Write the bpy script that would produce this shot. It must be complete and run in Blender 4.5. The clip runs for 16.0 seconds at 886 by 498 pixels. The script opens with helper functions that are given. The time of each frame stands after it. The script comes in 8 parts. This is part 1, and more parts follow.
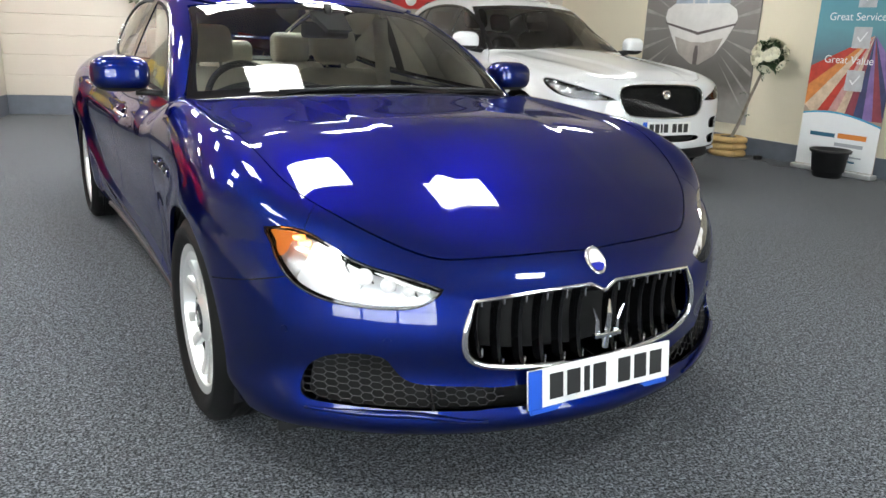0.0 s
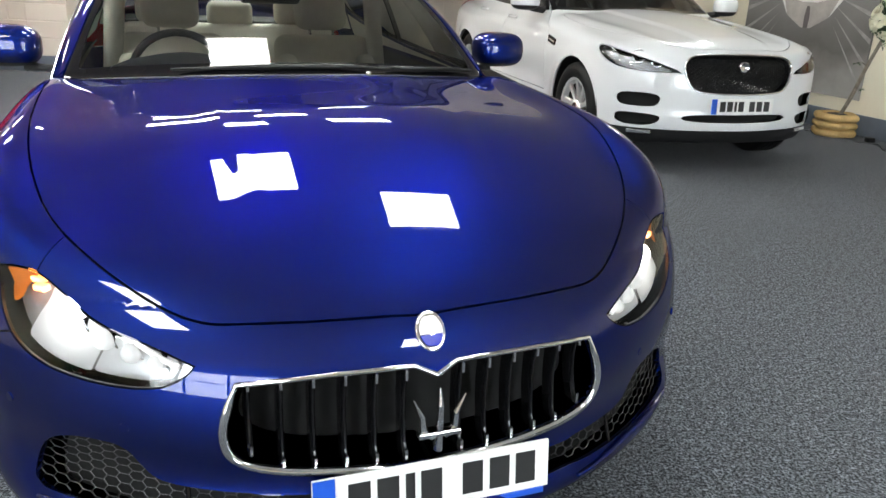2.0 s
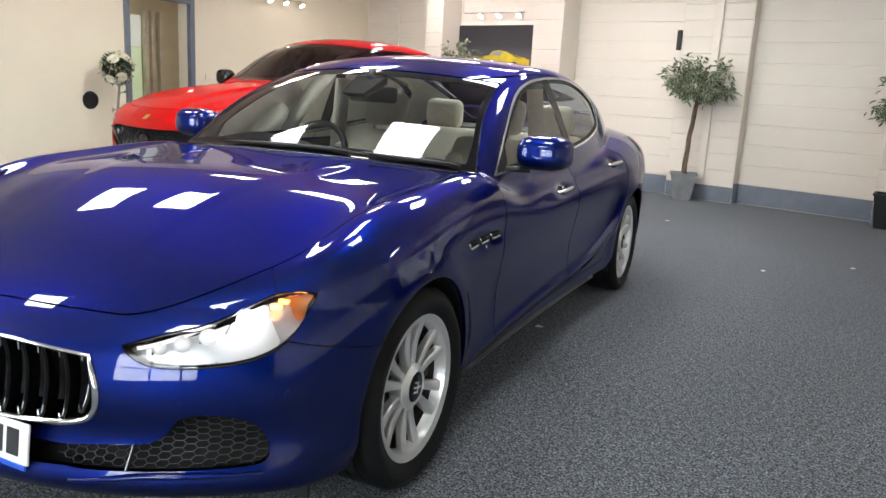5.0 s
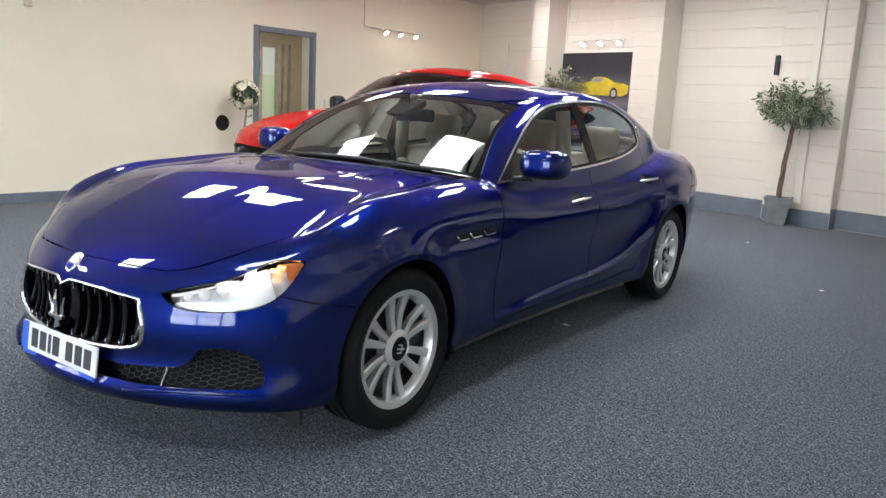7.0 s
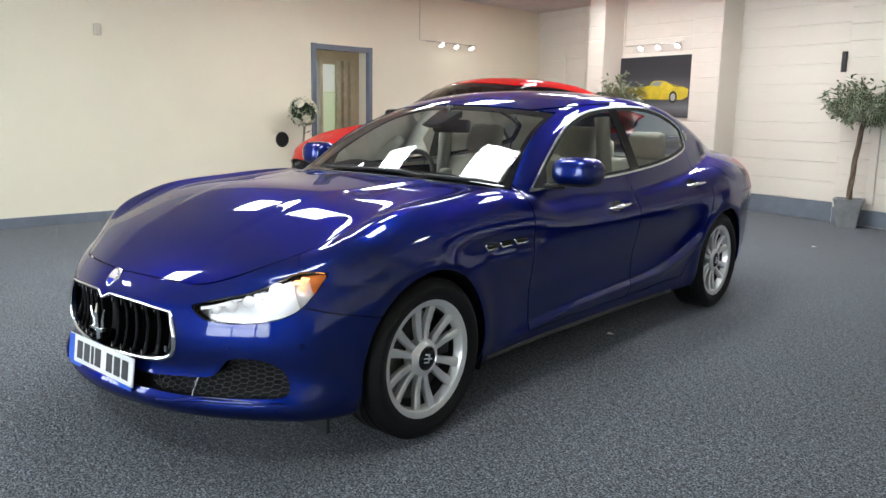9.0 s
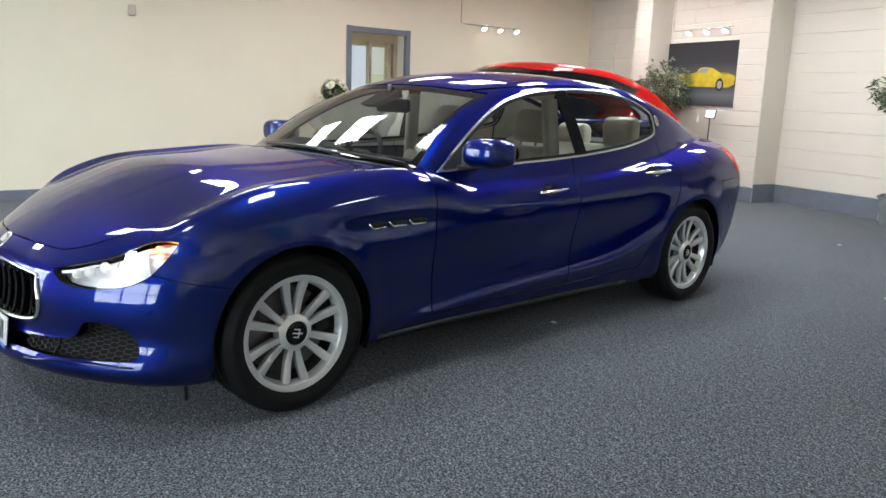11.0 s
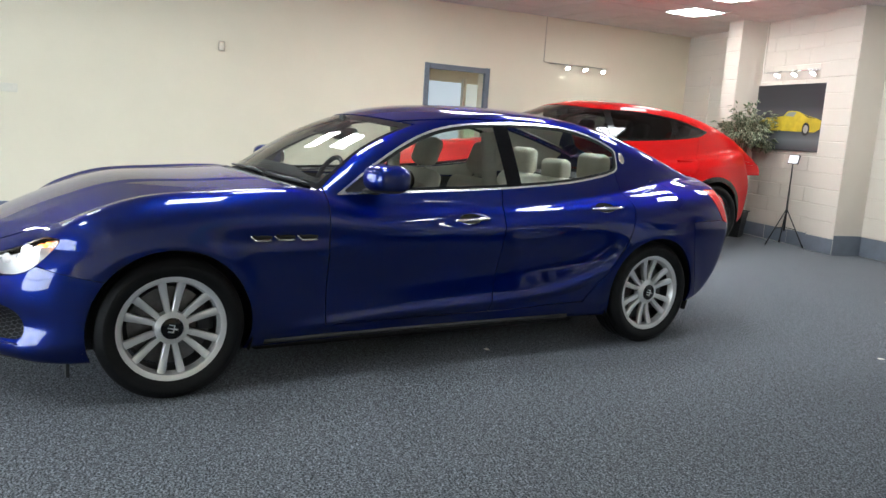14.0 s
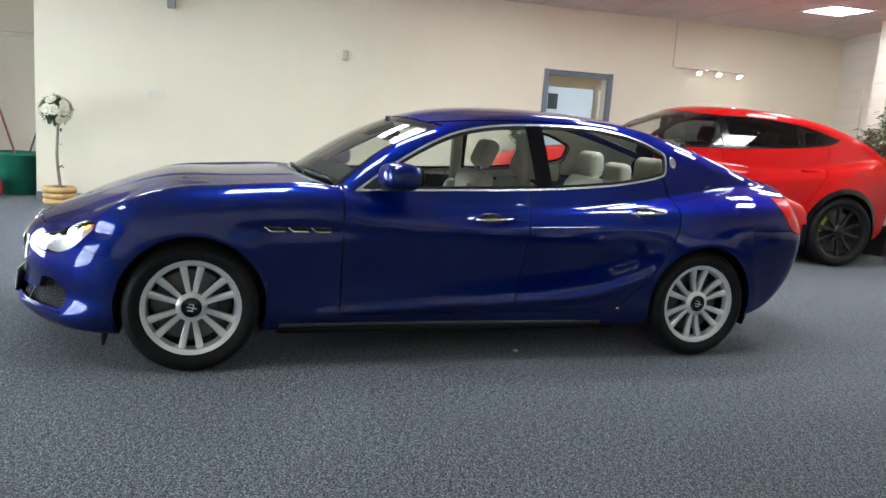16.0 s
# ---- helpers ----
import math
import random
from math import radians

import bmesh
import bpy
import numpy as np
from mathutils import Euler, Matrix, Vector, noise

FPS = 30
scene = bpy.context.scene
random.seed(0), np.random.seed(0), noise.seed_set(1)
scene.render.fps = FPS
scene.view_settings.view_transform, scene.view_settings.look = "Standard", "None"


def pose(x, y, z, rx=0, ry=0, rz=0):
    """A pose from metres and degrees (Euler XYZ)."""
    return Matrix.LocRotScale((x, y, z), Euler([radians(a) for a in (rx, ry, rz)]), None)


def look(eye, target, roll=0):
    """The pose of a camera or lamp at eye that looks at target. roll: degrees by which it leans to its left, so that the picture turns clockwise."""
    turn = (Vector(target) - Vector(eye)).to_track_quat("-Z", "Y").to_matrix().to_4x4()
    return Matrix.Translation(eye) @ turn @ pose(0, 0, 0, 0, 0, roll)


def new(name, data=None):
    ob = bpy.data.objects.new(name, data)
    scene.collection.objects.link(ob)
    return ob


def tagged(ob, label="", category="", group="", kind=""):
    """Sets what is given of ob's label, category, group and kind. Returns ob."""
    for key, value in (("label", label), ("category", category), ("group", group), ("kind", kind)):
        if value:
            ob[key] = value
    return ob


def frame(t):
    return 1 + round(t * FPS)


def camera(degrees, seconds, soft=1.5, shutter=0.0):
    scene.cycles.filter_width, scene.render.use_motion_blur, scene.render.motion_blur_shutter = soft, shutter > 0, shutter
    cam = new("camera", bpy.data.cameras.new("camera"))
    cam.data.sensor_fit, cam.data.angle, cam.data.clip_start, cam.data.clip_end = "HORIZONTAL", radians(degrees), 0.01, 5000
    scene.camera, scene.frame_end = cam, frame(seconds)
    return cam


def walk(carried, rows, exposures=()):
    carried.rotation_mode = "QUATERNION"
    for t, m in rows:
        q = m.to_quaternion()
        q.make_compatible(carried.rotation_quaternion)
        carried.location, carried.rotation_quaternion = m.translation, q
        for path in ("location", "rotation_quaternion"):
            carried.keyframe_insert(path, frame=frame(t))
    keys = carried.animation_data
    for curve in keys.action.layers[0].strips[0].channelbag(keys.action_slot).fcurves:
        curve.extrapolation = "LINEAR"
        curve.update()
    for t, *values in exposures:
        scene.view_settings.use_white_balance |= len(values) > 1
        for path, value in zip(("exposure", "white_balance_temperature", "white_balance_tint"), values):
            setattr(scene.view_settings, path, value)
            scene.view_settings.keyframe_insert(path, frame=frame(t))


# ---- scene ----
cam = camera(59.9, 16.0)
PATH = [
    (0, (-0.724, -2.685, 1.261), (-0.226, -0.827, 0.712), 2.3),
    (0.5, (-0.603, -2.514, 1.282), (-0.157, -0.648, 0.717), 2.1),
    (1, (-0.447, -2.363, 1.291), (-0.059, -0.493, 0.698), 2.0),
    (1.5, (-0.169, -2.305, 1.302), (0.152, -0.444, 0.645), 2.2),
    (2, (0.101, -2.208, 1.336), (0.288, -0.333, 0.666), 2.5),
    (2.5, (0.384, -1.988, 1.339), (0.425, -0.101, 0.677), 3.4),
    (3, (0.692, -1.735, 1.313), (0.424, 0.138, 0.665), 4.6),
    (3.5, (1.144, -1.557, 1.283), (0.517, 0.234, 0.653), 5.8),
    (4, (1.605, -1.556, 1.285), (0.733, 0.151, 0.714), 4.0),
    (4.5, (2.051, -1.51, 1.3), (0.953, 0.093, 0.826), 3.2),
    (7, (3.26, -1.511, 1.311), (1.738, -0.267, 0.938), 3.0),
    (7.5, (3.253, -1.52, 1.316), (1.706, -0.308, 0.946), 2.4),
    (8, (3.236, -1.557, 1.325), (1.665, -0.374, 0.961), 1.7),
    (10.3, (3.622, -0.904, 1.307), (1.915, 0.07, 0.936), 1.7),
    (10.5, (3.637, -0.836, 1.315), (1.923, 0.121, 0.936), 1.9),
    (11, (3.808, -0.608, 1.303), (2.063, 0.287, 0.911), 2.0),
    (11.5, (3.941, -0.449, 1.323), (2.167, 0.385, 0.926), 2.5),
    (12, (4.019, -0.261, 1.316), (2.226, 0.536, 0.928), 2.9),
    (12.5, (4.104, -0.102, 1.323), (2.288, 0.649, 0.954), 3.3),
    (13, (4.278, 0.077, 1.323), (2.434, 0.768, 0.972), 3.6),
    (13.5, (4.42, 0.269, 1.329), (2.547, 0.887, 0.997), 3.7),
    (14, (4.463, 0.492, 1.325), (2.561, 1.024, 1.008), 3.7),
    (14.5, (4.498, 0.709, 1.336), (2.57, 1.144, 1.027), 3.8),
    (15, (4.625, 0.93, 1.334), (2.677, 1.266, 1.027), 3.8),
    (15.5, (4.716, 1.103, 1.347), (2.754, 1.327, 1.034), 4.0),
    (16, (4.681, 1.288, 1.334), (2.71, 1.389, 1.011), 4.0),
]
walk(cam, [(t, look(eye, target, roll)) for t, eye, target, roll in PATH],
     [(0, 0.29, 6650, 10), (3, 0.28, 6650, 10), (4.5, 0.34, 6600, 12), (7, 0.22, 6350, 11), (12.5, 0.24, 6250, 9), (16, 0.26, 6150, 9)])

# ---- light ----
world = bpy.data.worlds.new("world")
scene.world = world
world.use_nodes = True
world.node_tree.nodes["Background"].inputs[0].default_value = (0.75, 0.85, 1.0, 1)
world.node_tree.nodes["Background"].inputs[1].default_value = 0.01
scene.view_settings.exposure = 0.0

CAR_TURN = 15.5
CEIL = 3.1


# ---- materials ----
def material(name):
    m = bpy.data.materials.new(name)
    m.use_nodes = True
    nt = m.node_tree
    b = nt.nodes["Principled BSDF"]
    return m, nt, b


def setp(b, **kw):
    for k, v in kw.items():
        key = {"color": "Base Color", "rough": "Roughness", "metal": "Metallic", "coat": "Coat Weight", "coat_rough": "Coat Roughness",
               "spec": "Specular IOR Level", "trans": "Transmission Weight", "ior": "IOR", "emit": "Emission Color", "power": "Emission Strength",
               "alpha": "Alpha", "sheen": "Sheen Weight", "sub": "Subsurface Weight"}[k]
        if k in ("color", "emit"):
            v = (*v, 1)
        b.inputs[key].default_value = v


def noise_tex(nt, scale, detail=4.0, rough=0.6, coords="Object"):
    tc = nt.nodes.new("ShaderNodeTexCoord")
    n = nt.nodes.new("ShaderNodeTexNoise")
    n.inputs["Scale"].default_value = scale
    n.inputs["Detail"].default_value = detail
    n.inputs["Roughness"].default_value = rough
    nt.links.new(tc.outputs[coords], n.inputs["Vector"])
    return n


def mix_color(nt, fac, a, b):
    r = nt.nodes.new("ShaderNodeValToRGB")
    r.color_ramp.elements[0].color = (*a, 1)
    r.color_ramp.elements[1].color = (*b, 1)
    nt.links.new(fac, r.inputs[0])
    return r


def add_bump(nt, b, height, strength=0.3, dist=0.01):
    bp = nt.nodes.new("ShaderNodeBump")
    bp.inputs["Strength"].default_value = strength
    bp.inputs["Distance"].default_value = dist
    nt.links.new(height, bp.inputs["Height"])
    nt.links.new(bp.outputs[0], b.inputs["Normal"])
    return bp


def simple(name, color, rough=0.5, metal=0.0, vary=0.12, scale=6.0, bump=0.0, bump_scale=60.0, **kw):
    m, nt, b = material(name)
    setp(b, color=color, rough=rough, metal=metal, **kw)
    if vary:
        n = noise_tex(nt, scale)
        r = mix_color(nt, n.outputs[0], [c * (1 - vary) for c in color], [min(1, c * (1 + vary)) for c in color])
        r.color_ramp.elements[0].position, r.color_ramp.elements[1].position = 0.3, 0.7
        nt.links.new(r.outputs[0], b.inputs["Base Color"])
        mr = nt.nodes.new("ShaderNodeMapRange")
        mr.inputs["To Min"].default_value = max(0.0, rough - 0.06)
        mr.inputs["To Max"].default_value = min(1.0, rough + 0.06)
        nt.links.new(n.outputs[0], mr.inputs[0])
        nt.links.new(mr.outputs[0], b.inputs["Roughness"])
    if bump:
        n2 = noise_tex(nt, bump_scale, 3)
        add_bump(nt, b, n2.outputs[0], bump, 0.004)
    return m


def make_paint(name, color, metal=0.0, rough=0.35, flake=0.0, edge=(1, 1, 1), spec=0.5, coat=1.0):
    m, nt, b = material(name)
    setp(b, color=color, metal=metal, rough=rough, coat=coat, coat_rough=0.012, spec=spec)
    b.inputs["Specular Tint"].default_value = (*edge, 1)
    if flake:
        n = noise_tex(nt, 900.0, 1)
        add_bump(nt, b, n.outputs[0], flake, 0.0006)
        # the clear coat stays smooth above the flakes
    return m


PAINT_BLUE = make_paint("blue_paint", (0.0009, 0.0098, 0.120), 0.98, 0.42, 0.0, (0.05, 0.10, 0.50))
PAINT_WHITE = make_paint("white_paint", (0.70, 0.71, 0.72), 0.0, 0.3)
PAINT_RED = make_paint("red_paint", (0.46, 0.003, 0.0035), 0.0, 0.5, spec=0.03, coat=0.55)
BLACK_PLASTIC = simple("black_plastic", (0.008, 0.008, 0.0085), 0.5, vary=0.2, scale=30)
FRIT = simple("black_glass_border", (0.004, 0.004, 0.005), 0.01, vary=0.0)
BLACK_GLOSS = simple("black_gloss", (0.0035, 0.0035, 0.004), 0.12, vary=0.0)
# near-black for seals, and for sheets that paint the shade inside openings
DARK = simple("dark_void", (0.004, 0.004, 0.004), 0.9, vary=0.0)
RUBBER = simple("tyre_rubber", (0.0070, 0.0070, 0.0073), 0.55, vary=0.25, scale=14, bump=0.15, bump_scale=120, spec=0.2)
CHROME = simple("chrome", (0.82, 0.83, 0.84), 0.08, 1.0, vary=0.0)
ALLOY = simple("silver_alloy", (0.80, 0.80, 0.79), 0.32, 0.72, vary=0.0)
STEEL = simple("brake_steel", (0.14, 0.135, 0.13), 0.4, 1.0, vary=0.2, scale=30)
LEATHER = simple("cream_leather", (0.68, 0.635, 0.55), 0.5, vary=0.08, scale=9, bump=0.12, bump_scale=220)
LEATHER_BLACK = simple("black_leather", (0.02, 0.02, 0.022), 0.55, vary=0.15, scale=12, bump=0.1, bump_scale=220)
TRIM_DARK = simple("dash_vinyl", (0.035, 0.037, 0.042), 0.6, vary=0.2, scale=20, bump=0.1, bump_scale=260)
HEADLINER = simple("headliner", (0.70, 0.665, 0.60), 0.9, vary=0.06, scale=14)


def glass(name, tint, rough=0.0):
    m = bpy.data.materials.new(name)
    m.use_nodes = True
    nt = m.node_tree
    nt.nodes.clear()
    out = nt.nodes.new("ShaderNodeOutputMaterial")
    tr = nt.nodes.new("ShaderNodeBsdfTransparent")
    tr.inputs[0].default_value = (*tint, 1)
    gl = nt.nodes.new("ShaderNodeBsdfGlossy")
    gl.inputs["Roughness"].default_value = rough
    gl.inputs["Color"].default_value = (1, 1, 1, 1)
    fr = nt.nodes.new("ShaderNodeFresnel")
    fr.inputs[0].default_value = 1.52
    mx = nt.nodes.new("ShaderNodeMixShader")
    nt.links.new(fr.outputs[0], mx.inputs[0])
    nt.links.new(tr.outputs[0], mx.inputs[1])
    nt.links.new(gl.outputs[0], mx.inputs[2])
    nt.links.new(mx.outputs[0], out.inputs[0])
    return m


GLASS = glass("car_glass", (0.88, 0.92, 0.89))
GLASS_DARK = glass("privacy_glass", (0.10, 0.11, 0.12))
GLASS_CLEAR = glass("lamp_glass", (0.95, 0.96, 0.97))


def glow(name, color, power):
    m, nt, b = material(name)
    setp(b, color=(0.8, 0.8, 0.8), emit=color, power=power, rough=0.4)
    return m


PANEL_GLOW = glow("led_panel_glow", (0.955, 1.0, 0.985), 27.5)


# ---- mesh helpers ----
def obj(name, bm, mat=None, parent=None, label="", smooth=False, m=None):
    me = bpy.data.meshes.new(name)
    bm.to_mesh(me)
    bm.free()
    if smooth:
        me.polygons.foreach_set("use_smooth", [True] * len(me.polygons))
    if mat is not None:
        me.materials.append(mat)
    ob = new(name, me)
    if parent is not None:
        ob.parent = parent
    if m is not None:
        ob.matrix_basis = m
    if label:
        ob["label"] = label
    return ob


def part(name, bm, mat, parent, label="", smooth=False, m=None):
    return obj(name, bm, mat, parent, label, smooth, m)


def thing(name, m, label, category, group="", kind=""):
    e = new(name)
    e.matrix_basis = m
    return tagged(e, label, category, group, kind)


def box(bm, x0, x1, y0, y1, z0, z1, m=None):
    vs = [Vector((x, y, z)) for z in (z0, z1) for y in (y0, y1) for x in (x0, x1)]
    if m is not None:
        vs = [m @ v for v in vs]
    v = [bm.verts.new(p) for p in vs]
    for f in ((0, 2, 3, 1), (4, 5, 7, 6), (0, 1, 5, 4), (2, 6, 7, 3), (0, 4, 6, 2), (1, 3, 7, 5)):
        bm.faces.new([v[i] for i in f])
    return v


def bevel_box(x0, x1, y0, y1, z0, z1, r=0.01, seg=2, m=None):
    bm = bmesh.new()
    box(bm, x0, x1, y0, y1, z0, z1)
    bmesh.ops.bevel(bm, geom=bm.edges[:], offset=r, segments=seg, profile=0.5, affect="EDGES")
    if m is not None:
        bm.transform(m)
    return bm


def join_bm(bm, other):
    me = bpy.data.meshes.new("tmp")
    other.to_mesh(me)
    other.free()
    bm.from_mesh(me)
    bpy.data.meshes.remove(me)
    return bm


def tube(bm, pts, r, seg=8, cap=True):
    """A round bar along pts; r is one radius or one for each point."""
    pts = [Vector(p) for p in pts]
    rs = r if isinstance(r, (list, tuple)) else [r] * len(pts)
    rings, ref = [], None
    for i, p in enumerate(pts):
        d = (pts[min(i + 1, len(pts) - 1)] - pts[max(i - 1, 0)]).normalized()
        if ref is None:
            ref = Vector((0, 0, 1)) if abs(d.z) < 0.9 else Vector((1, 0, 0))
        u = (ref - d * ref.dot(d)).normalized()
        ref = u
        w = d.cross(u)
        rings.append([bm.verts.new(p + (u * math.cos(a) + w * math.sin(a)) * rs[i]) for a in [2 * math.pi * k / seg for k in range(seg)]])
    for a, b in zip(rings, rings[1:]):
        for k in range(seg):
            bm.faces.new((a[k], a[(k + 1) % seg], b[(k + 1) % seg], b[k]))
    if cap:
        bm.faces.new(rings[0][::-1])
        bm.faces.new(rings[-1])
    return bm


def lathe(bm, prof, seg=32, axis="z"):
    """Turn a profile of (radius, height) about an axis."""
    rings = []
    for r, h in prof:
        ring = []
        for k in range(seg):
            a = 2 * math.pi * k / seg
            c, s = r * math.cos(a), r * math.sin(a)
            ring.append(bm.verts.new({"z": (c, s, h), "x": (h, c, s), "y": (c, h, s)}[axis]))
        rings.append(ring)
    for a, b in zip(rings, rings[1:]):
        for k in range(seg):
            bm.faces.new((a[k], a[(k + 1) % seg], b[(k + 1) % seg], b[k]))
    return bm


def prism(bm, poly, z0, z1, m=None):
    """An upright prism on a polygon in plan."""
    lo = [bm.verts.new((x, y, z0) if m is None else m @ Vector((x, y, z0))) for x, y in poly]
    hi = [bm.verts.new((x, y, z1) if m is None else m @ Vector((x, y, z1))) for x, y in poly]
    n = len(poly)
    bm.faces.new(lo[::-1])
    bm.faces.new(hi)
    for i in range(n):
        bm.faces.new((lo[i], lo[(i + 1) % n], hi[(i + 1) % n], hi[i]))
    return bm


# ---- room materials ----
def make_wall(name, color, block=True):
    m, nt, b = material(name)
    setp(b, rough=0.62)
    n = noise_tex(nt, 1.3, 5)
    r = mix_color(nt, n.outputs[0], [c * 0.93 for c in color], [min(1, c * 1.05) for c in color])
    nt.links.new(r.outputs[0], b.inputs["Base Color"])
    n2 = noise_tex(nt, 70.0, 4)
    add_bump(nt, b, n2.outputs[0], 0.25 if block else 0.12, 0.003)
    return m


WALL = make_wall("cream_wall_paint", (0.80, 0.73, 0.575), False)
BLOCK = make_wall("painted_block", (0.67, 0.605, 0.525), True)
SKIRT = simple("blue_grey_gloss_paint", (0.145, 0.165, 0.20), 0.4, vary=0.12, scale=5, bump=0.1, bump_scale=40)
CEILING_TILE = simple("ceiling_tile", (0.62, 0.58, 0.55), 0.9, vary=0.05, scale=3, bump=0.4, bump_scale=150)
GRID_WHITE = simple("white_grid_metal", (0.75, 0.74, 0.72), 0.45, vary=0.0)


def make_carpet():
    m, nt, b = material("grey_carpet")
    setp(b, rough=0.95, spec=0.1, sheen=0.1)
    fine = noise_tex(nt, 115.0, 3, 0.75)
    r = mix_color(nt, fine.outputs[0], (0.006, 0.008, 0.011), (0.235, 0.254, 0.284))
    r.color_ramp.elements[0].position, r.color_ramp.elements[1].position = 0.43, 0.62
    mid = noise_tex(nt, 38.0, 3, 0.75)
    big = noise_tex(nt, 0.7, 6, 0.65)
    r2 = mix_color(nt, mid.outputs[0], (0.34, 0.34, 0.34), (1.82, 1.82, 1.82))
    r2.color_ramp.elements[0].position, r2.color_ramp.elements[1].position = 0.3, 0.7
    r3 = mix_color(nt, big.outputs[0], (0.80, 0.78, 0.75), (1.16, 1.17, 1.19))
    src = r.outputs[0]
    for q in (r2, r3):
        mx = nt.nodes.new("ShaderNodeMix")
        mx.data_type, mx.blend_type = "RGBA", "MULTIPLY"
        mx.inputs[0].default_value = 1.0
        nt.links.new(src, mx.inputs[6])
        nt.links.new(q.outputs[0], mx.inputs[7])
        src = mx.outputs[2]
    nt.links.new(src, b.inputs["Base Color"])
    add_bump(nt, b, fine.outputs[0], 0.8, 0.008)
    return m


CARPET = make_carpet()

# ---- room ----
bm = bmesh.new()
box(bm, -11.5, 11, -9, 11, -0.15, 0.0)
tagged(obj("floor", bm, CARPET), "dark grey fleck carpet of the showroom floor", "floor", kind="structure")

TILE_TURN = pose(0, 0, 0, 0, 0, 13.0)
LIGHT_AT = Vector((-5.36, 6.65, 0))


def tile_point(i, j):
    """The middle of a ceiling tile of the 600 mm grid."""
    return LIGHT_AT + TILE_TURN @ Vector((0.585 * i, 0.597 * j, 0))


LIGHTS = {(0, 0), (2, -1), (5, -1), (0, -6), (3, -7), (6, -7), (8, -7), (14, -6), (5, -4), (7, -4), (1, -11), (3, -11), (6, -11), (8, -12),
          (0, -17), (3, -15), (8, -17)}
HT = 0.287
bm = bmesh.new()
for i in range(-14, 30):
    for j in range(-34, 14):
        if (i, j) in LIGHTS:
            continue
        p = tile_point(i, j)
        if not (-11.5 < p.x < 8.5 and -9 < p.y < 9.2):
            continue
        sag = 0.004 * (noise.noise((i * 0.9, j * 0.7, 0.3)) + 0.4)
        m = Matrix.Translation((p.x, p.y, CEIL + 0.004 - max(0, sag))) @ TILE_TURN
        c = 0.012
        v = [bm.verts.new(m @ Vector(q)) for q in ((-HT, -HT, 0.008), (HT, -HT, 0.008), (HT, HT, 0.008), (-HT, HT, 0.008))]
        w = [bm.verts.new(m @ Vector(q)) for q in ((-HT + c, -HT + c, 0), (HT - c, -HT + c, 0), (HT - c, HT - c, 0), (-HT + c, HT - c, 0))]
        bm.faces.new(w[::-1])
        for k in range(4):
            bm.faces.new((v[k], w[k], w[(k + 1) % 4], v[(k + 1) % 4]))
for i in range(-14, 31):
    p = tile_point(i, 0) - TILE_TURN @ Vector((0.2925, 0, 0))
    box(bm, -0.006, 0.006, -20, 9, CEIL + 0.002, CEIL + 0.02, Matrix.Translation((p.x, p.y, 0)) @ TILE_TURN)
for j in range(-34, 15):
    p = tile_point(0, j) - TILE_TURN @ Vector((0, 0.2985, 0))
    box(bm, -8, 18, -0.006, 0.006, CEIL + 0.0025, CEIL + 0.0205, Matrix.Translation((p.x, p.y, 0)) @ TILE_TURN)
box(bm, -11.5, 11, -9, 11, CEIL + 0.08, CEIL + 0.25)
tagged(obj("ceiling", bm, CEILING_TILE), "off-white suspended tile ceiling in a metal grid", "ceiling", kind="structure")

for i, j in sorted(LIGHTS):
    p = tile_point(i, j)
    lt = thing("ceiling_light", Matrix.Translation((p.x, p.y, CEIL)) @ TILE_TURN, "lit square white panel set in the tiled ceiling", "ceiling light", "ceiling panels")
    bm = bmesh.new()
    box(bm, -0.282, 0.282, -0.282, 0.282, -0.004, 0.012)
    part("diffuser", bm, PANEL_GLOW, lt, "glowing white diffuser")
    for k in range(4):
        bm = bmesh.new()
        box(bm, -0.291, 0.291, 0.283, 0.291, -0.008, 0.014)
        part("light_frame", bm, GRID_WHITE, lt, m=pose(0, 0, 0, 0, 0, 90 * k))


def wall_between(name, a, b, z0, z1, thick, mat, label, side=1):
    """A wall whose inner face runs from a to b; the body lies behind it."""
    a, b = Vector(a), Vector(b)
    d = (b - a).normalized()
    n = Vector((d.y, -d.x)) * side * thick
    bm = bmesh.new()
    prism(bm, [(p.x, p.y) for p in (a, b, b + n, a + n)], z0, z1)
    bmesh.ops.recalc_face_normals(bm, faces=bm.faces[:])
    return tagged(obj(name, bm, mat), label, "wall", kind="structure")


DW_A, DW_B = Vector((-5.40, -3.47)), Vector((-7.80, 8.40))
DW_D = (DW_B - DW_A).normalized()
DW_N = Vector((DW_D.y, -DW_D.x))
DW_ANGLE = math.degrees(math.atan2(DW_D.y, DW_D.x))


def door_wall(s, z=0.0, off=0.0):
    """A pose on the door wall: x along it, y into the wall, z up."""
    p = DW_A + DW_D * s + DW_N * off
    return pose(p.x, p.y, z, 0, 0, DW_ANGLE)


def box_on(name, mat, m, x0, x1, y0, y1, z0, z1, parent=None, r=0.0):
    bm = bevel_box(x0, x1, y0, y1, z0, z1, r) if r else bmesh.new()
    if not r:
        box(bm, x0, x1, y0, y1, z0, z1)
    return obj(name, bm, mat, parent, m=m)


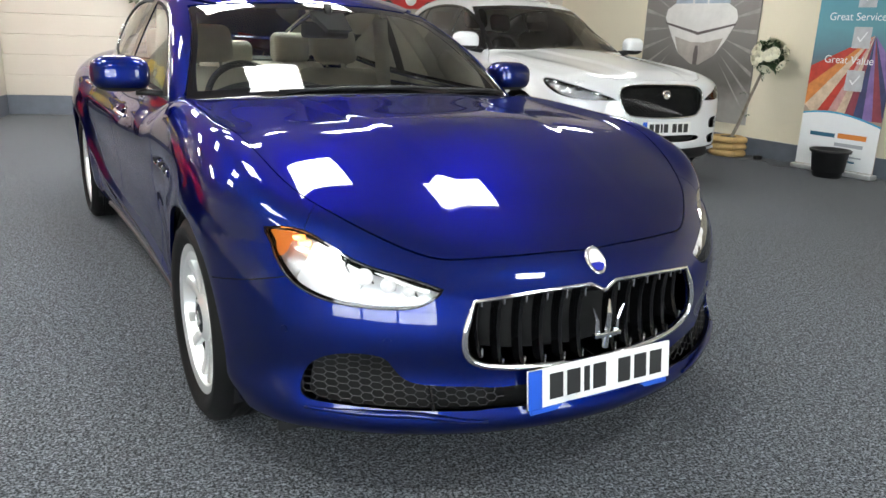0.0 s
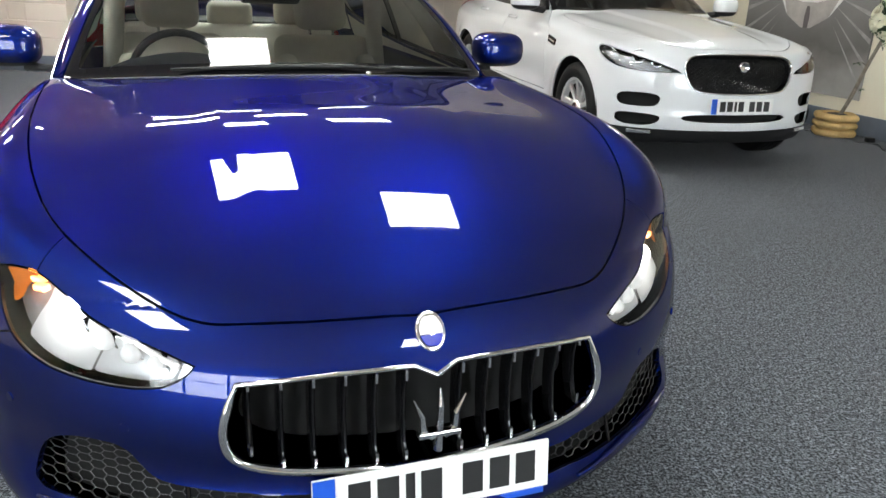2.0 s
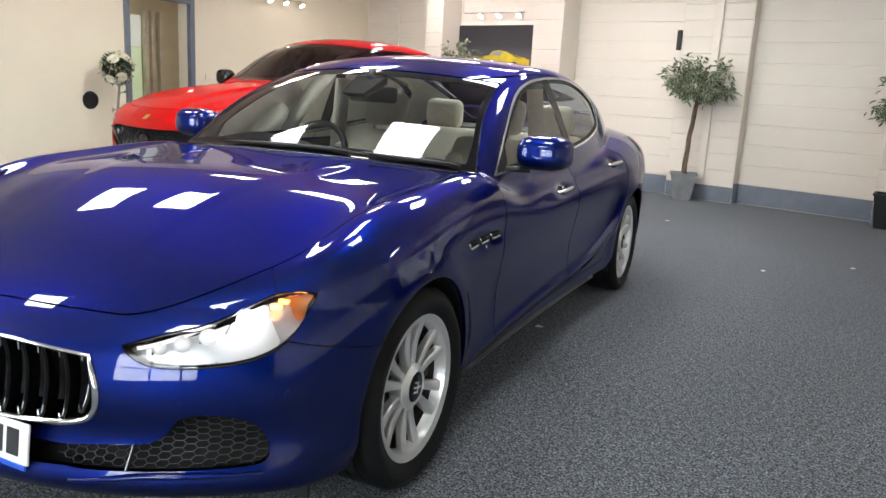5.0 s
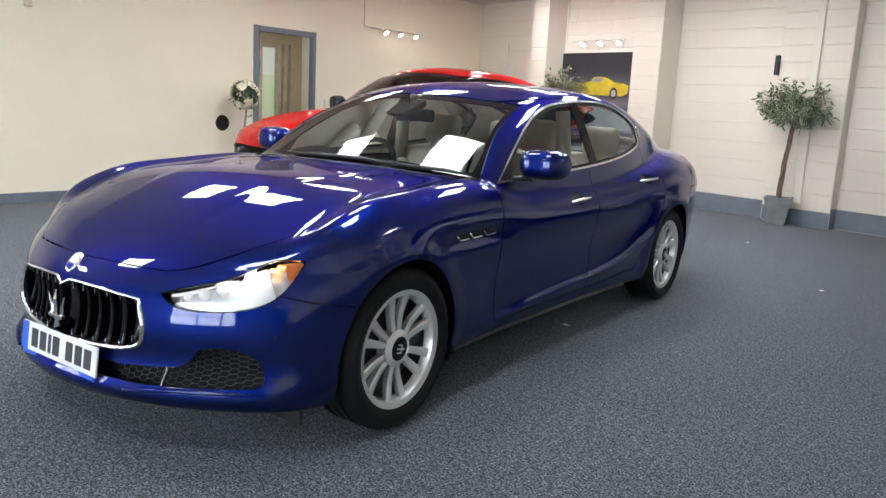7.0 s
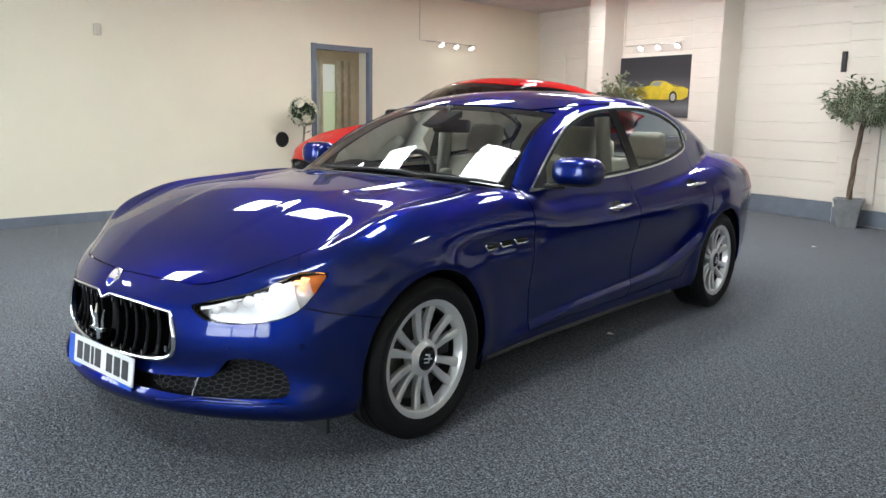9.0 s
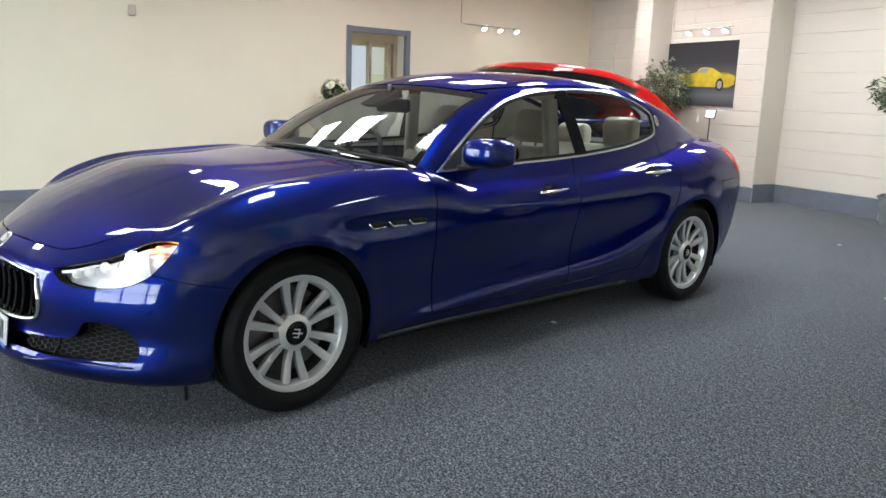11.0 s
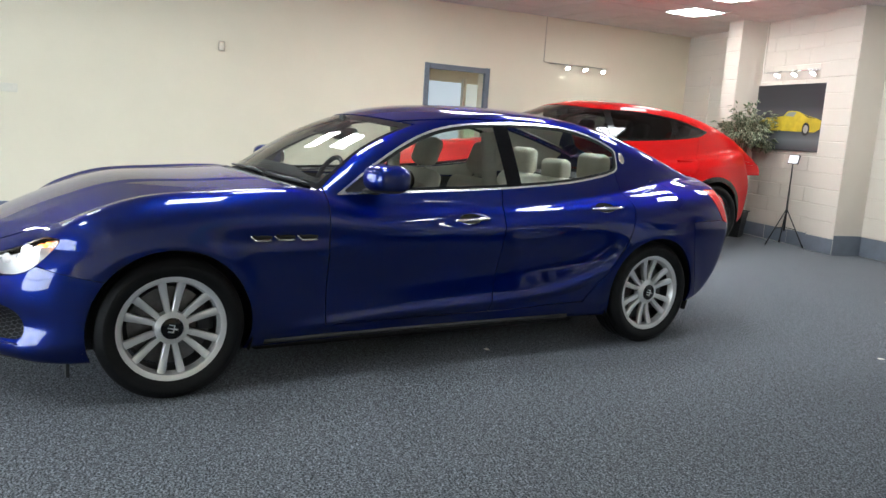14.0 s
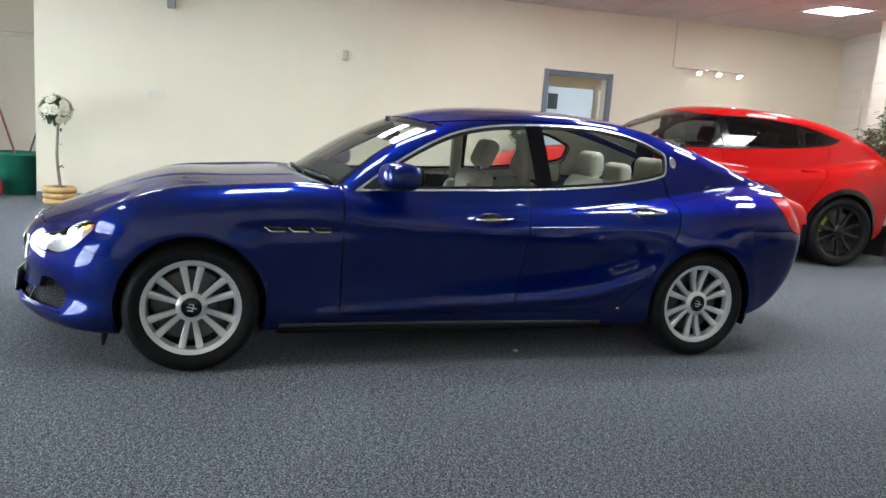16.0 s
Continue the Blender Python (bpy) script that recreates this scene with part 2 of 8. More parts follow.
# the wall with the doorway: smooth plaster, cut for the opening
L = (DW_B - DW_A).length
S0, S1, DZ = 6.84, 7.80, 2.15
bm = bmesh.new()
T = 0.22
for x0, x1, z0, z1 in ((0, S0, 0, CEIL + 0.05), (S1, L + 0.1, 0, CEIL + 0.05), (S0, S1, DZ, CEIL + 0.05)):
    box(bm, x0, x1, 0, T, z0, z1)
wd = obj("wall_doorway", bm, WALL, m=door_wall(0))
tagged(wd, "smooth cream plaster wall with a doorway", "wall", kind="structure")
# frame
fr = thing("door_frame", door_wall(S0), "blue-grey painted timber door frame round the opening", "door frame", kind="structure")
W = S1 - S0
for nm, a in (("jamb", (-0.065, 0.012, -0.025, 0.045, 0, DZ + 0.07)), ("jamb", (W - 0.012, W + 0.065, -0.025, 0.045, 0, DZ + 0.07)), ("head", (0.013, W - 0.013, -0.026, 0.046, DZ - 0.012, DZ + 0.065))):
    part(nm, bevel_box(*a, 0.006), SKIRT, fr)
# the small lobby behind it
LOBBY = simple("lobby_paint", (0.74, 0.65, 0.50), 0.7, vary=0.06, scale=2)
lob = thing("lobby", door_wall(S0), "small beige lobby behind the doorway with a bright window", "lobby", kind="structure")
for x0, x1, y0, y1 in ((-1.0, 3.75, 2.6, 2.75), (3.6, 3.75, T, 2.6), (-1.1, -1.0, T, 2.75)):
    bm = bmesh.new()
    box(bm, x0, x1, y0, y1, 0, 2.6)
    part("lobby_wall", bm, LOBBY, lob)
bm = bmesh.new()
box(bm, -1.1, 3.75, T + 0.001, 2.75, 2.45, 2.6)
part("lobby_ceiling", bm, LOBBY, lob)
# added lamp, out of view, that brightens the lobby
bm = bmesh.new()
lathe(bm, [(0.0, 2.42), (0.18, 2.42), (0.22, 2.449)], 28)
bm.transform(Matrix.Translation((2.0, 1.3, 0)))
part("lobby_fill_lamp", bm, glow("lobby_fill_glow", (1.0, 0.93, 0.82), 20.0), lob, "unseen round ceiling lamp added to brighten the lobby")
DAY = glow("daylight_pane", (0.55, 0.75, 0.92), 0.42)
GREEN_PANE = glow("green_pane", (0.30, 0.48, 0.20), 0.45)
for nm, x0, x1, z0, z1, mat, lab in (("window_pane", 0.55, 1.90, 0.9, 2.12, DAY, "bright daylit window pane"), ("green_panel", 1.98, 2.30, 0.25, 1.62, GREEN_PANE, "lit green glazed panel"), ("upper_pane", 1.98, 2.30, 1.63, 2.12, glow("pale_pane", (0.45, 0.55, 0.48), 0.45), "pale glazed panel")):
    bm = bmesh.new()
    box(bm, x0, x1, 2.575, 2.595, z0, z1)
    part(nm, bm, mat, lob, lab)
for x in (1.90, 2.31, 2.44, 2.60):
    part("lobby_post", bevel_box(x, x + 0.07, 2.48, 2.56, 0, 2.2, 0.008), simple("lobby_timber", (0.72, 0.65, 0.54), 0.6), lob)
part("window_picture", bevel_box(1.02, 1.20, 2.53, 2.57, 1.72, 2.0, 0.004), simple("grey_frame", (0.16, 0.2, 0.23), 0.5), lob)

# skirting of that wall
for x0, x1 in ((0, S0 - 0.066), (S1 + 0.066, L)):
    o = box_on("skirting", SKIRT, door_wall(0), x0, x1, -0.018, 0.0, 0.0, 0.11, r=0.005)
    tagged(o, "blue-grey painted skirting board", "skirting", kind="structure")
# the return beyond the wall's end, and the store wall behind it
tagged(wall_between("wall_store", (-6.75, -9.0), (-6.75, -3.3), 0, CEIL + 0.05, 0.2, make_wall("store_wall_paint", (0.62, 0.53, 0.40), False), "plain beige wall of the store corner", -1), kind="structure")
box_on("wall_pipe", simple("beige_pipe", (0.6, 0.53, 0.42), 0.5), None, -6.75, -6.69, -9.0, -3.6, 2.12, 2.18, r=0.02)
tagged(bpy.data.objects["wall_pipe"], "beige boxed pipe along the store wall", "pipe", kind="structure")


# the back wall: long painted concrete planks between piers of smaller blocks
def course_wall(name, x0, x1, y, course, length, seed, thick=0.22):
    w = new(name)
    tagged(w, "cream painted concrete plank wall with a blue-grey base", "wall", kind="structure")
    bm = bmesh.new()
    box(bm, x0, x1, y + 0.006, y + thick, 0, CEIL + 0.05)
    part("wall_core", bm, BLOCK, w)
    if thick > 0.3:
        bm = bmesh.new()
        box(bm, x0 - 0.004, x1 + 0.004, y + 0.008, y + thick - 0.01, 0, 0.255)
        part("pier_base", bm, SKIRT, w, "blue-grey painted base")
    rnd = random.Random(seed)
    z, k, shared = 0.0, 0, {}
    while z < CEIL - 0.02:
        h = course
        xs, n = x0, max(1, round((x1 - x0) / length))
        base = z + h * 0.5 < 0.27
        step = (x1 - x0) / n
        off = 0.5 * step if (k % 2 and n > 1) else 0.0
        edges = [x0] + [x0 + step * (i + 1) - off for i in range(n if off else n - 1)] + [x1]
        edges = [e for i, e in enumerate(edges) if i == 0 or e - edges[i - 1] > 0.02]
        for a, b in zip(edges, edges[1:]):
            key = (round(b - a, 4), base)
            if key not in shared:
                q = bmesh.new()
                l = b - a
                g = 0.0022
                v0 = [q.verts.new(p) for p in ((g, 0.006, g), (l - g, 0.006, g), (l - g, 0.006, h - g), (g, 0.006, h - g))]
                e = 0.007
                v1 = [q.verts.new(p) for p in ((g + e, 0, g + e), (l - g - e, 0, g + e), (l - g - e, 0, h - g - e), (g + e, 0, h - g - e))]
                q.faces.new(v1)
                for i in range(4):
                    q.faces.new((v0[i], v0[(i + 1) % 4], v1[(i + 1) % 4], v1[i]))
                me = bpy.data.meshes.new("plank")
                q.to_mesh(me)
                q.free()
                me.materials.append(SKIRT if base else BLOCK)
                shared[key] = me
            o = new("plank", shared[key])
            o.parent = w
            o.matrix_basis = Matrix.Translation((a, y + rnd.uniform(-0.0025, 0.0025), z))
        z += h
        k += 1
    return w


course_wall("wall_corner_bay", -7.95, -5.86, 8.12, 0.25, 3.0, 1)
course_wall("pier_corner", -5.86, -5.52, 7.56, 0.205, 0.34, 9, 0.78)
course_wall("wall_picture_bay", -5.52, -4.09, 7.98, 0.205, 0.44, 2)
course_wall("pier_left", -4.09, -3.60, 7.89, 0.205, 0.49, 3, 0.66)
course_wall("wall_middle_bay", -3.60, -2.0, 8.32, 0.25, 3.0, 4)
course_wall("pier_middle", -2.0, -1.10, 8.24, 0.205, 0.90, 5, 0.4)
course_wall("wall_plant_bay", -1.10, 0.50, 8.40, 0.25, 3.0, 6)
course_wall("pier_right", 0.50, 1.02, 8.26, 0.205, 0.60, 7, 0.4)
course_wall("wall_right_bay", 1.02, 4.40, 8.40, 0.25, 3.0, 8)

RW_A, RW_B = Vector((4.90, 5.20)), Vector((5.45, 3.40))
RW_D = (RW_B - RW_A).normalized()
RW_N = Vector((RW_D.y, -RW_D.x))
RW_ANGLE = math.degrees(math.atan2(RW_D.y, RW_D.x))


def right_wall(s, z=0.0, off=0.0):
    """A pose on the right wall: x along it, y out through the wall; off goes into the room."""
    p = RW_A + RW_D * s + RW_N * off
    return pose(p.x, p.y, z, 0, 0, RW_ANGLE)


tagged(box_on("wall_right", WALL, right_wall(0), -3.6, 9.5, 0, 0.22, 0, CEIL + 0.05), "smooth cream plaster wall", "wall", kind="structure")
tagged(box_on("skirting", SKIRT, right_wall(0), -3.6, 9.5, -0.016, 0.0, 0, 0.20, r=0.004), "blue-grey painted skirting board", "skirting", kind="structure")
# plain walls that close the showroom behind the walk
SHOP_BAYS = ((-4.9, -0.7), (2.2, 6.4))
bm = bmesh.new()
box(bm, -6.9, 9.2, -6.4, -6.2, 2.35, CEIL + 0.05)
box(bm, -6.9, 9.2, -6.4, -6.2, 0, 0.14)
for x0, x1 in ((-6.9, -4.9), (-0.7, 2.2), (6.4, 9.2)):
    box(bm, x0, x1, -6.4, -6.2, 0.14, 2.35)
tagged(obj("wall_front", bm, WALL), "plain cream wall with shop windows", "wall", kind="structure")
for k, (x0, x1) in enumerate(SHOP_BAYS):
    win = thing("window_%d" % (k + 1), pose(x0, -6.3, 0.14), "wide daylit shop window in a grey frame", "window", kind="structure")
    w = (x1 - x0) / 3
    for i in range(4):
        part("window_frame", bevel_box(max(0, i * w - 0.035), min(3 * w, i * w + 0.035), -0.04, 0.04, 0.0, 2.21, 0.006), SKIRT, win)
    for i in range(3):
        part("window_rail", bevel_box(i * w + 0.036, i * w + w - 0.036, -0.035, 0.035, 0.90, 0.96, 0.006), SKIRT, win)
        bm = bmesh.new()
        box(bm, i * w + 0.036, i * w + w - 0.036, -0.004, 0.004, 0.0, 2.21)
        pane = part("pane", bm, GLASS_CLEAR, win)
        pane.visible_shadow = False
bm = bmesh.new()
box(bm, -8, 10, -7.6, -7.55, -0.1, CEIL)
tagged(obj("backdrop", bm, glow("street_daylight", (0.84, 0.93, 1.0), 10.5)), "pale daylight outside the shop windows", "backdrop", kind="structure")


# ---- smooth bodies from blended surfaces ----
def spline(knots, n=1500):
    """A natural cubic curve through (x, y) knots, as a function; straight beyond the ends."""
    k = np.array(knots, float)
    x, y = k[:, 0], k[:, 1]
    m = len(x)
    h = np.diff(x)
    A = np.zeros((m, m))
    r = np.zeros(m)
    A[0, 0] = A[-1, -1] = 1
    for i in range(1, m - 1):
        A[i, i - 1], A[i, i], A[i, i + 1] = h[i - 1], 2 * (h[i - 1] + h[i]), h[i]
        r[i] = 6 * ((y[i + 1] - y[i]) / h[i] - (y[i] - y[i - 1]) / h[i - 1])
    M = np.linalg.solve(A, r)
    xs = np.linspace(x[0], x[-1], n)
    i = np.clip(np.searchsorted(x, xs) - 1, 0, m - 2)
    a, b = x[i + 1] - xs, xs - x[i]
    hi = h[i]
    ys = M[i] * a ** 3 / (6 * hi) + M[i + 1] * b ** 3 / (6 * hi) + (y[i] / hi - M[i] * hi / 6) * a + (y[i + 1] / hi - M[i + 1] * hi / 6) * b
    s0, s1 = (ys[1] - ys[0]) / (xs[1] - xs[0]), (ys[-1] - ys[-2]) / (xs[-1] - xs[-2])
    xs = np.concatenate([[xs[0] - 10], xs, [xs[-1] + 10]])
    ys = np.concatenate([[ys[0] - 10 * s0], ys, [ys[-1] + 10 * s1]])
    return lambda q: np.interp(q, xs, ys)


def smax(a, b, k):
    h = np.maximum(k - np.abs(a - b), 0) / k
    return np.maximum(a, b) + h * h * k * 0.25


def smin(a, b, k):
    return -smax(-a, -b, k)


def sstep(a, b, x):
    t = np.clip((x - a) / (b - a), 0, 1)
    return t * t * (3 - 2 * t)


def gauss(x, s):
    return np.exp(-(x / s) ** 2)


def gradient(f, P, e=0.0015):
    g = np.zeros_like(P)
    for k in range(3):
        d = np.zeros(3)
        d[k] = e
        a, b = P + d, P - d
        g[:, k] = (f(a[:, 0], a[:, 1], a[:, 2]) - f(b[:, 0], b[:, 1], b[:, 2])) / (2 * e)
    return g


def project(f, P, n=4):
    for _ in range(n):
        v = f(P[:, 0], P[:, 1], P[:, 2])
        g = gradient(f, P)
        P = P - g * np.clip(v / np.maximum((g * g).sum(1), 1e-6), -0.02, 0.02)[:, None]
    return P


def nets(f, lo, hi, h):
    """Quads over the surface f = 0, on a grid of step h (surface nets), then drawn onto it."""
    ax = [np.arange(lo[k], hi[k] + h, h) for k in range(3)]
    n = [len(a) for a in ax]
    F = np.empty(n, np.float32)
    Y, Z = np.meshgrid(ax[1], ax[2], indexing="ij")
    for i, x in enumerate(ax[0]):
        F[i] = f(np.full_like(Y, x), Y, Z)
    S = F < 0
    c = np.zeros([k - 1 for k in n], np.int8)
    for a in (0, 1):
        for b in (0, 1):
            for d in (0, 1):
                c += S[a:n[0] - 1 + a, b:n[1] - 1 + b, d:n[2] - 1 + d]
    cell = np.argwhere((c > 0) & (c < 8))
    ids = -np.ones([k - 1 for k in n], np.int64)
    ids[tuple(cell.T)] = np.arange(len(cell))
    acc = np.zeros((len(cell), 3))
    cnt = np.zeros(len(cell))
    corners = [(a, b, d) for a in (0, 1) for b in (0, 1) for d in (0, 1)]
    for p in corners:
        for k in range(3):
            if p[k]:
                continue
            q = list(p)
            q[k] = 1
            u = F[cell[:, 0] + p[0], cell[:, 1] + p[1], cell[:, 2] + p[2]]
            v = F[cell[:, 0] + q[0], cell[:, 1] + q[1], cell[:, 2] + q[2]]
            on = (u < 0) != (v < 0)
            t = np.where(on, u / np.where(on, u - v, 1), 0)
            off = np.tile(np.array(p, float), (len(cell), 1))
            off[:, k] += t
            acc[on] += off[on]
            cnt[on] += 1
    P = np.array(lo) + (cell + acc / cnt[:, None]) * h
    quads = []
    for k in range(3):
        a, b = (k + 1) % 3, (k + 2) % 3
        sl0, sl1 = [slice(None)] * 3, [slice(None)] * 3
        sl0[k], sl1[k] = slice(0, n[k] - 1), slice(1, n[k])
        s0, s1 = S[tuple(sl0)], S[tuple(sl1)]
        e = np.argwhere(s0 != s1)
        ok = (e[:, a] > 0) & (e[:, b] > 0) & (e[:, a] < n[a] - 1) & (e[:, b] < n[b] - 1)
        e = e[ok]
        flip = s1[tuple(e.T)]
        q = []
        for da, db in ((1, 1), (0, 1), (0, 0), (1, 0)):
            w = e.copy()
            w[:, a] -= da
            w[:, b] -= db
            q.append(ids[tuple(w.T)])
        q = np.stack(q, 1)
        q[flip] = q[flip][:, ::-1]
        quads.append(q)
    return project(f, P), np.concatenate(quads)


def clip(V, F, s):
    """The part of the mesh where s >= 0, cut along s = 0."""
    V = [*map(tuple, V)] if not isinstance(V, list) else list(V)
    pos = s >= 0
    made, out = {}, []
    pl = pos.tolist()
    sl = s.tolist()
    for f in F:
        k = sum(pl[i] for i in f)
        if k == len(f):
            out.append(f)
        elif k:
            g = []
            for i, j in zip(f, (*f[1:], f[0])):
                if pl[i]:
                    g.append(i)
                if pl[i] != pl[j]:
                    key = (i, j) if i < j else (j, i)
                    if key not in made:
                        a, b = key
                        t = sl[a] / (sl[a] - sl[b])
                        p, q = V[a], V[b]
                        made[key] = len(V)
                        V.append((p[0] + t * (q[0] - p[0]), p[1] + t * (q[1] - p[1]), p[2] + t * (q[2] - p[2])))
                    g.append(made[key])
            if len(g) > 2:
                out.append(tuple(g))
    used = sorted({i for f in out for i in f})
    new_id = {j: i for i, j in enumerate(used)}
    return [V[i] for i in used], [tuple(new_id[i] for i in f) for f in out]


def loop_distance(poly, U, W):
    """Signed distance to a closed polygon: positive inside."""
    p = np.array(poly, float)
    q = np.roll(p, -1, 0)
    best = np.full(len(U), 1e9)
    inside = np.zeros(len(U), bool)
    for (ax, ay), (bx, by) in zip(p, q):
        dx, dy = bx - ax, by - ay
        t = np.clip(((U - ax) * dx + (W - ay) * dy) / (dx * dx + dy * dy + 1e-12), 0, 1)
        best = np.minimum(best, np.hypot(U - ax - t * dx, W - ay - t * dy))
        hit = ((ay > W) != (by > W)) & (U < (bx - ax) * (W - ay) / (by - ay + 1e-12) + ax)
        inside ^= hit
    return np.where(inside, best, -best)


def rounded(poly, n=6, times=2):
    """Round the corners of a closed polygon by corner cutting; a point given as (x, y, 1) stays sharp."""
    pts = [(p[0], p[1], p[2] if len(p) > 2 else 0) for p in poly]
    for _ in range(times):
        out = []
        m = len(pts)
        for i, p in enumerate(pts):
            if p[2]:
                out.append(p)
                continue
            a, b = pts[i - 1], pts[(i + 1) % m]
            out.append((p[0] * 0.75 + a[0] * 0.25, p[1] * 0.75 + a[1] * 0.25, 0))
            out.append((p[0] * 0.75 + b[0] * 0.25, p[1] * 0.75 + b[1] * 0.25, 0))
        pts = out
    return [(p[0], p[1]) for p in pts]


class Shell:
    """Half of a symmetrical body (x >= 0) that is cut into panels."""

    def __init__(self, f, lo, hi, h):
        self.f = f
        P, Q = nets(f, lo, hi, h)
        V, F = [*map(tuple, P)], [*map(tuple, Q.tolist())]
        self.V, self.F = clip(V, F, np.array(V)[:, 0])

    def cut(self, fn, gap=0.002):
        """Take the region fn >= 0 out of the shell. fn gets x, y, z."""
        A = np.array(self.V)
        s = fn(A[:, 0], A[:, 1], A[:, 2])
        took = clip(self.V, self.F, s - gap)
        self.V, self.F = clip(self.V, self.F, -s - gap)
        return took


def panel(name, mesh, f, mat, parent, label="", both=True, depth=0.014, offset=0.0, side=0, m=None, shade=True):
    """A panel as a mesh object: drawn in by depth round its edge, with the normals of the body. both: mirrored across; side=-1: on the other side."""
    V = np.array(mesh[0], float)
    F = mesh[1]
    if not len(F):
        return None
    G = gradient(f, V)
    N = G / np.maximum(np.linalg.norm(G, axis=1), 1e-9)[:, None]
    V = V + N * offset
    edge = {}
    for p in F:
        for i, j in zip(p, (*p[1:], p[0])):
            if (j, i) in edge:
                del edge[(j, i)]
            else:
                edge[(i, j)] = 1
    verts, norms, faces = [*V], [*N], [*F]
    if depth:
        for i, j in edge:
            if abs(V[i][0]) < 1e-5 and abs(V[j][0]) < 1e-5:
                continue
            a, b = V[i], V[j]
            c, d = b - N[j] * depth, a - N[i] * depth
            t = np.cross(b - a, -N[i])
            t = -t / max(np.linalg.norm(t), 1e-9)
            k = len(verts)
            verts += [a, d, c, b]
            norms += [t] * 4
            faces.append((k, k + 1, k + 2, k + 3))
    verts, norms = np.array(verts), np.array(norms)
    if both or side < 0:
        mv, mn = verts * (-1, 1, 1), norms * (-1, 1, 1)
        if both:
            k = len(verts)
            faces = faces + [tuple(i + k for i in p[::-1]) for p in faces]
            verts, norms = np.concatenate([verts, mv]), np.concatenate([norms, mn])
        else:
            faces = [p[::-1] for p in faces]
            verts, norms = mv, mn
    me = bpy.data.meshes.new(name)
    me.from_pydata(verts.tolist(), [], faces)
    me.polygons.foreach_set("use_smooth", [True] * len(me.polygons))
    me.validate()
    if shade and len(me.vertices) == len(norms):
        me.normals_split_custom_set_from_vertices(norms.tolist())
    me.materials.append(mat)
    ob = new(name, me)
    ob.parent = parent
    if m is not None:
        ob.matrix_basis = m
    if label:
        ob["label"] = label
    return ob


# ---- the blue saloon ----
CAR = pose(0, 0, 0, 0, 0, CAR_TURN)
blue_car = thing("saloon_car", CAR, "deep metallic blue four-door saloon with lit headlamps on the carpet", "car", "cars in the showroom")

B_TOP = spline([(-1.0, 0.610), (-0.86, 0.670), (-0.70, 0.738), (-0.56, 0.804), (-0.42, 0.859), (-0.28, 0.908), (-0.13, 0.9465), (0.02, 0.9595), (0.18, 0.9635), (0.46, 0.979), (0.9, 1.005), (1.2, 1.03), (1.6, 1.02), (2.4, 1.05), (3.0, 1.10), (3.4, 1.125), (3.72, 1.108), (3.95, 1.085), (4.1, 1.06)])
B_WIDTH = spline([(-0.75, 0.83), (-0.6, 0.890), (-0.44, 0.922), (-0.2, 0.934), (0.0, 0.936), (0.35, 0.922), (0.7, 0.905), (1.2, 0.900), (1.7, 0.905), (2.2, 0.918), (2.6, 0.940), (2.95, 0.958), (3.2, 0.953), (3.5, 0.915), (3.8, 0.84), (4.1, 0.75)])
B_SECT = spline([(0.10, -0.090), (0.20, -0.052), (0.32, -0.025), (0.45, -0.016), (0.58, -0.010), (0.70, 0.0), (0.80, -0.002), (0.88, -0.022), (0.94, -0.05), (1.00, -0.095), (1.08, -0.18), (1.2, -0.33)])
B_NOSE_Z = spline([(0.10, 0.10), (0.18, 0.050), (0.24, -0.008), (0.285, -0.006), (0.35, 0.024), (0.45, 0.018), (0.55, 0.026), (0.62, 0.050), (0.68, 0.088), (0.75, 0.165), (0.9, 0.42), (1.1, 0.8)])
B_TAIL_Z = spline([(0.15, -0.45), (0.30, -0.24), (0.45, -0.09), (0.6, -0.02), (0.75, -0.005), (0.9, -0.06), (1.0, -0.085), (1.06, -0.075), (1.12, -0.085), (1.3, -0.2)])
B_ROOF = spline([(0.30, 0.82), (0.55, 0.978), (0.80, 1.143), (1.05, 1.283), (1.25, 1.365), (1.45, 1.415), (1.75, 1.448), (2.05, 1.458), (2.4, 1.446), (2.75, 1.405), (3.1, 1.320), (3.45, 1.208), (3.75, 1.105), (4.0, 1.02)])
B_GREEN = spline([(0.3, 0.77), (0.8, 0.805), (1.4, 0.815), (2.0, 0.812), (2.5, 0.80), (2.9, 0.765), (3.3, 0.69), (3.7, 0.58), (4.1, 0.48)])
B_FLOOR = spline([(-1.0, 0.20), (-0.8, 0.195), (-0.4, 0.19), (0.4, 0.19), (2.5, 0.20), (3.3, 0.235), (3.7, 0.33), (4.1, 0.42)])
B_CREASE = spline([(0.3, 0.285), (0.8, 0.312), (1.1, 0.334), (1.4, 0.350), (1.75, 0.364), (2.1, 0.390), (2.3, 0.425), (2.5, 0.49)])
ARCH_F, ARCH_R = 0.368, 0.364
WHEELBASE = 2.998


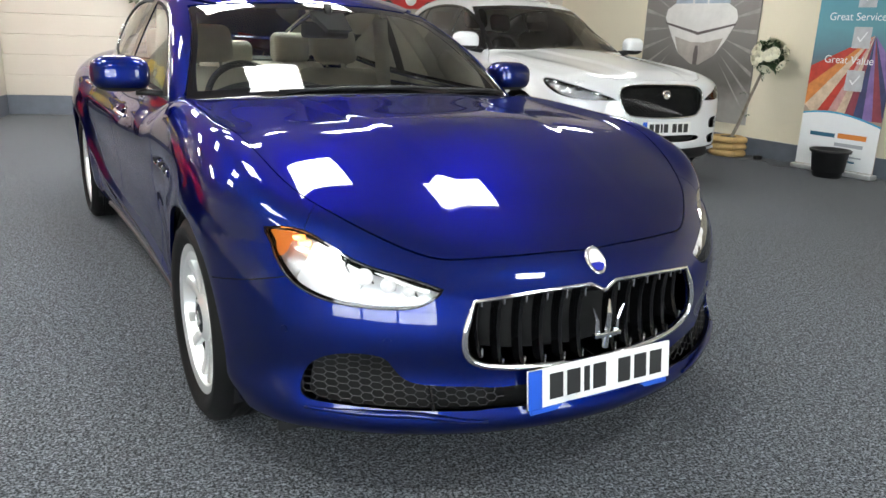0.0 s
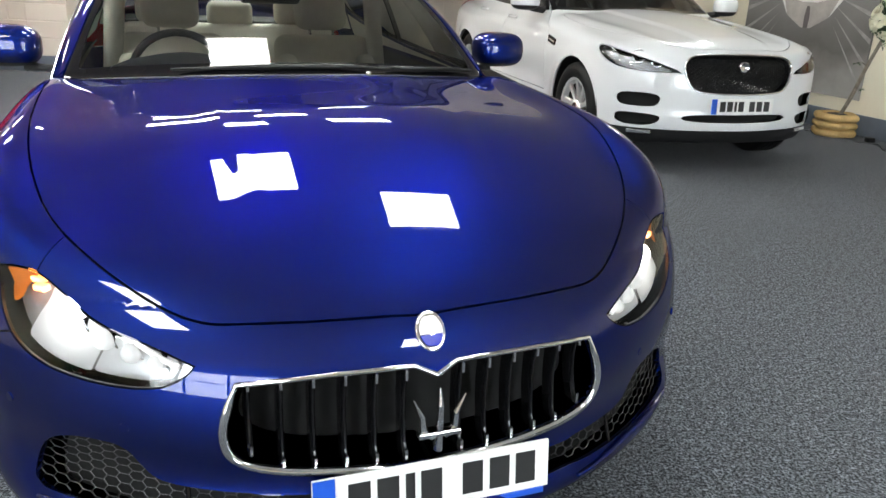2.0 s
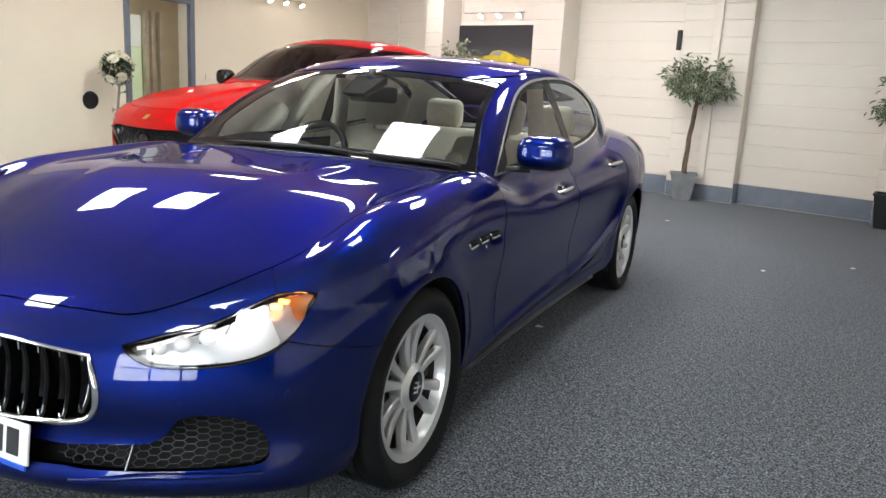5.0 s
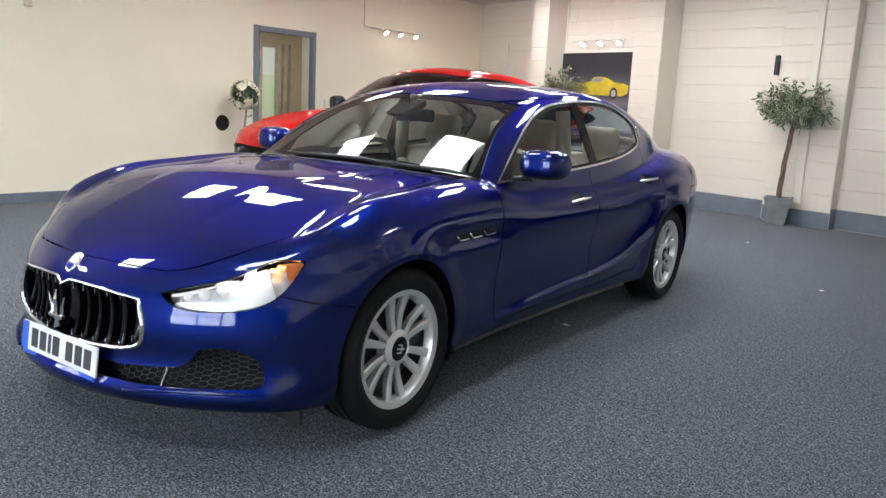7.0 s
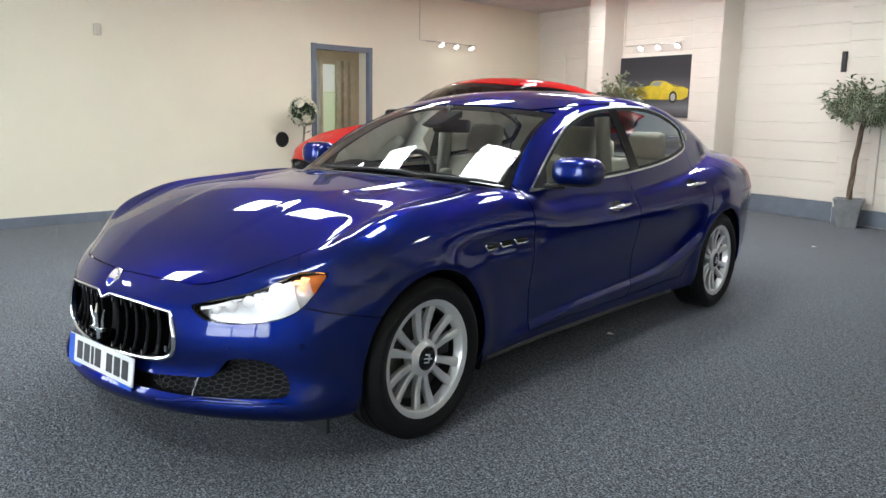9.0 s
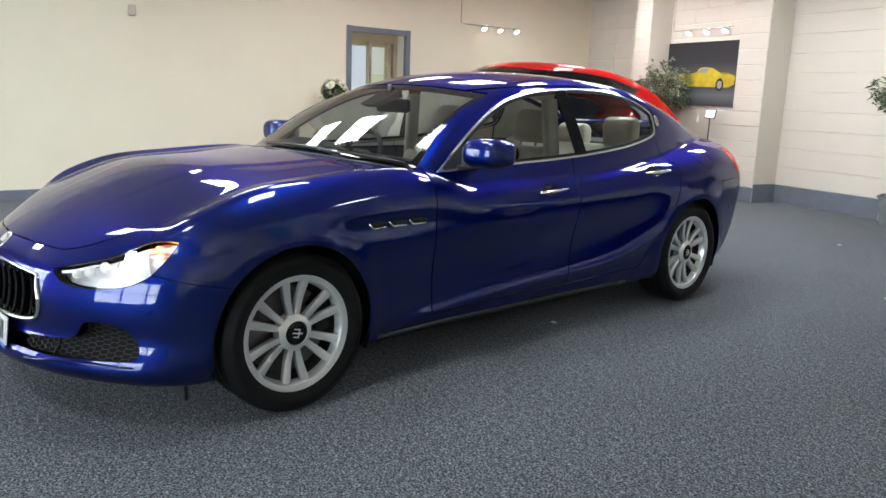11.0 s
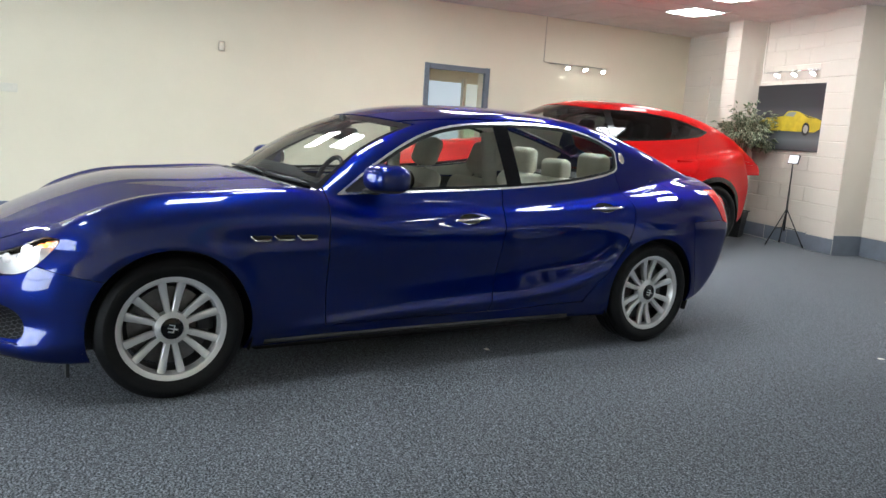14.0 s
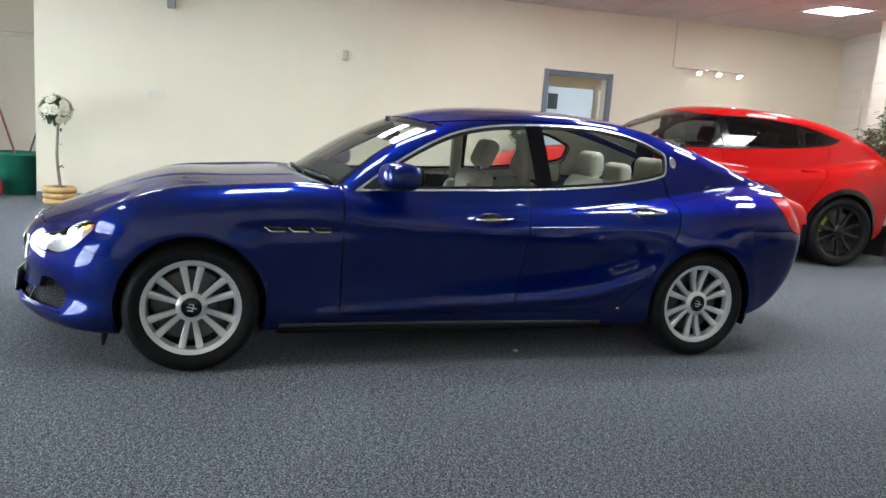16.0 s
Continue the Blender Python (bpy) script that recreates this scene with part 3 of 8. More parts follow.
def blue_low(x, y, z):
    X = np.abs(x)
    # bonnet and deck
    crown = 0.087 - 0.048 * sstep(-0.7, 0.5, y) + 0.086 * sstep(0.6, 1.1, y)
    t = B_TOP(y) - crown * (X / 0.8) ** 2
    hood = 1 - sstep(0.5, 1.0, y)
    t = t + hood * sstep(-0.9, -0.3, y) * (0.036 - 0.006 * sstep(-0.5, 0.5, y)) * gauss(X - 0.83, 0.085)
    # the raised centre of the bonnet, with an edge on each side
    edge = 0.30 + 0.10 * sstep(-0.7, 0.6, y)
    t = t + hood * sstep(-0.75, -0.2, y) * (0.010 + 0.004 * (1 - sstep(edge - 0.05, edge + 0.03, X)))
    ft = (z - t) * 0.9
    # flanks
    w = B_WIDTH(y) + B_SECT(z)
    rf, rr = np.hypot(y, z - 0.335), np.hypot(y - WHEELBASE, z - 0.335)
    w = w + 0.016 * gauss(rf - 0.375, 0.07) * sstep(0.2, 0.3, z) + 0.014 * gauss(rr - 0.375, 0.08) * sstep(0.2, 0.3, z)
    c = B_CREASE(y)
    doors = sstep(0.45, 0.75, y) * (1 - sstep(2.45, 2.75, y))
    w = w + doors * (0.015 * gauss(z - c + 0.022, 0.032) - 0.012 * gauss(z - c - 0.15, 0.12))
    # shoulder line that fades from the rear haunch towards the front door
    w = w - 0.012 * gauss(z - (0.80 + 0.05 * sstep(0.8, 2.8, y)), 0.03) * sstep(1.0, 1.8, y) * (1 - sstep(2.6, 2.9, y))
    # scoop behind the front wheel where the three outlets sit
    w = w - 0.014 * gauss(z - 0.735, 0.045) * gauss(y - 0.52, 0.30)
    # hollows behind the door handles
    w = w - 0.020 * gauss(z - 0.822, 0.030) * gauss(y - 1.60, 0.085) - 0.020 * gauss(z - 0.886, 0.030) * gauss(y - 2.585, 0.085)
    fs = X - w
    nz = B_NOSE_Z(z)
    # the wings rise more steeply above the lamps than the middle of the nose
    nz = nz - 0.88 * sstep(0.35, 0.75, X) * np.maximum(nz - B_NOSE_Z(0.70), 0) * (z > 0.70)
    n = -0.918 + 0.435 * X ** 2 + 0.125 * X ** 4 + nz
    fn = (n - y) * (1 - 0.35 * sstep(0.45, 0.85, X))
    r = 4.03 - 0.30 * X ** 2 + B_TAIL_Z(z)
    fr = y - r
    f = smax(ft, fs, 0.085)
    f = smax(f, fn, 0.075)
    f = smax(f, fr, 0.09)
    return smax(f, B_FLOOR(y) - z, 0.03)


def blue_green(x, y, z):
    X = np.abs(x)
    sh = 0.34 * X ** 2 * (1 - sstep(1.2, 2.0, y)) - 0.22 * X ** 2 * sstep(2.2, 3.0, y)
    roof = B_ROOF(y - sh) - 0.05 * (X / 0.6) ** 2 * sstep(0.9, 1.5, y)
    g = (z - roof) * 0.88
    d = z - 0.95
    s = X - (B_GREEN(y) - 0.36 * d - 0.20 * d * d)
    f = smax(g, s * 0.93, 0.06)
    return smax(f, 0.8 - z, 0.02)


def blue_f(x, y, z):
    return smin(blue_low(x, y, z), blue_green(x, y, z), 0.018)




def surf_x(f, y, z, lo=0.3, hi=1.3):
    """Where the flank lies at y, z."""
    for _ in range(40):
        m = (lo + hi) / 2
        if f(np.array([m]), np.array([y]), np.array([z]))[0] < 0:
            lo = m
        else:
            hi = m
    return lo


def surf_y(f, x, z, lo=-1.4, hi=-0.2):
    """Where the front face lies at x, z (arrays)."""
    x, z = np.asarray(x, float), np.asarray(z, float)
    a, b = np.full(x.shape, lo), np.full(x.shape, hi)
    for _ in range(34):
        m = (a + b) / 2
        out = f(x, m, z) > 0
        a, b = np.where(out, m, a), np.where(out, b, m)
    return a


def sided(name, mesh, f, mat, parent, label="", **kw):
    """The same panel on each side of the car, as two parts."""
    return [panel(name, mesh, f, mat, parent, label, both=False, side=sd, **kw) for sd in (1, -1)]


# mottled dark grey alloy for the inside of the rims
BARREL = simple("dark_barrel_alloy", (0.085, 0.082, 0.078), 0.5, 0.4, vary=0.3, scale=18)


def wheel_mesh_parts(radius, width, rim_r, spokes, alloy, style):
    """A wheel with its hub at the origin, outer side towards +x: tyre, rim, spokes and so on as meshes."""
    out = {}
    bm = bmesh.new()
    w = width / 2
    prof = [(rim_r - 0.012, -w * 0.80), (rim_r + 0.004, -w * 0.86), (rim_r + 0.03, -w * 0.98), (radius * 0.5 + rim_r * 0.5, -w * 1.02), (radius - 0.028, -w * 0.95), (radius - 0.008, -w * 0.84), (radius, -w * 0.70)]
    for g in (-0.42, 0.0, 0.42):
        prof += [(radius, (g - 0.07) * w), (radius - 0.007, (g - 0.05) * w), (radius - 0.007, (g + 0.05) * w), (radius, (g + 0.07) * w)]
    prof += [(radius, w * 0.70), (radius - 0.008, w * 0.84), (radius - 0.028, w * 0.95), (radius * 0.62 + rim_r * 0.38, w * 1.01), (radius * 0.58 + rim_r * 0.42, w * 1.025), (radius * 0.4 + rim_r * 0.6, w * 1.02), (rim_r + 0.022, w * 0.97), (rim_r + 0.004, w * 0.88), (rim_r - 0.012, w * 0.80)]
    lathe(bm, prof, 96, "x")
    bmesh.ops.recalc_face_normals(bm, faces=bm.faces[:])
    out["tyre"] = (bm, RUBBER)
    bm = bmesh.new()
    fo = w * 0.90
    lathe(bm, [(rim_r - 0.034, fo - 0.050), (rim_r - 0.027, fo - 0.022), (rim_r - 0.022, fo - 0.010), (rim_r - 0.006, fo - 0.004), (rim_r + 0.006, fo - 0.003), (rim_r + 0.007, fo - 0.012), (rim_r - 0.01, fo - 0.03)], 96, "x")
    bmesh.ops.recalc_face_normals(bm, faces=bm.faces[:])
    out["rim"] = (bm, alloy)
    bm = bmesh.new()
    lathe(bm, [(rim_r - 0.012, -w * 0.8), (rim_r - 0.03, -w * 0.5), (rim_r - 0.035, fo - 0.052)], 72, "x")
    lathe(bm, [(rim_r - 0.04, -w * 0.55), (0.05, -w * 0.55)], 48, "x")
    out["rim_barrel"] = (bm, BARREL)
    # one spoke, tapered and crowned, in a shallow dish
    bm = bmesh.new()
    st = []
    n = 9
    for i in range(n):
        t = i / (n - 1)
        r = 0.058 + (rim_r - 0.024 - 0.058) * t
        x = fo - 0.020 - 0.008 * math.sin(math.pi * min(1, t * 1.05)) - 0.010 * (1 - t)
        hw = (0.0122 + 0.0068 * t) if style == "many" else (0.017 + 0.004 * math.cos(3 * t) + 0.012 * t * t)
        dp = 0.030 - 0.008 * t
        st.append([bm.verts.new(p) for p in ((x - dp, -hw * 1.0, r), (x - 0.004, -hw, r), (x, -hw * 0.7, r), (x, hw * 0.7, r), (x - 0.004, hw, r), (x - dp, hw * 1.0, r))])
    for a, b in zip(st, st[1:]):
        for k in range(6):
            bm.faces.new((a[k], a[(k + 1) % 6], b[(k + 1) % 6], b[k]))
    bm.faces.new(st[0])
    bm.faces.new(st[-1][::-1])
    bmesh.ops.recalc_face_normals(bm, faces=bm.faces[:])
    out["spoke"] = (bm, alloy)
    bm = bmesh.new()
    lathe(bm, [(0.0, fo - 0.012), (0.044, fo - 0.012), (0.050, fo - 0.015)], 40, "x")
    bmesh.ops.remove_doubles(bm, verts=bm.verts[:], dist=1e-5)
    bmesh.ops.recalc_face_normals(bm, faces=bm.faces[:])
    out["centre_cap"] = (bm, BLACK_GLOSS)
    bm = bmesh.new()
    lathe(bm, [(0.050, fo - 0.016), (0.053, fo - 0.011), (0.060, fo - 0.013), (0.076, fo - 0.026), (0.078, fo - 0.07)], 48, "x")
    bmesh.ops.recalc_face_normals(bm, faces=bm.faces[:])
    out["hub"] = (bm, alloy)
    bm = bmesh.new()
    lathe(bm, [(0.07, -0.012), (rim_r - 0.060, -0.012), (rim_r - 0.060, 0.014), (0.07, 0.014), (0.07, -0.012)], 64, "x")
    bmesh.ops.recalc_face_normals(bm, faces=bm.faces[:])
    out["brake_disc"] = (bm, STEEL)
    return out


def build_wheel(parent, kit, m, spokes, caliper_mat, caliper_angle, extra=None, pair=0.0):
    w = new("wheel")
    w.parent = parent
    w.matrix_basis = m
    for k in ("tyre", "rim", "rim_barrel", "hub", "centre_cap", "brake_disc"):
        o = new(k, kit[k])
        o.parent = w
    for i in range(spokes):
        o = new("spoke", kit["spoke"])
        o.parent = w
        o.matrix_basis = pose(0, 0, 0, 360 * i / spokes + (-15 if pair else 5) + (pair if i % 2 else -pair), 0, 0)
    o = new("brake_caliper", kit["caliper"])
    o.parent = w
    o.matrix_basis = pose(0, 0, 0, caliper_angle, 0, 0)
    if extra:
        o = new("cap_mark", kit[extra])
        o.parent = w
        o.matrix_basis = pose(0, 0, 0, 78, 0, 0)
    return w


def wheel_kit(radius, width, rim_r, spokes, alloy, style, caliper_mat):
    kit = {}
    for k, (bm, mat) in wheel_mesh_parts(radius, width, rim_r, spokes, alloy, style).items():
        me = bpy.data.meshes.new(k)
        bm.to_mesh(me)
        bm.free()
        me.polygons.foreach_set("use_smooth", [True] * len(me.polygons))
        me.set_sharp_from_angle(angle=radians(38))
        me.materials.append(mat)
        kit[k] = me
    bm = bmesh.new()
    n = 10
    ro, ri = rim_r - 0.045, rim_r - 0.12
    rings = []
    for i in range(n + 1):
        a = radians(-28 + 56 * i / n)
        rings.append([bm.verts.new((x, r * math.sin(a), r * math.cos(a))) for r, x in ((ri, -0.05), (ro, -0.05), (ro, 0.035), (ro - 0.02, 0.045), (ri, 0.045))])
    for a, b in zip(rings, rings[1:]):
        for k in range(5):
            bm.faces.new((a[k], a[(k + 1) % 5], b[(k + 1) % 5], b[k]))
    bm.faces.new(rings[0])
    bm.faces.new(rings[-1][::-1])
    bmesh.ops.recalc_face_normals(bm, faces=bm.faces[:])
    me = bpy.data.meshes.new("caliper")
    bm.to_mesh(me)
    bm.free()
    me.materials.append(caliper_mat)
    kit["caliper"] = me
    # a plain three-barred mark for the cap
    fo = width / 2 * 0.90 - 0.0105
    bm = bmesh.new()
    for dy in (-0.013, 0.0, 0.013):
        box(bm, fo, fo + 0.002, dy - 0.0022, dy + 0.0022, -0.004, 0.018 - abs(dy) * 0.3)
    box(bm, fo, fo + 0.0022, -0.0152, 0.0152, -0.008, -0.0035)
    box(bm, fo, fo + 0.0021, -0.0028, 0.0028, -0.020, -0.0078)
    for v in bm.verts:
        v.co.y, v.co.z = v.co.y * 1.25, v.co.z * 1.25
    me = bpy.data.meshes.new("cap_mark")
    bm.to_mesh(me)
    bm.free()
    me.materials.append(ALLOY)
    kit["mark"] = me
    return kit


def wheel_well(parent, y, r, xi, xo):
    """Dark liner over a wheel, one on each side."""
    for sd in (1, -1):
        bm = bmesh.new()
        n = 28
        ring = []
        for i in range(n + 1):
            a = math.pi * (-0.12 + 1.24 * i / n)
            c, s = y + r * math.cos(a), 0.335 + r * math.sin(a)
            ring.append((bm.verts.new((sd * xi, c, s)), bm.verts.new((sd * xo, c, s))))
        for a, b in zip(ring, ring[1:]):
            bm.faces.new((a[0], a[1], b[1], b[0]))
        bm.faces.new([p[0] for p in ring])
        part("wheel_arch_liner", bm, BLACK_PLASTIC, parent, smooth=False)


shell = Shell(blue_f, (-0.03, -1.02, 0.12), (1.05, 4.12, 1.50), 0.0125)
shell.cut(lambda x, y, z: np.where(x > 0.45, ARCH_F - np.hypot(y, z - 0.335), -1.0), 0.0)
shell.cut(lambda x, y, z: np.where(x > 0.45, ARCH_R - np.hypot(y - WHEELBASE, z - 0.335), -1.0), 0.0)
under = shell.cut(lambda x, y, z: B_FLOOR(y) + 0.006 - z, 0.0)
panel("underbody", under, blue_f, BLACK_PLASTIC, blue_car, depth=0)

# side windows, with a bright trim round them
DLO = rounded([(0.815, 0.942, 1), (1.073, 1.126), (1.347, 1.272), (1.592, 1.338), (1.93, 1.366), (2.29, 1.372), (2.50, 1.346), (2.66, 1.304), (2.775, 1.256), (2.815, 1.232), (2.812, 1.18), (2.805, 1.125), (2.775, 1.092), (2.6, 1.055), (2.326, 1.016), (1.855, 0.981), (1.368, 0.963)], times=2)


PILLAR_BLACK = simple("pillar_black", (0.004, 0.004, 0.005), 0.1, vary=0.0, spec=0.22)
BRIGHT_TRIM = simple("bright_trim", (0.85, 0.86, 0.87), 0.22, 0.9, vary=0.0)


def dlo(x, y, z):
    return np.where(x > 0.3, loop_distance(DLO, y, z), -1.0)


trim_ring = shell.cut(dlo, 0.0)
glass_in = clip(*trim_ring, dlo(*np.array(trim_ring[0]).T) - 0.011)
trim_ring = clip(*trim_ring, 0.011 - dlo(*np.array(trim_ring[0]).T))
# the trim is dark along the top between the doors' frames, bright all round outside
sided("window_trim", trim_ring, blue_f, BRIGHT_TRIM, blue_car, "polished bright window trim", offset=0.002, depth=0.01)


def slab(mesh, fn):
    A = np.array(mesh[0])
    s = fn(A[:, 0], A[:, 1], A[:, 2])
    return clip(*mesh, s), clip(*mesh, -s)


b_mid = lambda z: 1.955 - 0.10 * (z - 0.98)
b_pillar, rest = slab(glass_in, lambda x, y, z: 0.052 - np.abs(y - b_mid(z) + 0.012))
sided("door_pillar", b_pillar, blue_f, PILLAR_BLACK, blue_car, offset=-0.001, depth=0.004)
tri, rest = slab(rest, lambda x, y, z: 0.985 + 0.42 * (z - 0.96) - y)
sided("mirror_triangle", tri, blue_f, BLACK_PLASTIC, blue_car, offset=-0.002, depth=0.003)
seal, rest = slab(rest, lambda x, y, z: 0.027 - loop_distance(DLO, y, z))
sided("window_seal", seal, blue_f, DARK, blue_car, offset=-0.001, depth=0.006)
w_front, w_rear = slab(rest, lambda x, y, z: 1.94 - y)
sided("window_pane", w_front, blue_f, GLASS, blue_car, offset=-0.005, depth=0)
sided("window_pane", w_rear, blue_f, GLASS, blue_car, offset=-0.005, depth=0)


def screen_fn(x, y, z):
    s = np.minimum(0.752 - 0.46 * (z - 0.99) - x, 1.356 - 0.10 * x * x - z)
    s = np.minimum(s, (y - 0.56 - 0.27 * x * x) * 0.8)
    return np.where((y < 1.6) & (z > 0.93), s, -1.0)


screen = shell.cut(screen_fn, 0.002)
frit, screen = slab(screen, lambda x, y, z: 0.022 + 0.03 * sstep(0.9, 0.6, y) - screen_fn(x, y, z))
panel("screen_border", frit, blue_f, FRIT, blue_car, offset=-0.003, depth=0.006)
panel("windscreen", screen, blue_f, GLASS, blue_car, offset=-0.003, depth=0)


def rear_screen_fn(x, y, z):
    s = np.minimum(0.60 - 0.10 * (y - 2.7) - x - 0.25 * (z - 1.15), 1.405 - 0.06 * x * x - z)
    return np.where((y > 2.4) & (z > 1.0), np.minimum(s, z - 1.165 + 0.03 * x), -1.0)


rear_screen = shell.cut(rear_screen_fn, 0.002)
panel("rear_screen", rear_screen, blue_f, GLASS, blue_car, offset=-0.003, depth=0.004)

# bonnet
HOOD = rounded([(-0.3, -0.803, 1), (0.0, -0.803, 1), (0.2, -0.786), (0.36, -0.752), (0.45, -0.722), (0.545, -0.638), (0.64, -0.532), (0.725, -0.385), (0.765, -0.22), (0.785, 0.0), (0.793, 0.25), (0.79, 0.50), (0.782, 0.69, 1), (0.62, 0.615), (0.4, 0.545), (0.2, 0.515), (0.0, 0.505, 1), (-0.3, 0.505, 1)], times=2)
hood = shell.cut(lambda x, y, z: np.where(z > 0.6, loop_distance(HOOD, x, y), -1.0), 0.0022)
panel("bonnet", hood, blue_f, PAINT_BLUE, blue_car)
cowl = shell.cut(lambda x, y, z: np.where((y > 0.3) & (y < 0.95) & (z > 0.9), np.minimum(0.56 + 0.27 * x * x + 0.02 - y, 0.775 - x), -1.0), 0.001)
panel("cowl_panel", cowl, blue_f, BLACK_PLASTIC, blue_car, offset=-0.004)

# headlamps
LAMP = rounded([(-0.325, 0.612, 1), (-0.20, 0.640), (-0.03, 0.664), (0.10, 0.698), (0.21, 0.736), (0.29, 0.745), (0.382, 0.738, 1), (0.315, 0.668), (0.24, 0.612), (0.14, 0.580), (0.03, 0.566), (-0.12, 0.560), (-0.235, 0.566), (-0.29, 0.586)], times=2)


def lamp_fn(x, y, z):
    return np.where((y < -0.2) & (z > 0.5), loop_distance(LAMP, x + y, z), -1.0)


lamp = shell.cut(lamp_fn, 0.0016)
# grille and lower intakes, in front view
GRILLE = rounded([(-0.3, 0.36, 1), (-0.3, 0.585, 1), (0.0, 0.585, 1), (0.045, 0.606, 1), (0.20, 0.604), (0.385, 0.585, 1), (0.418, 0.50), (0.408, 0.43), (0.345, 0.402), (0.22, 0.393), (0.0, 0.388, 1), (0.0, 0.36, 1)], times=2)
grille = shell.cut(lambda x, y, z: np.where(y < -0.5, loop_distance([p for p in GRILLE if p[0] >= -0.001] + [(-0.02, 0.388), (-0.02, 0.585)], x, z), -1.0), 0.0)
INTAKE = rounded([(0.30, 0.345), (0.485, 0.352), (0.545, 0.362), (0.572, 0.395), (0.595, 0.432), (0.65, 0.440), (0.71, 0.432), (0.752, 0.405), (0.775, 0.352), (0.785, 0.300), (0.71, 0.295), (0.50, 0.290), (0.30, 0.290)], times=2)
intake = shell.cut(lambda x, y, z: np.where(y < -0.45, loop_distance([(0.0, 0.348, 1)[:2]] + INTAKE[2:-2] + [(0.0, 0.288), (-0.1, 0.288), (-0.1, 0.348)], x, z), -1.0), 0.0)
bumper = shell.cut(lambda x, y, z: np.maximum(0.222 - (x + y), np.where(y < 0, 0.622 + 0.14 * (x + y - 0.27) * -1.0 - z, -1.0)) - np.where(y > 0.2, 9.0, 0.0), 0.0015)
panel("front_bumper", bumper, blue_f, PAINT_BLUE, blue_car)

# doors
door_line_r = spline([(0.25, 2.42), (0.33, 2.46), (0.43, 2.547), (0.634, 2.707), (0.823, 2.782), (0.96, 2.80), (1.1, 2.77), (1.3, 2.70), (1.45, 2.5)])
b_seam = lambda z: 1.765 + 0.125 * (z - 0.33)
front_door = shell.cut(lambda x, y, z: np.where(x > 0.45, np.minimum(np.minimum(y - 0.755 - 0.30 * np.maximum(z - 0.97, 0), b_seam(z) - y), np.minimum(z - 0.285, 1.375 - 0.12 * (y - 1.9) ** 2 - z)), -1.0), 0.0032)
rear_door = shell.cut(lambda x, y, z: np.where(x > 0.45, np.minimum(np.minimum(y - b_seam(z), door_line_r(z) - y), np.minimum(z - 0.285 - 0.02 * sstep(1.8, 2.4, y), 1.378 - 0.16 * (y - 2.0) ** 2 - z)), -1.0), 0.0032)
doors_f = sided("front_door", front_door, blue_f, PAINT_BLUE, blue_car)
doors_r = sided("rear_door", rear_door, blue_f, PAINT_BLUE, blue_car)
flap = shell.cut(lambda x, y, z: np.where(x > 0.5, 0.088 - np.hypot(y - 3.155, (z - 0.965) * 1.05), -1.0), 0.0015)
panel("fuel_flap", flap, blue_f, PAINT_BLUE, blue_car, both=False)
panel("body_side", flap, blue_f, PAINT_BLUE, blue_car, both=False, side=-1, depth=0.0)
TAIL = rounded([(3.57, 1.000, 1), (3.72, 1.000), (3.88, 0.985), (4.2, 0.97), (4.2, 0.80), (3.80, 0.775), (3.68, 0.79), (3.61, 0.90)], times=2)
tail = shell.cut(lambda x, y, z: np.where(x > 0.35, loop_distance(TAIL, y, z), -1.0), 0.002)
TAIL_RED = simple("tail_lamp_red", (0.52, 0.004, 0.005), 0.25, vary=0.1, scale=40, spec=0.2, coat=0.4)
sided("tail_lamp", tail, blue_f, TAIL_RED, blue_car, "red tail lamp lens", offset=0.001)
boot = shell.cut(lambda x, y, z: np.where((y > 3.3) & (z > 0.84), np.minimum(0.56 - 0.08 * (y - 3.3) - x, y - 3.46 - 0.0 * x), -1.0), 0.0022)
panel("boot_lid", boot, blue_f, PAINT_BLUE, blue_car)
rear_bumper = shell.cut(lambda x, y, z: np.where(y > 3.2, np.minimum(0.80 - z, y - 3.40 + 0.2 * (z - 0.4)), -1.0), 0.002)
panel("rear_bumper", rear_bumper, blue_f, PAINT_BLUE, blue_car)
panel("body_shell", (shell.V, shell.F), blue_f, PAINT_BLUE, blue_car)

# lining seen through the glass
lin = (shell.V, shell.F)
A = np.array(lin[0])
roof_in = clip(*lin, np.minimum(A[:, 2] - 1.0, np.minimum(A[:, 1] - 0.75, 3.35 - A[:, 1])))
panel("headliner", roof_in, blue_f, HEADLINER, blue_car, offset=-0.028, depth=0)
for d, mesh in ((doors_f, front_door), (doors_r, rear_door)):
    A = np.array(mesh[0])
    lo = clip(*mesh, np.minimum(0.955 - A[:, 2], A[:, 2] - 0.35))
    hi = clip(*mesh, A[:, 2] - 0.95)
    for sd, dd in zip((1, -1), d):
        panel("door_card", lo, blue_f, LEATHER_BLACK, dd, both=False, side=sd, offset=-0.06, depth=0)
        panel("door_frame_lining", hi, blue_f, HEADLINER, dd, both=False, side=sd, offset=-0.02, depth=0)

# unseen trays below the floor, added to block light under the car
for x1, y0, y1, z0, z1 in ((0.70, 0.44, 2.55, 0.125, 0.215), (0.45, -0.58, -0.46, 0.18, 0.24), (0.50, -0.46, 0.44, 0.14, 0.30), (0.50, 2.55, 3.45, 0.17, 0.34)):
    part("light_block_tray", bevel_box(-x1, x1, y0, y1, z0, z1, 0.02, 2), BLACK_PLASTIC, blue_car)

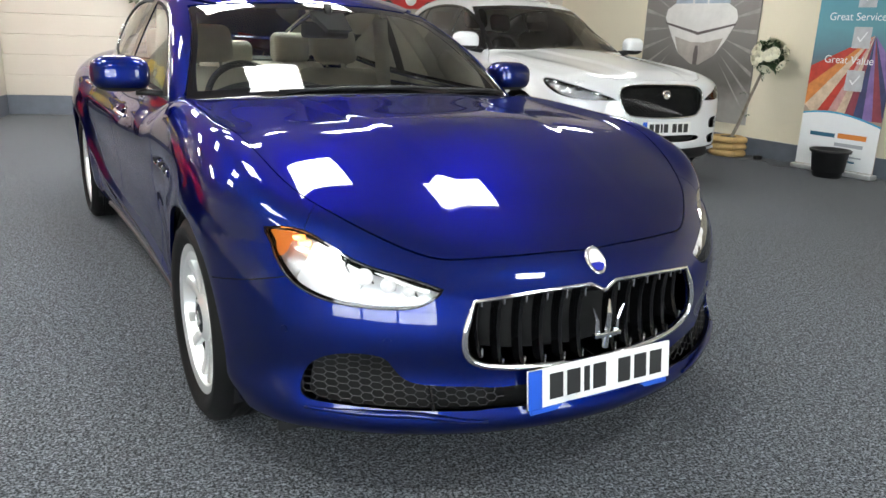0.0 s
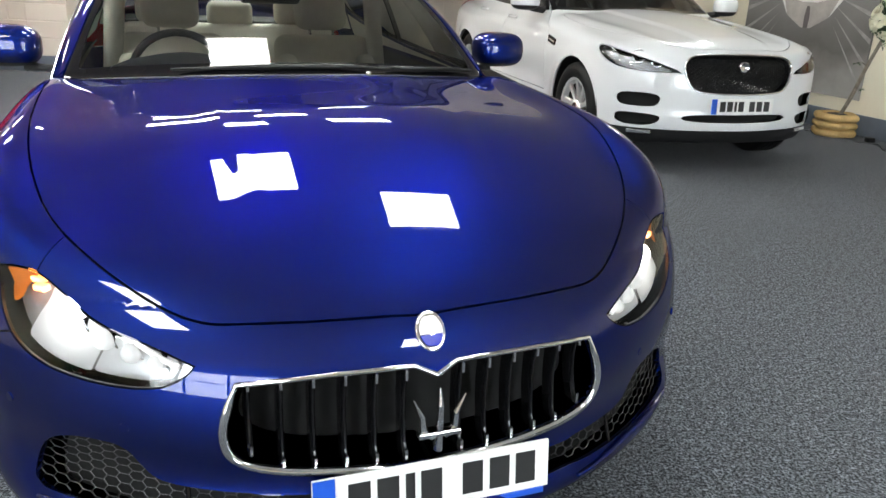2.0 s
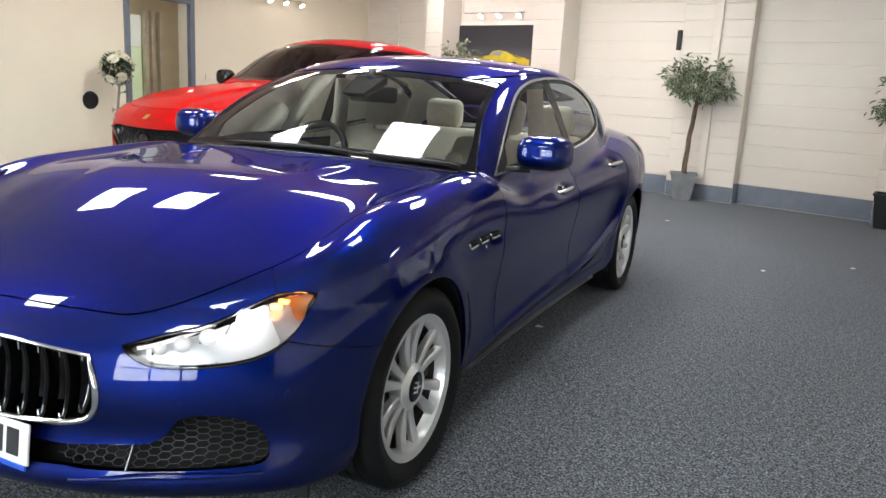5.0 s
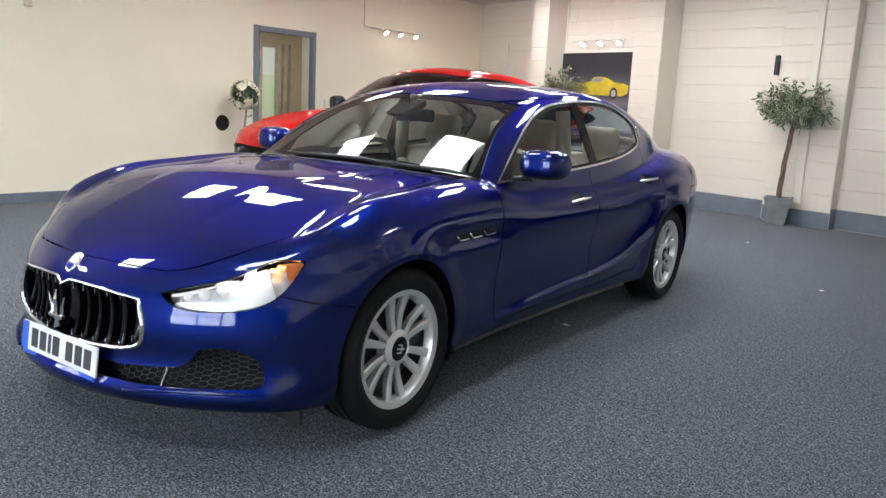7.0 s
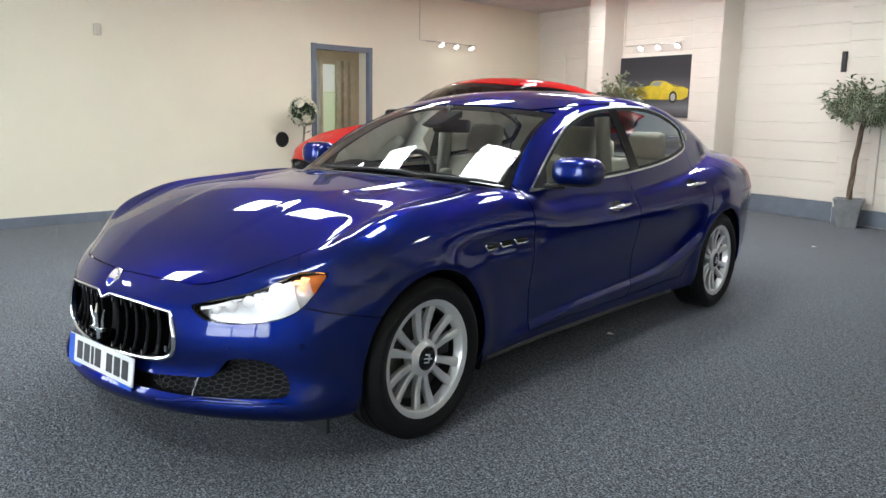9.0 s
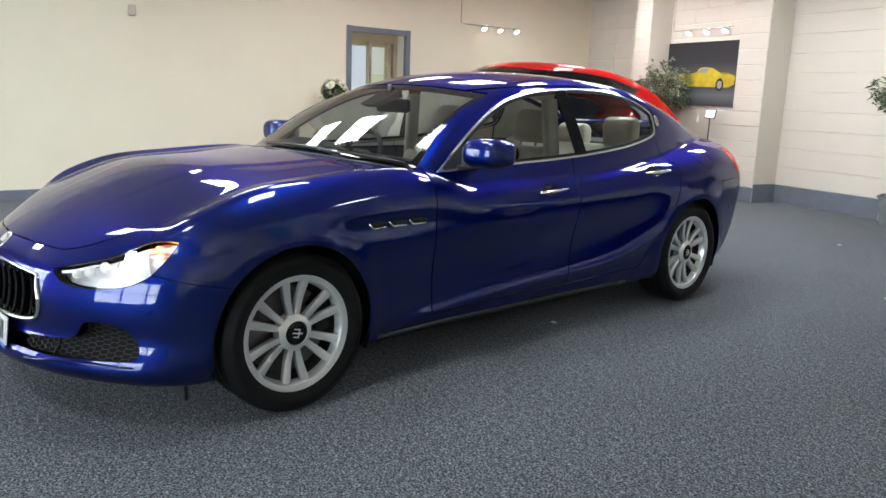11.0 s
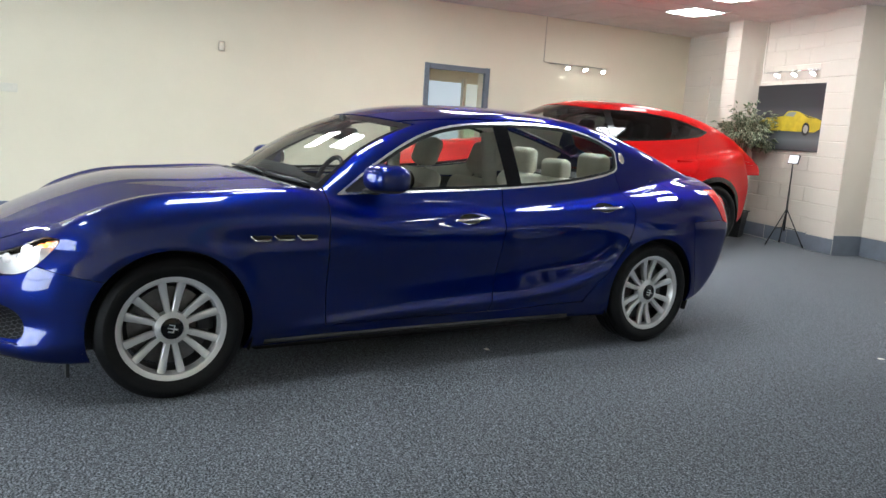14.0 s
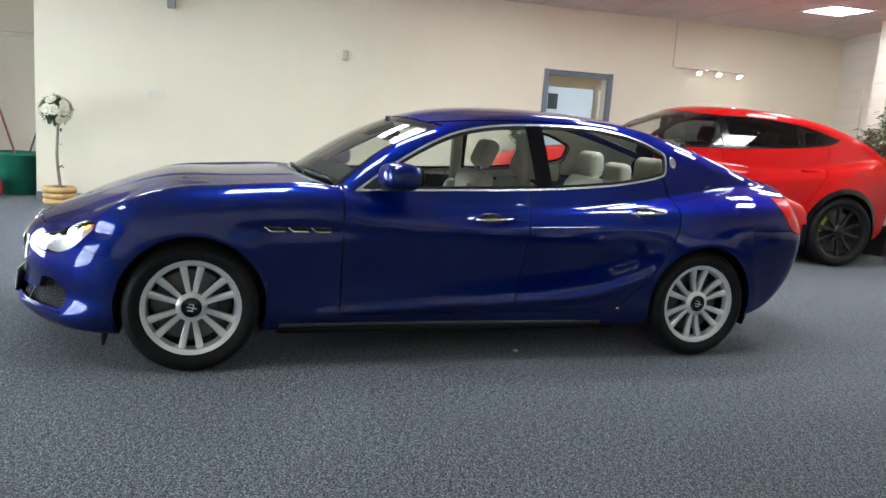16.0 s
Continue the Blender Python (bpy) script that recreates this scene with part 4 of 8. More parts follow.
# wheels
wheel_well(blue_car, 0.0, 0.385, 0.52, 0.90)
wheel_well(blue_car, WHEELBASE, 0.383, 0.52, 0.91)
KIT_BLUE = wheel_kit(0.333, 0.228, 0.242, 12, ALLOY, "many", BLACK_PLASTIC)
for y, x in ((0.0, 0.818), (WHEELBASE, 0.822)):
    for sd in (1, -1):
        build_wheel(blue_car, KIT_BLUE, pose(sd * x, y, 0.333, 0, 0, 0 if sd > 0 else 180), 12, None, -70 if y == 0 else 70, "mark", -3.2)

# headlamp insides
LAMP_CHROME = simple("lamp_reflector", (0.72, 0.73, 0.74), 0.25, 0.7, vary=0.08, scale=40)
LAMP_WHITE = glow("headlamp_white", (1.0, 0.99, 0.97), 9.0)


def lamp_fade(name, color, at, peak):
    """A reflector with its bulb's reflected light painted in as emission, fading with distance."""
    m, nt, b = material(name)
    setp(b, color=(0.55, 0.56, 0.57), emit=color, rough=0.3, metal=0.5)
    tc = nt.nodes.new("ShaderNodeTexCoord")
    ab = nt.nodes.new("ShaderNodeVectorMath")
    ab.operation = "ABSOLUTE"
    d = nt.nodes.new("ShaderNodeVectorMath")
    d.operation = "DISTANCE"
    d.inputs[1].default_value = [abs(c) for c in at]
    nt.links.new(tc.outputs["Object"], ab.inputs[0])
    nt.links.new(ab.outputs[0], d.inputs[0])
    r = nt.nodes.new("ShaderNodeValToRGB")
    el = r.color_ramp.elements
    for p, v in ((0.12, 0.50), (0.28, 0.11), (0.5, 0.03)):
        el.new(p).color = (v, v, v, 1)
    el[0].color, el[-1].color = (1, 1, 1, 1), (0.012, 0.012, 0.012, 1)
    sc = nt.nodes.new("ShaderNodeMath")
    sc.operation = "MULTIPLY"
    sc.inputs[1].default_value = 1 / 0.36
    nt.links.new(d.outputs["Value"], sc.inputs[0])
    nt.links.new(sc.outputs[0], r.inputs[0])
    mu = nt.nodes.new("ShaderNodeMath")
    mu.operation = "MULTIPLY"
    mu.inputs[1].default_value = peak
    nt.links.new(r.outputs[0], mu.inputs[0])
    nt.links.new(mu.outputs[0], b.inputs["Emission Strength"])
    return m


# reflectors and cups emit a little, in place of light thrown back
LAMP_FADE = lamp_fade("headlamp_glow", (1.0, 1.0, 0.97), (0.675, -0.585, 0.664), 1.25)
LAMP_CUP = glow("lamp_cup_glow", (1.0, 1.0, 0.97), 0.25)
LAMP_SOFT = glow("daylight_strip", (1.0, 0.99, 0.97), 0.6)
AMBER = glow("amber_lamp", (1.0, 0.30, 0.02), 3.2)
AMBER_LENS = simple("amber_reflector", (0.75, 0.20, 0.02), 0.2, vary=0.1, scale=60, coat=1.0)
for sd in (1, -1):
    head = new("headlamp")
    head.parent = blue_car
    panel("lamp_bowl", lamp, blue_f, LAMP_CHROME, head, both=False, side=sd, offset=-0.055, depth=-0.052)
    rim, inner = slab(lamp, lambda x, y, z: 0.0018 - lamp_fn(x, y, z))
    panel("lamp_rim", rim, blue_f, BLACK_GLOSS, head, both=False, side=sd, offset=-0.001, depth=0.008)
    panel("lamp_cover", inner, blue_f, GLASS_CLEAR, head, both=False, side=sd, offset=-0.001, depth=0)
    amb, _ = slab(lamp, lambda x, y, z: np.minimum(lamp_fn(x, y, z) - 0.005, x + y - 0.236 - 1.1 * (0.74 - z)))
    panel("indicator_reflector", amb, blue_f, AMBER_LENS, head, both=False, side=sd, offset=-0.03, depth=0)
    for k in range(4):
        u, z = 0.225 + 0.034 * k, 0.700 + 0.009 * k
        y = -(0.53 - 0.028 * k)
        x = u - y
        bm = bevel_box(-0.016, 0.016, -0.010, 0.010, -0.007, 0.007, 0.004, 2)
        part("indicator_diode", bm, AMBER, head, "lit amber indicator diode", m=pose(sd * (x - 0.022), y + 0.022, z, 0, 0, sd * 42))
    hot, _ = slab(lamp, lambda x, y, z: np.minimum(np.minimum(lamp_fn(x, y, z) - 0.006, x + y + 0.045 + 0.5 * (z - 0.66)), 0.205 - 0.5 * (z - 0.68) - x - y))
    panel("beam_reflector", hot, blue_f, LAMP_FADE, head, "main beam reflector with its reflected light painted as glow", both=False, side=sd, offset=-0.034, depth=0)
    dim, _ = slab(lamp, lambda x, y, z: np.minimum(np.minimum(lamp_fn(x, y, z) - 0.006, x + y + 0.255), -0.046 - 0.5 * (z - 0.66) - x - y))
    panel("inner_reflector", dim, blue_f, LAMP_FADE, head, "pale inner lamp reflector with a painted faint glow", both=False, side=sd, offset=-0.042, depth=0)
    # main beam: a bright projector bowl, and three smaller cups inboard with painted-in glow
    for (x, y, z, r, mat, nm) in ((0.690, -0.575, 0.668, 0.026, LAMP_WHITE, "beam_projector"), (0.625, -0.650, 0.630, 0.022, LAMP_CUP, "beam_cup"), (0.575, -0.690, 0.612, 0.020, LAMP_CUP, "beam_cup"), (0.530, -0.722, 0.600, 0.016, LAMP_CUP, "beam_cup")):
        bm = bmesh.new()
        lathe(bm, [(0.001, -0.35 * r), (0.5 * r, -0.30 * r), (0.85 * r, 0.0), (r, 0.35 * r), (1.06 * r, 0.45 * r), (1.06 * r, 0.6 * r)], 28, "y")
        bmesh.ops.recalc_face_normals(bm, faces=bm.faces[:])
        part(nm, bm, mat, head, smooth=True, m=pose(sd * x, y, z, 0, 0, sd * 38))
    # slanted fins between the cups
    for k in range(4):
        fx, fy, fz = 0.505 + 0.047 * k, -0.716 + 0.036 * k, 0.598 + 0.014 * k
        part("lamp_fin", bevel_box(-0.003, 0.003, -0.014, 0.008, -0.020, 0.022, 0.0015), CHROME, head, m=pose(sd * (fx - 0.005), fy + 0.012, fz, 0, sd * 28, sd * 38))
    bm = bmesh.new()
    pts = []
    for i in range(15):
        t = i / 14
        u = -0.27 + 0.42 * t
        z = 0.605 + 0.100 * t ** 1.5 - 0.012
        x = 0.500 + 0.20 * t
        pts.append((sd * (x - 0.016), u - x + 0.018, z + 0.012))
    tube(bm, pts, 0.0055, 8)
    part("daylight_strip", bm, LAMP_SOFT, head, "lit white daylight strip", smooth=True)

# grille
# near-black sheet behind the bars paints the shade of the opening
panel("grille_shade_sheet", grille, blue_f, DARK, blue_car, offset=-0.11, depth=-0.105)
bm = bmesh.new()
outline = [p for p in GRILLE if p[0] >= -0.001]
ring = outline + [(-x, z) for x, z in outline[::-1] if x > 0.001]
ring = [p for i, p in enumerate(ring) if i == 0 or abs(p[0] - ring[i - 1][0]) + abs(p[1] - ring[i - 1][1]) > 0.002]
ys = surf_y(blue_f, [abs(p[0]) for p in ring], [p[1] for p in ring])
pts = [(p[0], y - 0.002, p[1]) for p, y in zip(ring, ys)]
tube(bm, pts + pts[:1], [0.0055 if p[2] > 0.57 else 0.0095 for p in pts + pts[:1]], 10, cap=False)
part("grille_surround", bm, CHROME, blue_car, "chrome grille surround", smooth=True)
for i in range(-6, 7):
    x = i * 0.0605
    if i == 0:
        continue
    top = 0.598 - 0.10 * max(0, abs(x) - 0.2) ** 1.5
    low = 0.396 + 1.2 * max(0, abs(x) - 0.30) ** 1.3
    bm = bmesh.new()
    rows = []
    for k in range(13):
        t = k / 12
        z = low + (top - low) * t
        y = float(surf_y(blue_f, [abs(x)], [z])[0]) + 0.006 + 0.034 * math.sin(math.pi * t) ** 0.8
        rows.append([bm.verts.new((x + dx, y + dy, z)) for dx, dy in ((-0.006, 0.04), (-0.006, 0.006), (-0.002, 0), (0.002, 0), (0.006, 0.006), (0.006, 0.04))])
    for a, b in zip(rows, rows[1:]):
        for k in range(5):
            bm.faces.new((a[k], a[k + 1], b[k + 1], b[k]))
    bmesh.ops.recalc_face_normals(bm, faces=bm.faces[:])
    bar = part("grille_bar", bm, BLACK_GLOSS, blue_car)
    for z in (top - 0.012, low + 0.014):
        y = float(surf_y(blue_f, [abs(x)], [z])[0]) + 0.008
        tips = bmesh.new()
        box(tips, x - 0.0028, x + 0.0028, y - 0.002, y + 0.004, z - 0.011, z + 0.011)
        part("bar_tip", tips, CHROME, bar, "bright bar end")
# plain forked emblem in the grille
bm = bmesh.new()
yc = float(surf_y(blue_f, [0.0], [0.5])[0]) - 0.004
tube(bm, [(0, yc, 0.425), (0, yc - 0.004, 0.47), (0, yc - 0.006, 0.53), (0, yc, 0.566)], [0.010, 0.008, 0.0075, 0.0015], 8)
for sd in (1, -1):
    tube(bm, [(sd * 0.012, yc, 0.455), (sd * 0.034, yc, 0.475), (sd * 0.036, yc, 0.505), (sd * 0.055, yc, 0.545)], [0.007, 0.008, 0.006, 0.0015], 8)
join_bm(bm, bevel_box(-0.046, 0.046, yc - 0.012, yc + 0.008, 0.459, 0.472, 0.003))
part("grille_emblem", bm, CHROME, blue_car, "chrome three-pronged emblem", smooth=False)
# oval badge on the nose
bd = new("nose_badge")
bd.parent = blue_car
yb = float(surf_y(blue_f, [0.0], [0.657])[0])
bd.matrix_basis = pose(0, yb - 0.001, 0.657, 52, 0, 0)
bm = bmesh.new()
lathe(bm, [(0.0, 0.004), (0.030, 0.004), (0.0335, 0.006), (0.037, 0.004), (0.038, -0.006)], 40, "z")
bm.transform(Matrix.Diagonal((0.85, 1.15, 1, 1)))
bmesh.ops.remove_doubles(bm, verts=bm.verts[:], dist=1e-5)
bmesh.ops.recalc_face_normals(bm, faces=bm.faces[:])
part("badge_rim", bm, CHROME, bd, smooth=True)
for nm, y0, y1, mat in (("badge_field", -0.006, 0.031, simple("badge_white", (0.78, 0.72, 0.68), 0.2, vary=0.0, coat=1.0)), ("badge_base", -0.031, -0.008, simple("badge_blue", (0.02, 0.03, 0.35), 0.2, vary=0.0, coat=1.0))):
    bm = bmesh.new()
    n = 20
    pts = []
    for i in range(n + 1):
        yy = y0 + (y1 - y0) * i / n
        ww = 0.0245 * math.sqrt(max(0, 1 - (yy / 0.0335) ** 2))
        pts.append((ww, yy))
    poly = [(w, yy) for w, yy in pts] + [(-w, yy) for w, yy in pts[::-1]]
    bm2 = [bm.verts.new((a, b, 0.0062)) for a, b in poly]
    bm.faces.new(bm2)
    part(nm, bm, mat, bd)

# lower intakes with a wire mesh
# the shade inside is painted by a near-black sheet
panel("intake_shade_sheet", intake, blue_f, DARK, blue_car, offset=-0.075, depth=-0.072)
MESH_WIRE = simple("mesh_wire", (0.035, 0.035, 0.037), 0.4, 0.3, vary=0.0)


def hex_mesh(f, inside, x0, x1, z0, z1, cx, cz, back, r):
    """Flat-lying honeycomb wires over a stretch of the front face."""
    bm = bmesh.new()
    nx, nz = int((x1 - x0) / cx) + 2, int((z1 - z0) / cz) + 2
    segs = []
    for j in range(nz):
        for i in range(nx):
            x = x0 + (i + 0.5 * (j % 2)) * cx
            z = z0 + j * cz
            a, b = (x - 0.17 * cx, z), (x + 0.17 * cx, z)
            segs += [(a, b), (b, (x + 0.33 * cx, z + cz)), (a, (x - 0.33 * cx, z + cz))]
    segs = [(a, b) for a, b in segs if inside((a[0] + b[0]) / 2, (a[1] + b[1]) / 2) >= 0]
    ya = surf_y(f, [a[0] for a, _ in segs], [a[1] for a, _ in segs]) + back
    yb = surf_y(f, [b[0] for _, b in segs], [b[1] for _, b in segs]) + back
    for (a, b), p, q in zip(segs, ya, yb):
        tube(bm, [(a[0], float(p), a[1]), (b[0], float(q), b[1])], r, 4, cap=False)
    return bm


def in_intake(x, z):
    return float(loop_distance(INTAKE, np.array([x]), np.array([z]))[0])


for sd in (1, -1):
    bm = hex_mesh(blue_f, in_intake, 0.28, 0.80, 0.285, 0.45, 0.050, 0.0092, 0.022, 0.0013)
    if sd < 0:
        bm.transform(Matrix.Diagonal((-1, 1, 1, 1)))
        bmesh.ops.reverse_faces(bm, faces=bm.faces[:])
    part("intake_mesh", bm, MESH_WIRE, blue_car)
    bm = bmesh.new()
    zs = np.linspace(0.285, 0.355, 5)
    yy = surf_y(blue_f, np.full(5, 0.485), zs)
    tube(bm, [(sd * 0.485, y + 0.012, z) for y, z in zip(yy, zs)], 0.005, 6)
    part("intake_strut", bm, BLACK_GLOSS, blue_car)
    # parking sensors
    for x, z in ((0.593, 0.478), (0.812, 0.487)):
        y = float(surf_y(blue_f, [x], [z])[0])
        bm = bmesh.new()
        lathe(bm, [(0.0, -0.002), (0.010, -0.002), (0.0112, 0.003)], 20, "y")
        bmesh.ops.remove_doubles(bm, verts=bm.verts[:], dist=1e-5)
        bmesh.ops.recalc_face_normals(bm, faces=bm.faces[:])
        part("parking_sensor", bm, PAINT_BLUE, blue_car, m=pose(sd * x, y, z, 0, 0, sd * (28 if x < 0.7 else 55)))
    # splitter blade along the lower edge
    bm = bmesh.new()
    pts = []
    for i in range(24):
        x = 0.36 + 0.42 * i / 23
        z = 0.262 + 0.022 * sstep(0.36, 0.56, np.array(x)) - 0.004 * i / 23
        y = float(surf_y(blue_f, [x], [float(z)])[0])
        pts.append((sd * x, y - 0.004, float(z)))
    tube(bm, pts, [0.004 + 0.006 * math.sin(math.pi * i / 23) for i in range(24)], 8)
    part("splitter_blade", bm, PAINT_BLUE, blue_car, smooth=True)

# number plate, its characters left as plain bars
PLATE_WHITE = simple("plate_white", (0.80, 0.80, 0.78), 0.25, vary=0.03, scale=30)
PLATE_BLUE = simple("plate_blue", (0.01, 0.09, 0.55), 0.3, vary=0.0)
PLATE_BLACK = simple("plate_black", (0.015, 0.015, 0.015), 0.4, vary=0.0)


def number_plate(parent, m, mat=PLATE_WHITE):
    pl = new("number_plate")
    pl.parent = parent
    pl.matrix_basis = m
    part("plate_sheet", bevel_box(-0.26, 0.26, -0.004, 0.004, -0.0555, 0.0555, 0.003), mat, pl)
    bm = bmesh.new()
    box(bm, -0.2585, -0.214, -0.0056, -0.0035, -0.054, 0.054)
    part("plate_band", bm, PLATE_BLUE, pl)
    for i, x in enumerate((-0.165, -0.105, -0.058, -0.012, 0.080, 0.142, 0.203)):
        bm = bmesh.new()
        hw = 0.010 if i == 2 else 0.023
        box(bm, x - hw, x + hw, -0.0054, -0.0036, -0.036, 0.036)
        part("plate_bar", bm, PLATE_BLACK, pl)
    return pl


pl = number_plate(blue_car, pose(0, -0.905, 0.342, -7, 0, 0))
part("plate_lip", bevel_box(-0.25, 0.25, -0.003, 0.004, -0.071, -0.0565, 0.002), PLATE_BLUE, pl, "blue strip below the plate")
bm = bevel_box(-0.235, 0.235, 0.001, 0.006, -0.072, -0.050, 0.002)
part("plate_holder", bm, simple("holder_blue", (0.02, 0.05, 0.50), 0.3, vary=0.0, coat=0.6), pl, "blue plate holder edge")
part("plate_bracket", bevel_box(-0.15, 0.15, 0.006, 0.05, -0.03, 0.03, 0.003), BLACK_PLASTIC, pl)

# flank details
SILL_GREY = simple("satin_sill_trim", (0.06, 0.06, 0.062), 0.35, 0.6, vary=0.08, scale=12)
for sd in (1, -1):
    for d, (y0, y1, z) in zip((doors_f, doors_r), ((1.490, 1.725, 0.822), (2.471, 2.705, 0.886))):
        door = d[0] if sd > 0 else d[1]
        xs = [surf_x(blue_f, y, z) for y in (y0, y1)]
        bm = bmesh.new()
        n = 14
        rows = []
        for i in range(n + 1):
            t = i / n
            y = y0 + (y1 - y0) * t
            x = xs[0] + (xs[1] - xs[0]) * t + 0.004 + 0.020 * math.sin(math.pi * t) ** 0.5
            h = 0.006 + 0.006 * math.sin(math.pi * min(1, t * 1.15)) ** 0.6
            rows.append([bm.verts.new((sd * (x + a), y, z + 0.02 * (t - 0.5) * 0.6 + b * h)) for a, b in ((0, -1), (0.009, -0.7), (0.012, 0), (0.009, 0.7), (0, 1), (-0.008, 0))])
        for a, b in zip(rows, rows[1:]):
            for k in range(6):
                bm.faces.new((a[k], a[(k + 1) % 6], b[(k + 1) % 6], b[k]))
        bm.faces.new(rows[0])
        bm.faces.new(rows[-1])
        bmesh.ops.recalc_face_normals(bm, faces=bm.faces[:])
        part("door_handle", bm, CHROME, door, "chrome door handle", smooth=True)
        bm = bmesh.new()
        ym, rings = (y0 + y1) / 2 - 0.01, []
        for rr in (0.02, 0.5, 1.0):
            ring = []
            for k in range(24):
                a = 2 * math.pi * k / 24
                yy, zz = ym + 0.074 * rr * math.cos(a), z + 0.028 * rr * math.sin(a)
                ring.append(bm.verts.new((sd * (surf_x(blue_f, yy, zz) + 0.0012), yy, zz)))
            rings.append(ring)
        bm.faces.new(rings[0])
        for a, b in zip(rings, rings[1:]):
            for k in range(24):
                bm.faces.new((a[k], a[(k + 1) % 24], b[(k + 1) % 24], b[k]))
        bmesh.ops.recalc_face_normals(bm, faces=bm.faces[:])
        part("handle_cup", bm, BLACK_GLOSS, door, "dark hollow behind the handle", smooth=True)
    for k in range(3):
        y0 = 0.348 + 0.117 * k
        bm, ch = bmesh.new(), bmesh.new()
        pts, dark = [], []
        for i in range(9):
            t = i / 8
            y = y0 + 0.108 * t
            z = 0.731 + (0.022 * (1 - t * 4) if t < 0.25 else 0.0)
            pts.append((sd * (surf_x(blue_f, y, z) + 0.004), y, z))
            dark.append((sd * (surf_x(blue_f, y, z + 0.013) + 0.0004), y, z + 0.014))
        tube(ch, pts, [0.0042 + 0.0026 * math.sin(math.pi * i / 8) for i in range(9)], 8)
        tube(bm, dark[1:], [0.004 + 0.0085 * math.sin(math.pi * (i + 1) / 9) for i in range(8)], 8)
        ov = part("side_outlet", bm, DARK, blue_car, smooth=True)
        part("outlet_blade", ch, CHROME, ov, "chrome outlet blade", smooth=True)
    bm = bmesh.new()
    pts = [(sd * (surf_x(blue_f, y, 0.226) - 0.002), y, 0.224 - 0.004 * t) for t, y in [(i / 20, 0.44 + 1.90 * i / 20) for i in range(21)]]
    tube(bm, pts, 0.013, 8)
    part("sill_strip", bm, SILL_GREY, blue_car, "satin dark grey sill strip", smooth=True)
    part("air_deflector", bevel_box(sd * 0.70 - 0.09, sd * 0.70 + 0.09, -0.43, -0.415, 0.11, 0.215, 0.004), BLACK_PLASTIC, blue_car, m=None)
    # pillar badge
    bm = bmesh.new()
    lathe(bm, [(0.0, 0.003), (0.024, 0.003), (0.028, 0.005), (0.032, 0.0)], 28, "x")
    bmesh.ops.remove_doubles(bm, verts=bm.verts[:], dist=1e-5)
    bm.transform(Matrix.Diagonal((1, 0.8, 1.25, 1)))
    xb = surf_x(blue_f, 2.86, 1.185)
    bm.transform(pose(0, 0, 0, 0, -24, 10))
    if sd < 0:
        bm.transform(Matrix.Diagonal((-1, 1, 1, 1)))
    bmesh.ops.recalc_face_normals(bm, faces=bm.faces[:])
    part("pillar_badge", bm, CHROME, blue_car, "small oval chrome badge", smooth=True, m=Matrix.Translation((sd * (xb + 0.002), 2.86, 1.185)))


# door mirrors
def mirror_f(x, y, z):
    a = (np.abs((x - 0.955) / 0.112) ** 3.2 + np.abs((z - 1.040) / 0.072) ** 3.0 + np.abs((y - 1.025 - 0.12 * (x - 0.95)) / 0.100) ** 2.8)
    return (a ** (1 / 2.8) - 1) * 0.07


P, Q = nets(mirror_f, (0.80, 0.88, 0.93), (1.10, 1.18, 1.15), 0.008)
mv, mf = [*map(tuple, P)], [*map(tuple, Q.tolist())]
A = np.array(mv)
cap_m = clip(mv, mf, 1.098 + 0.10 * (A[:, 0] - 0.95) - A[:, 1])
back_m = clip(mv, mf, A[:, 1] - 1.098 - 0.10 * (A[:, 0] - 0.95))
low_m = clip(*cap_m, 0.985 - np.array(cap_m[0])[:, 2])
cap_m = clip(*cap_m, np.array(cap_m[0])[:, 2] - 0.987)
MIRROR = simple("mirror_glass", (0.85, 0.86, 0.87), 0.02, 1.0, vary=0.0)
for sd in (1, -1):
    mi = new("door_mirror")
    mi.parent = blue_car
    panel("mirror_cap", cap_m, mirror_f, PAINT_BLUE, mi, both=False, side=sd, depth=0.008)
    panel("mirror_underside", low_m, mirror_f, BLACK_PLASTIC, mi, both=False, side=sd, depth=0.008)
    panel("mirror_back", back_m, mirror_f, BLACK_PLASTIC, mi, both=False, side=sd, depth=0.004)
    bm = bmesh.new()
    lathe(bm, [(0.0, 0), (0.98, 0), (1.0, -0.05)], 36, "y")
    bmesh.ops.remove_doubles(bm, verts=bm.verts[:], dist=1e-5)
    bmesh.ops.recalc_face_normals(bm, faces=bm.faces[:])
    bm.transform(Matrix.Translation((0.955, 1.128, 1.040)) @ pose(0, 0, 0, 0, 0, 6) @ Matrix.Diagonal((0.090, 0.05, 0.058, 1)))
    if sd < 0:
        bm.transform(Matrix.Diagonal((-1, 1, 1, 1)))
        bmesh.ops.reverse_faces(bm, faces=bm.faces[:])
    part("mirror_pane", bm, MIRROR, mi)
    bm = bmesh.new()
    tube(bm, [(sd * 0.785, 0.985, 0.965), (sd * 0.83, 0.985, 0.970), (sd * 0.90, 1.0, 0.978)], [0.026, 0.022, 0.026], 12)
    bm.transform(Matrix.Translation((0, 0.0, 0.955)) @ Matrix.Diagonal((1, 1, 0.6, 1)) @ Matrix.Translation((0, 0, -0.955)))
    part("mirror_arm", bm, BLACK_PLASTIC, mi, smooth=True)

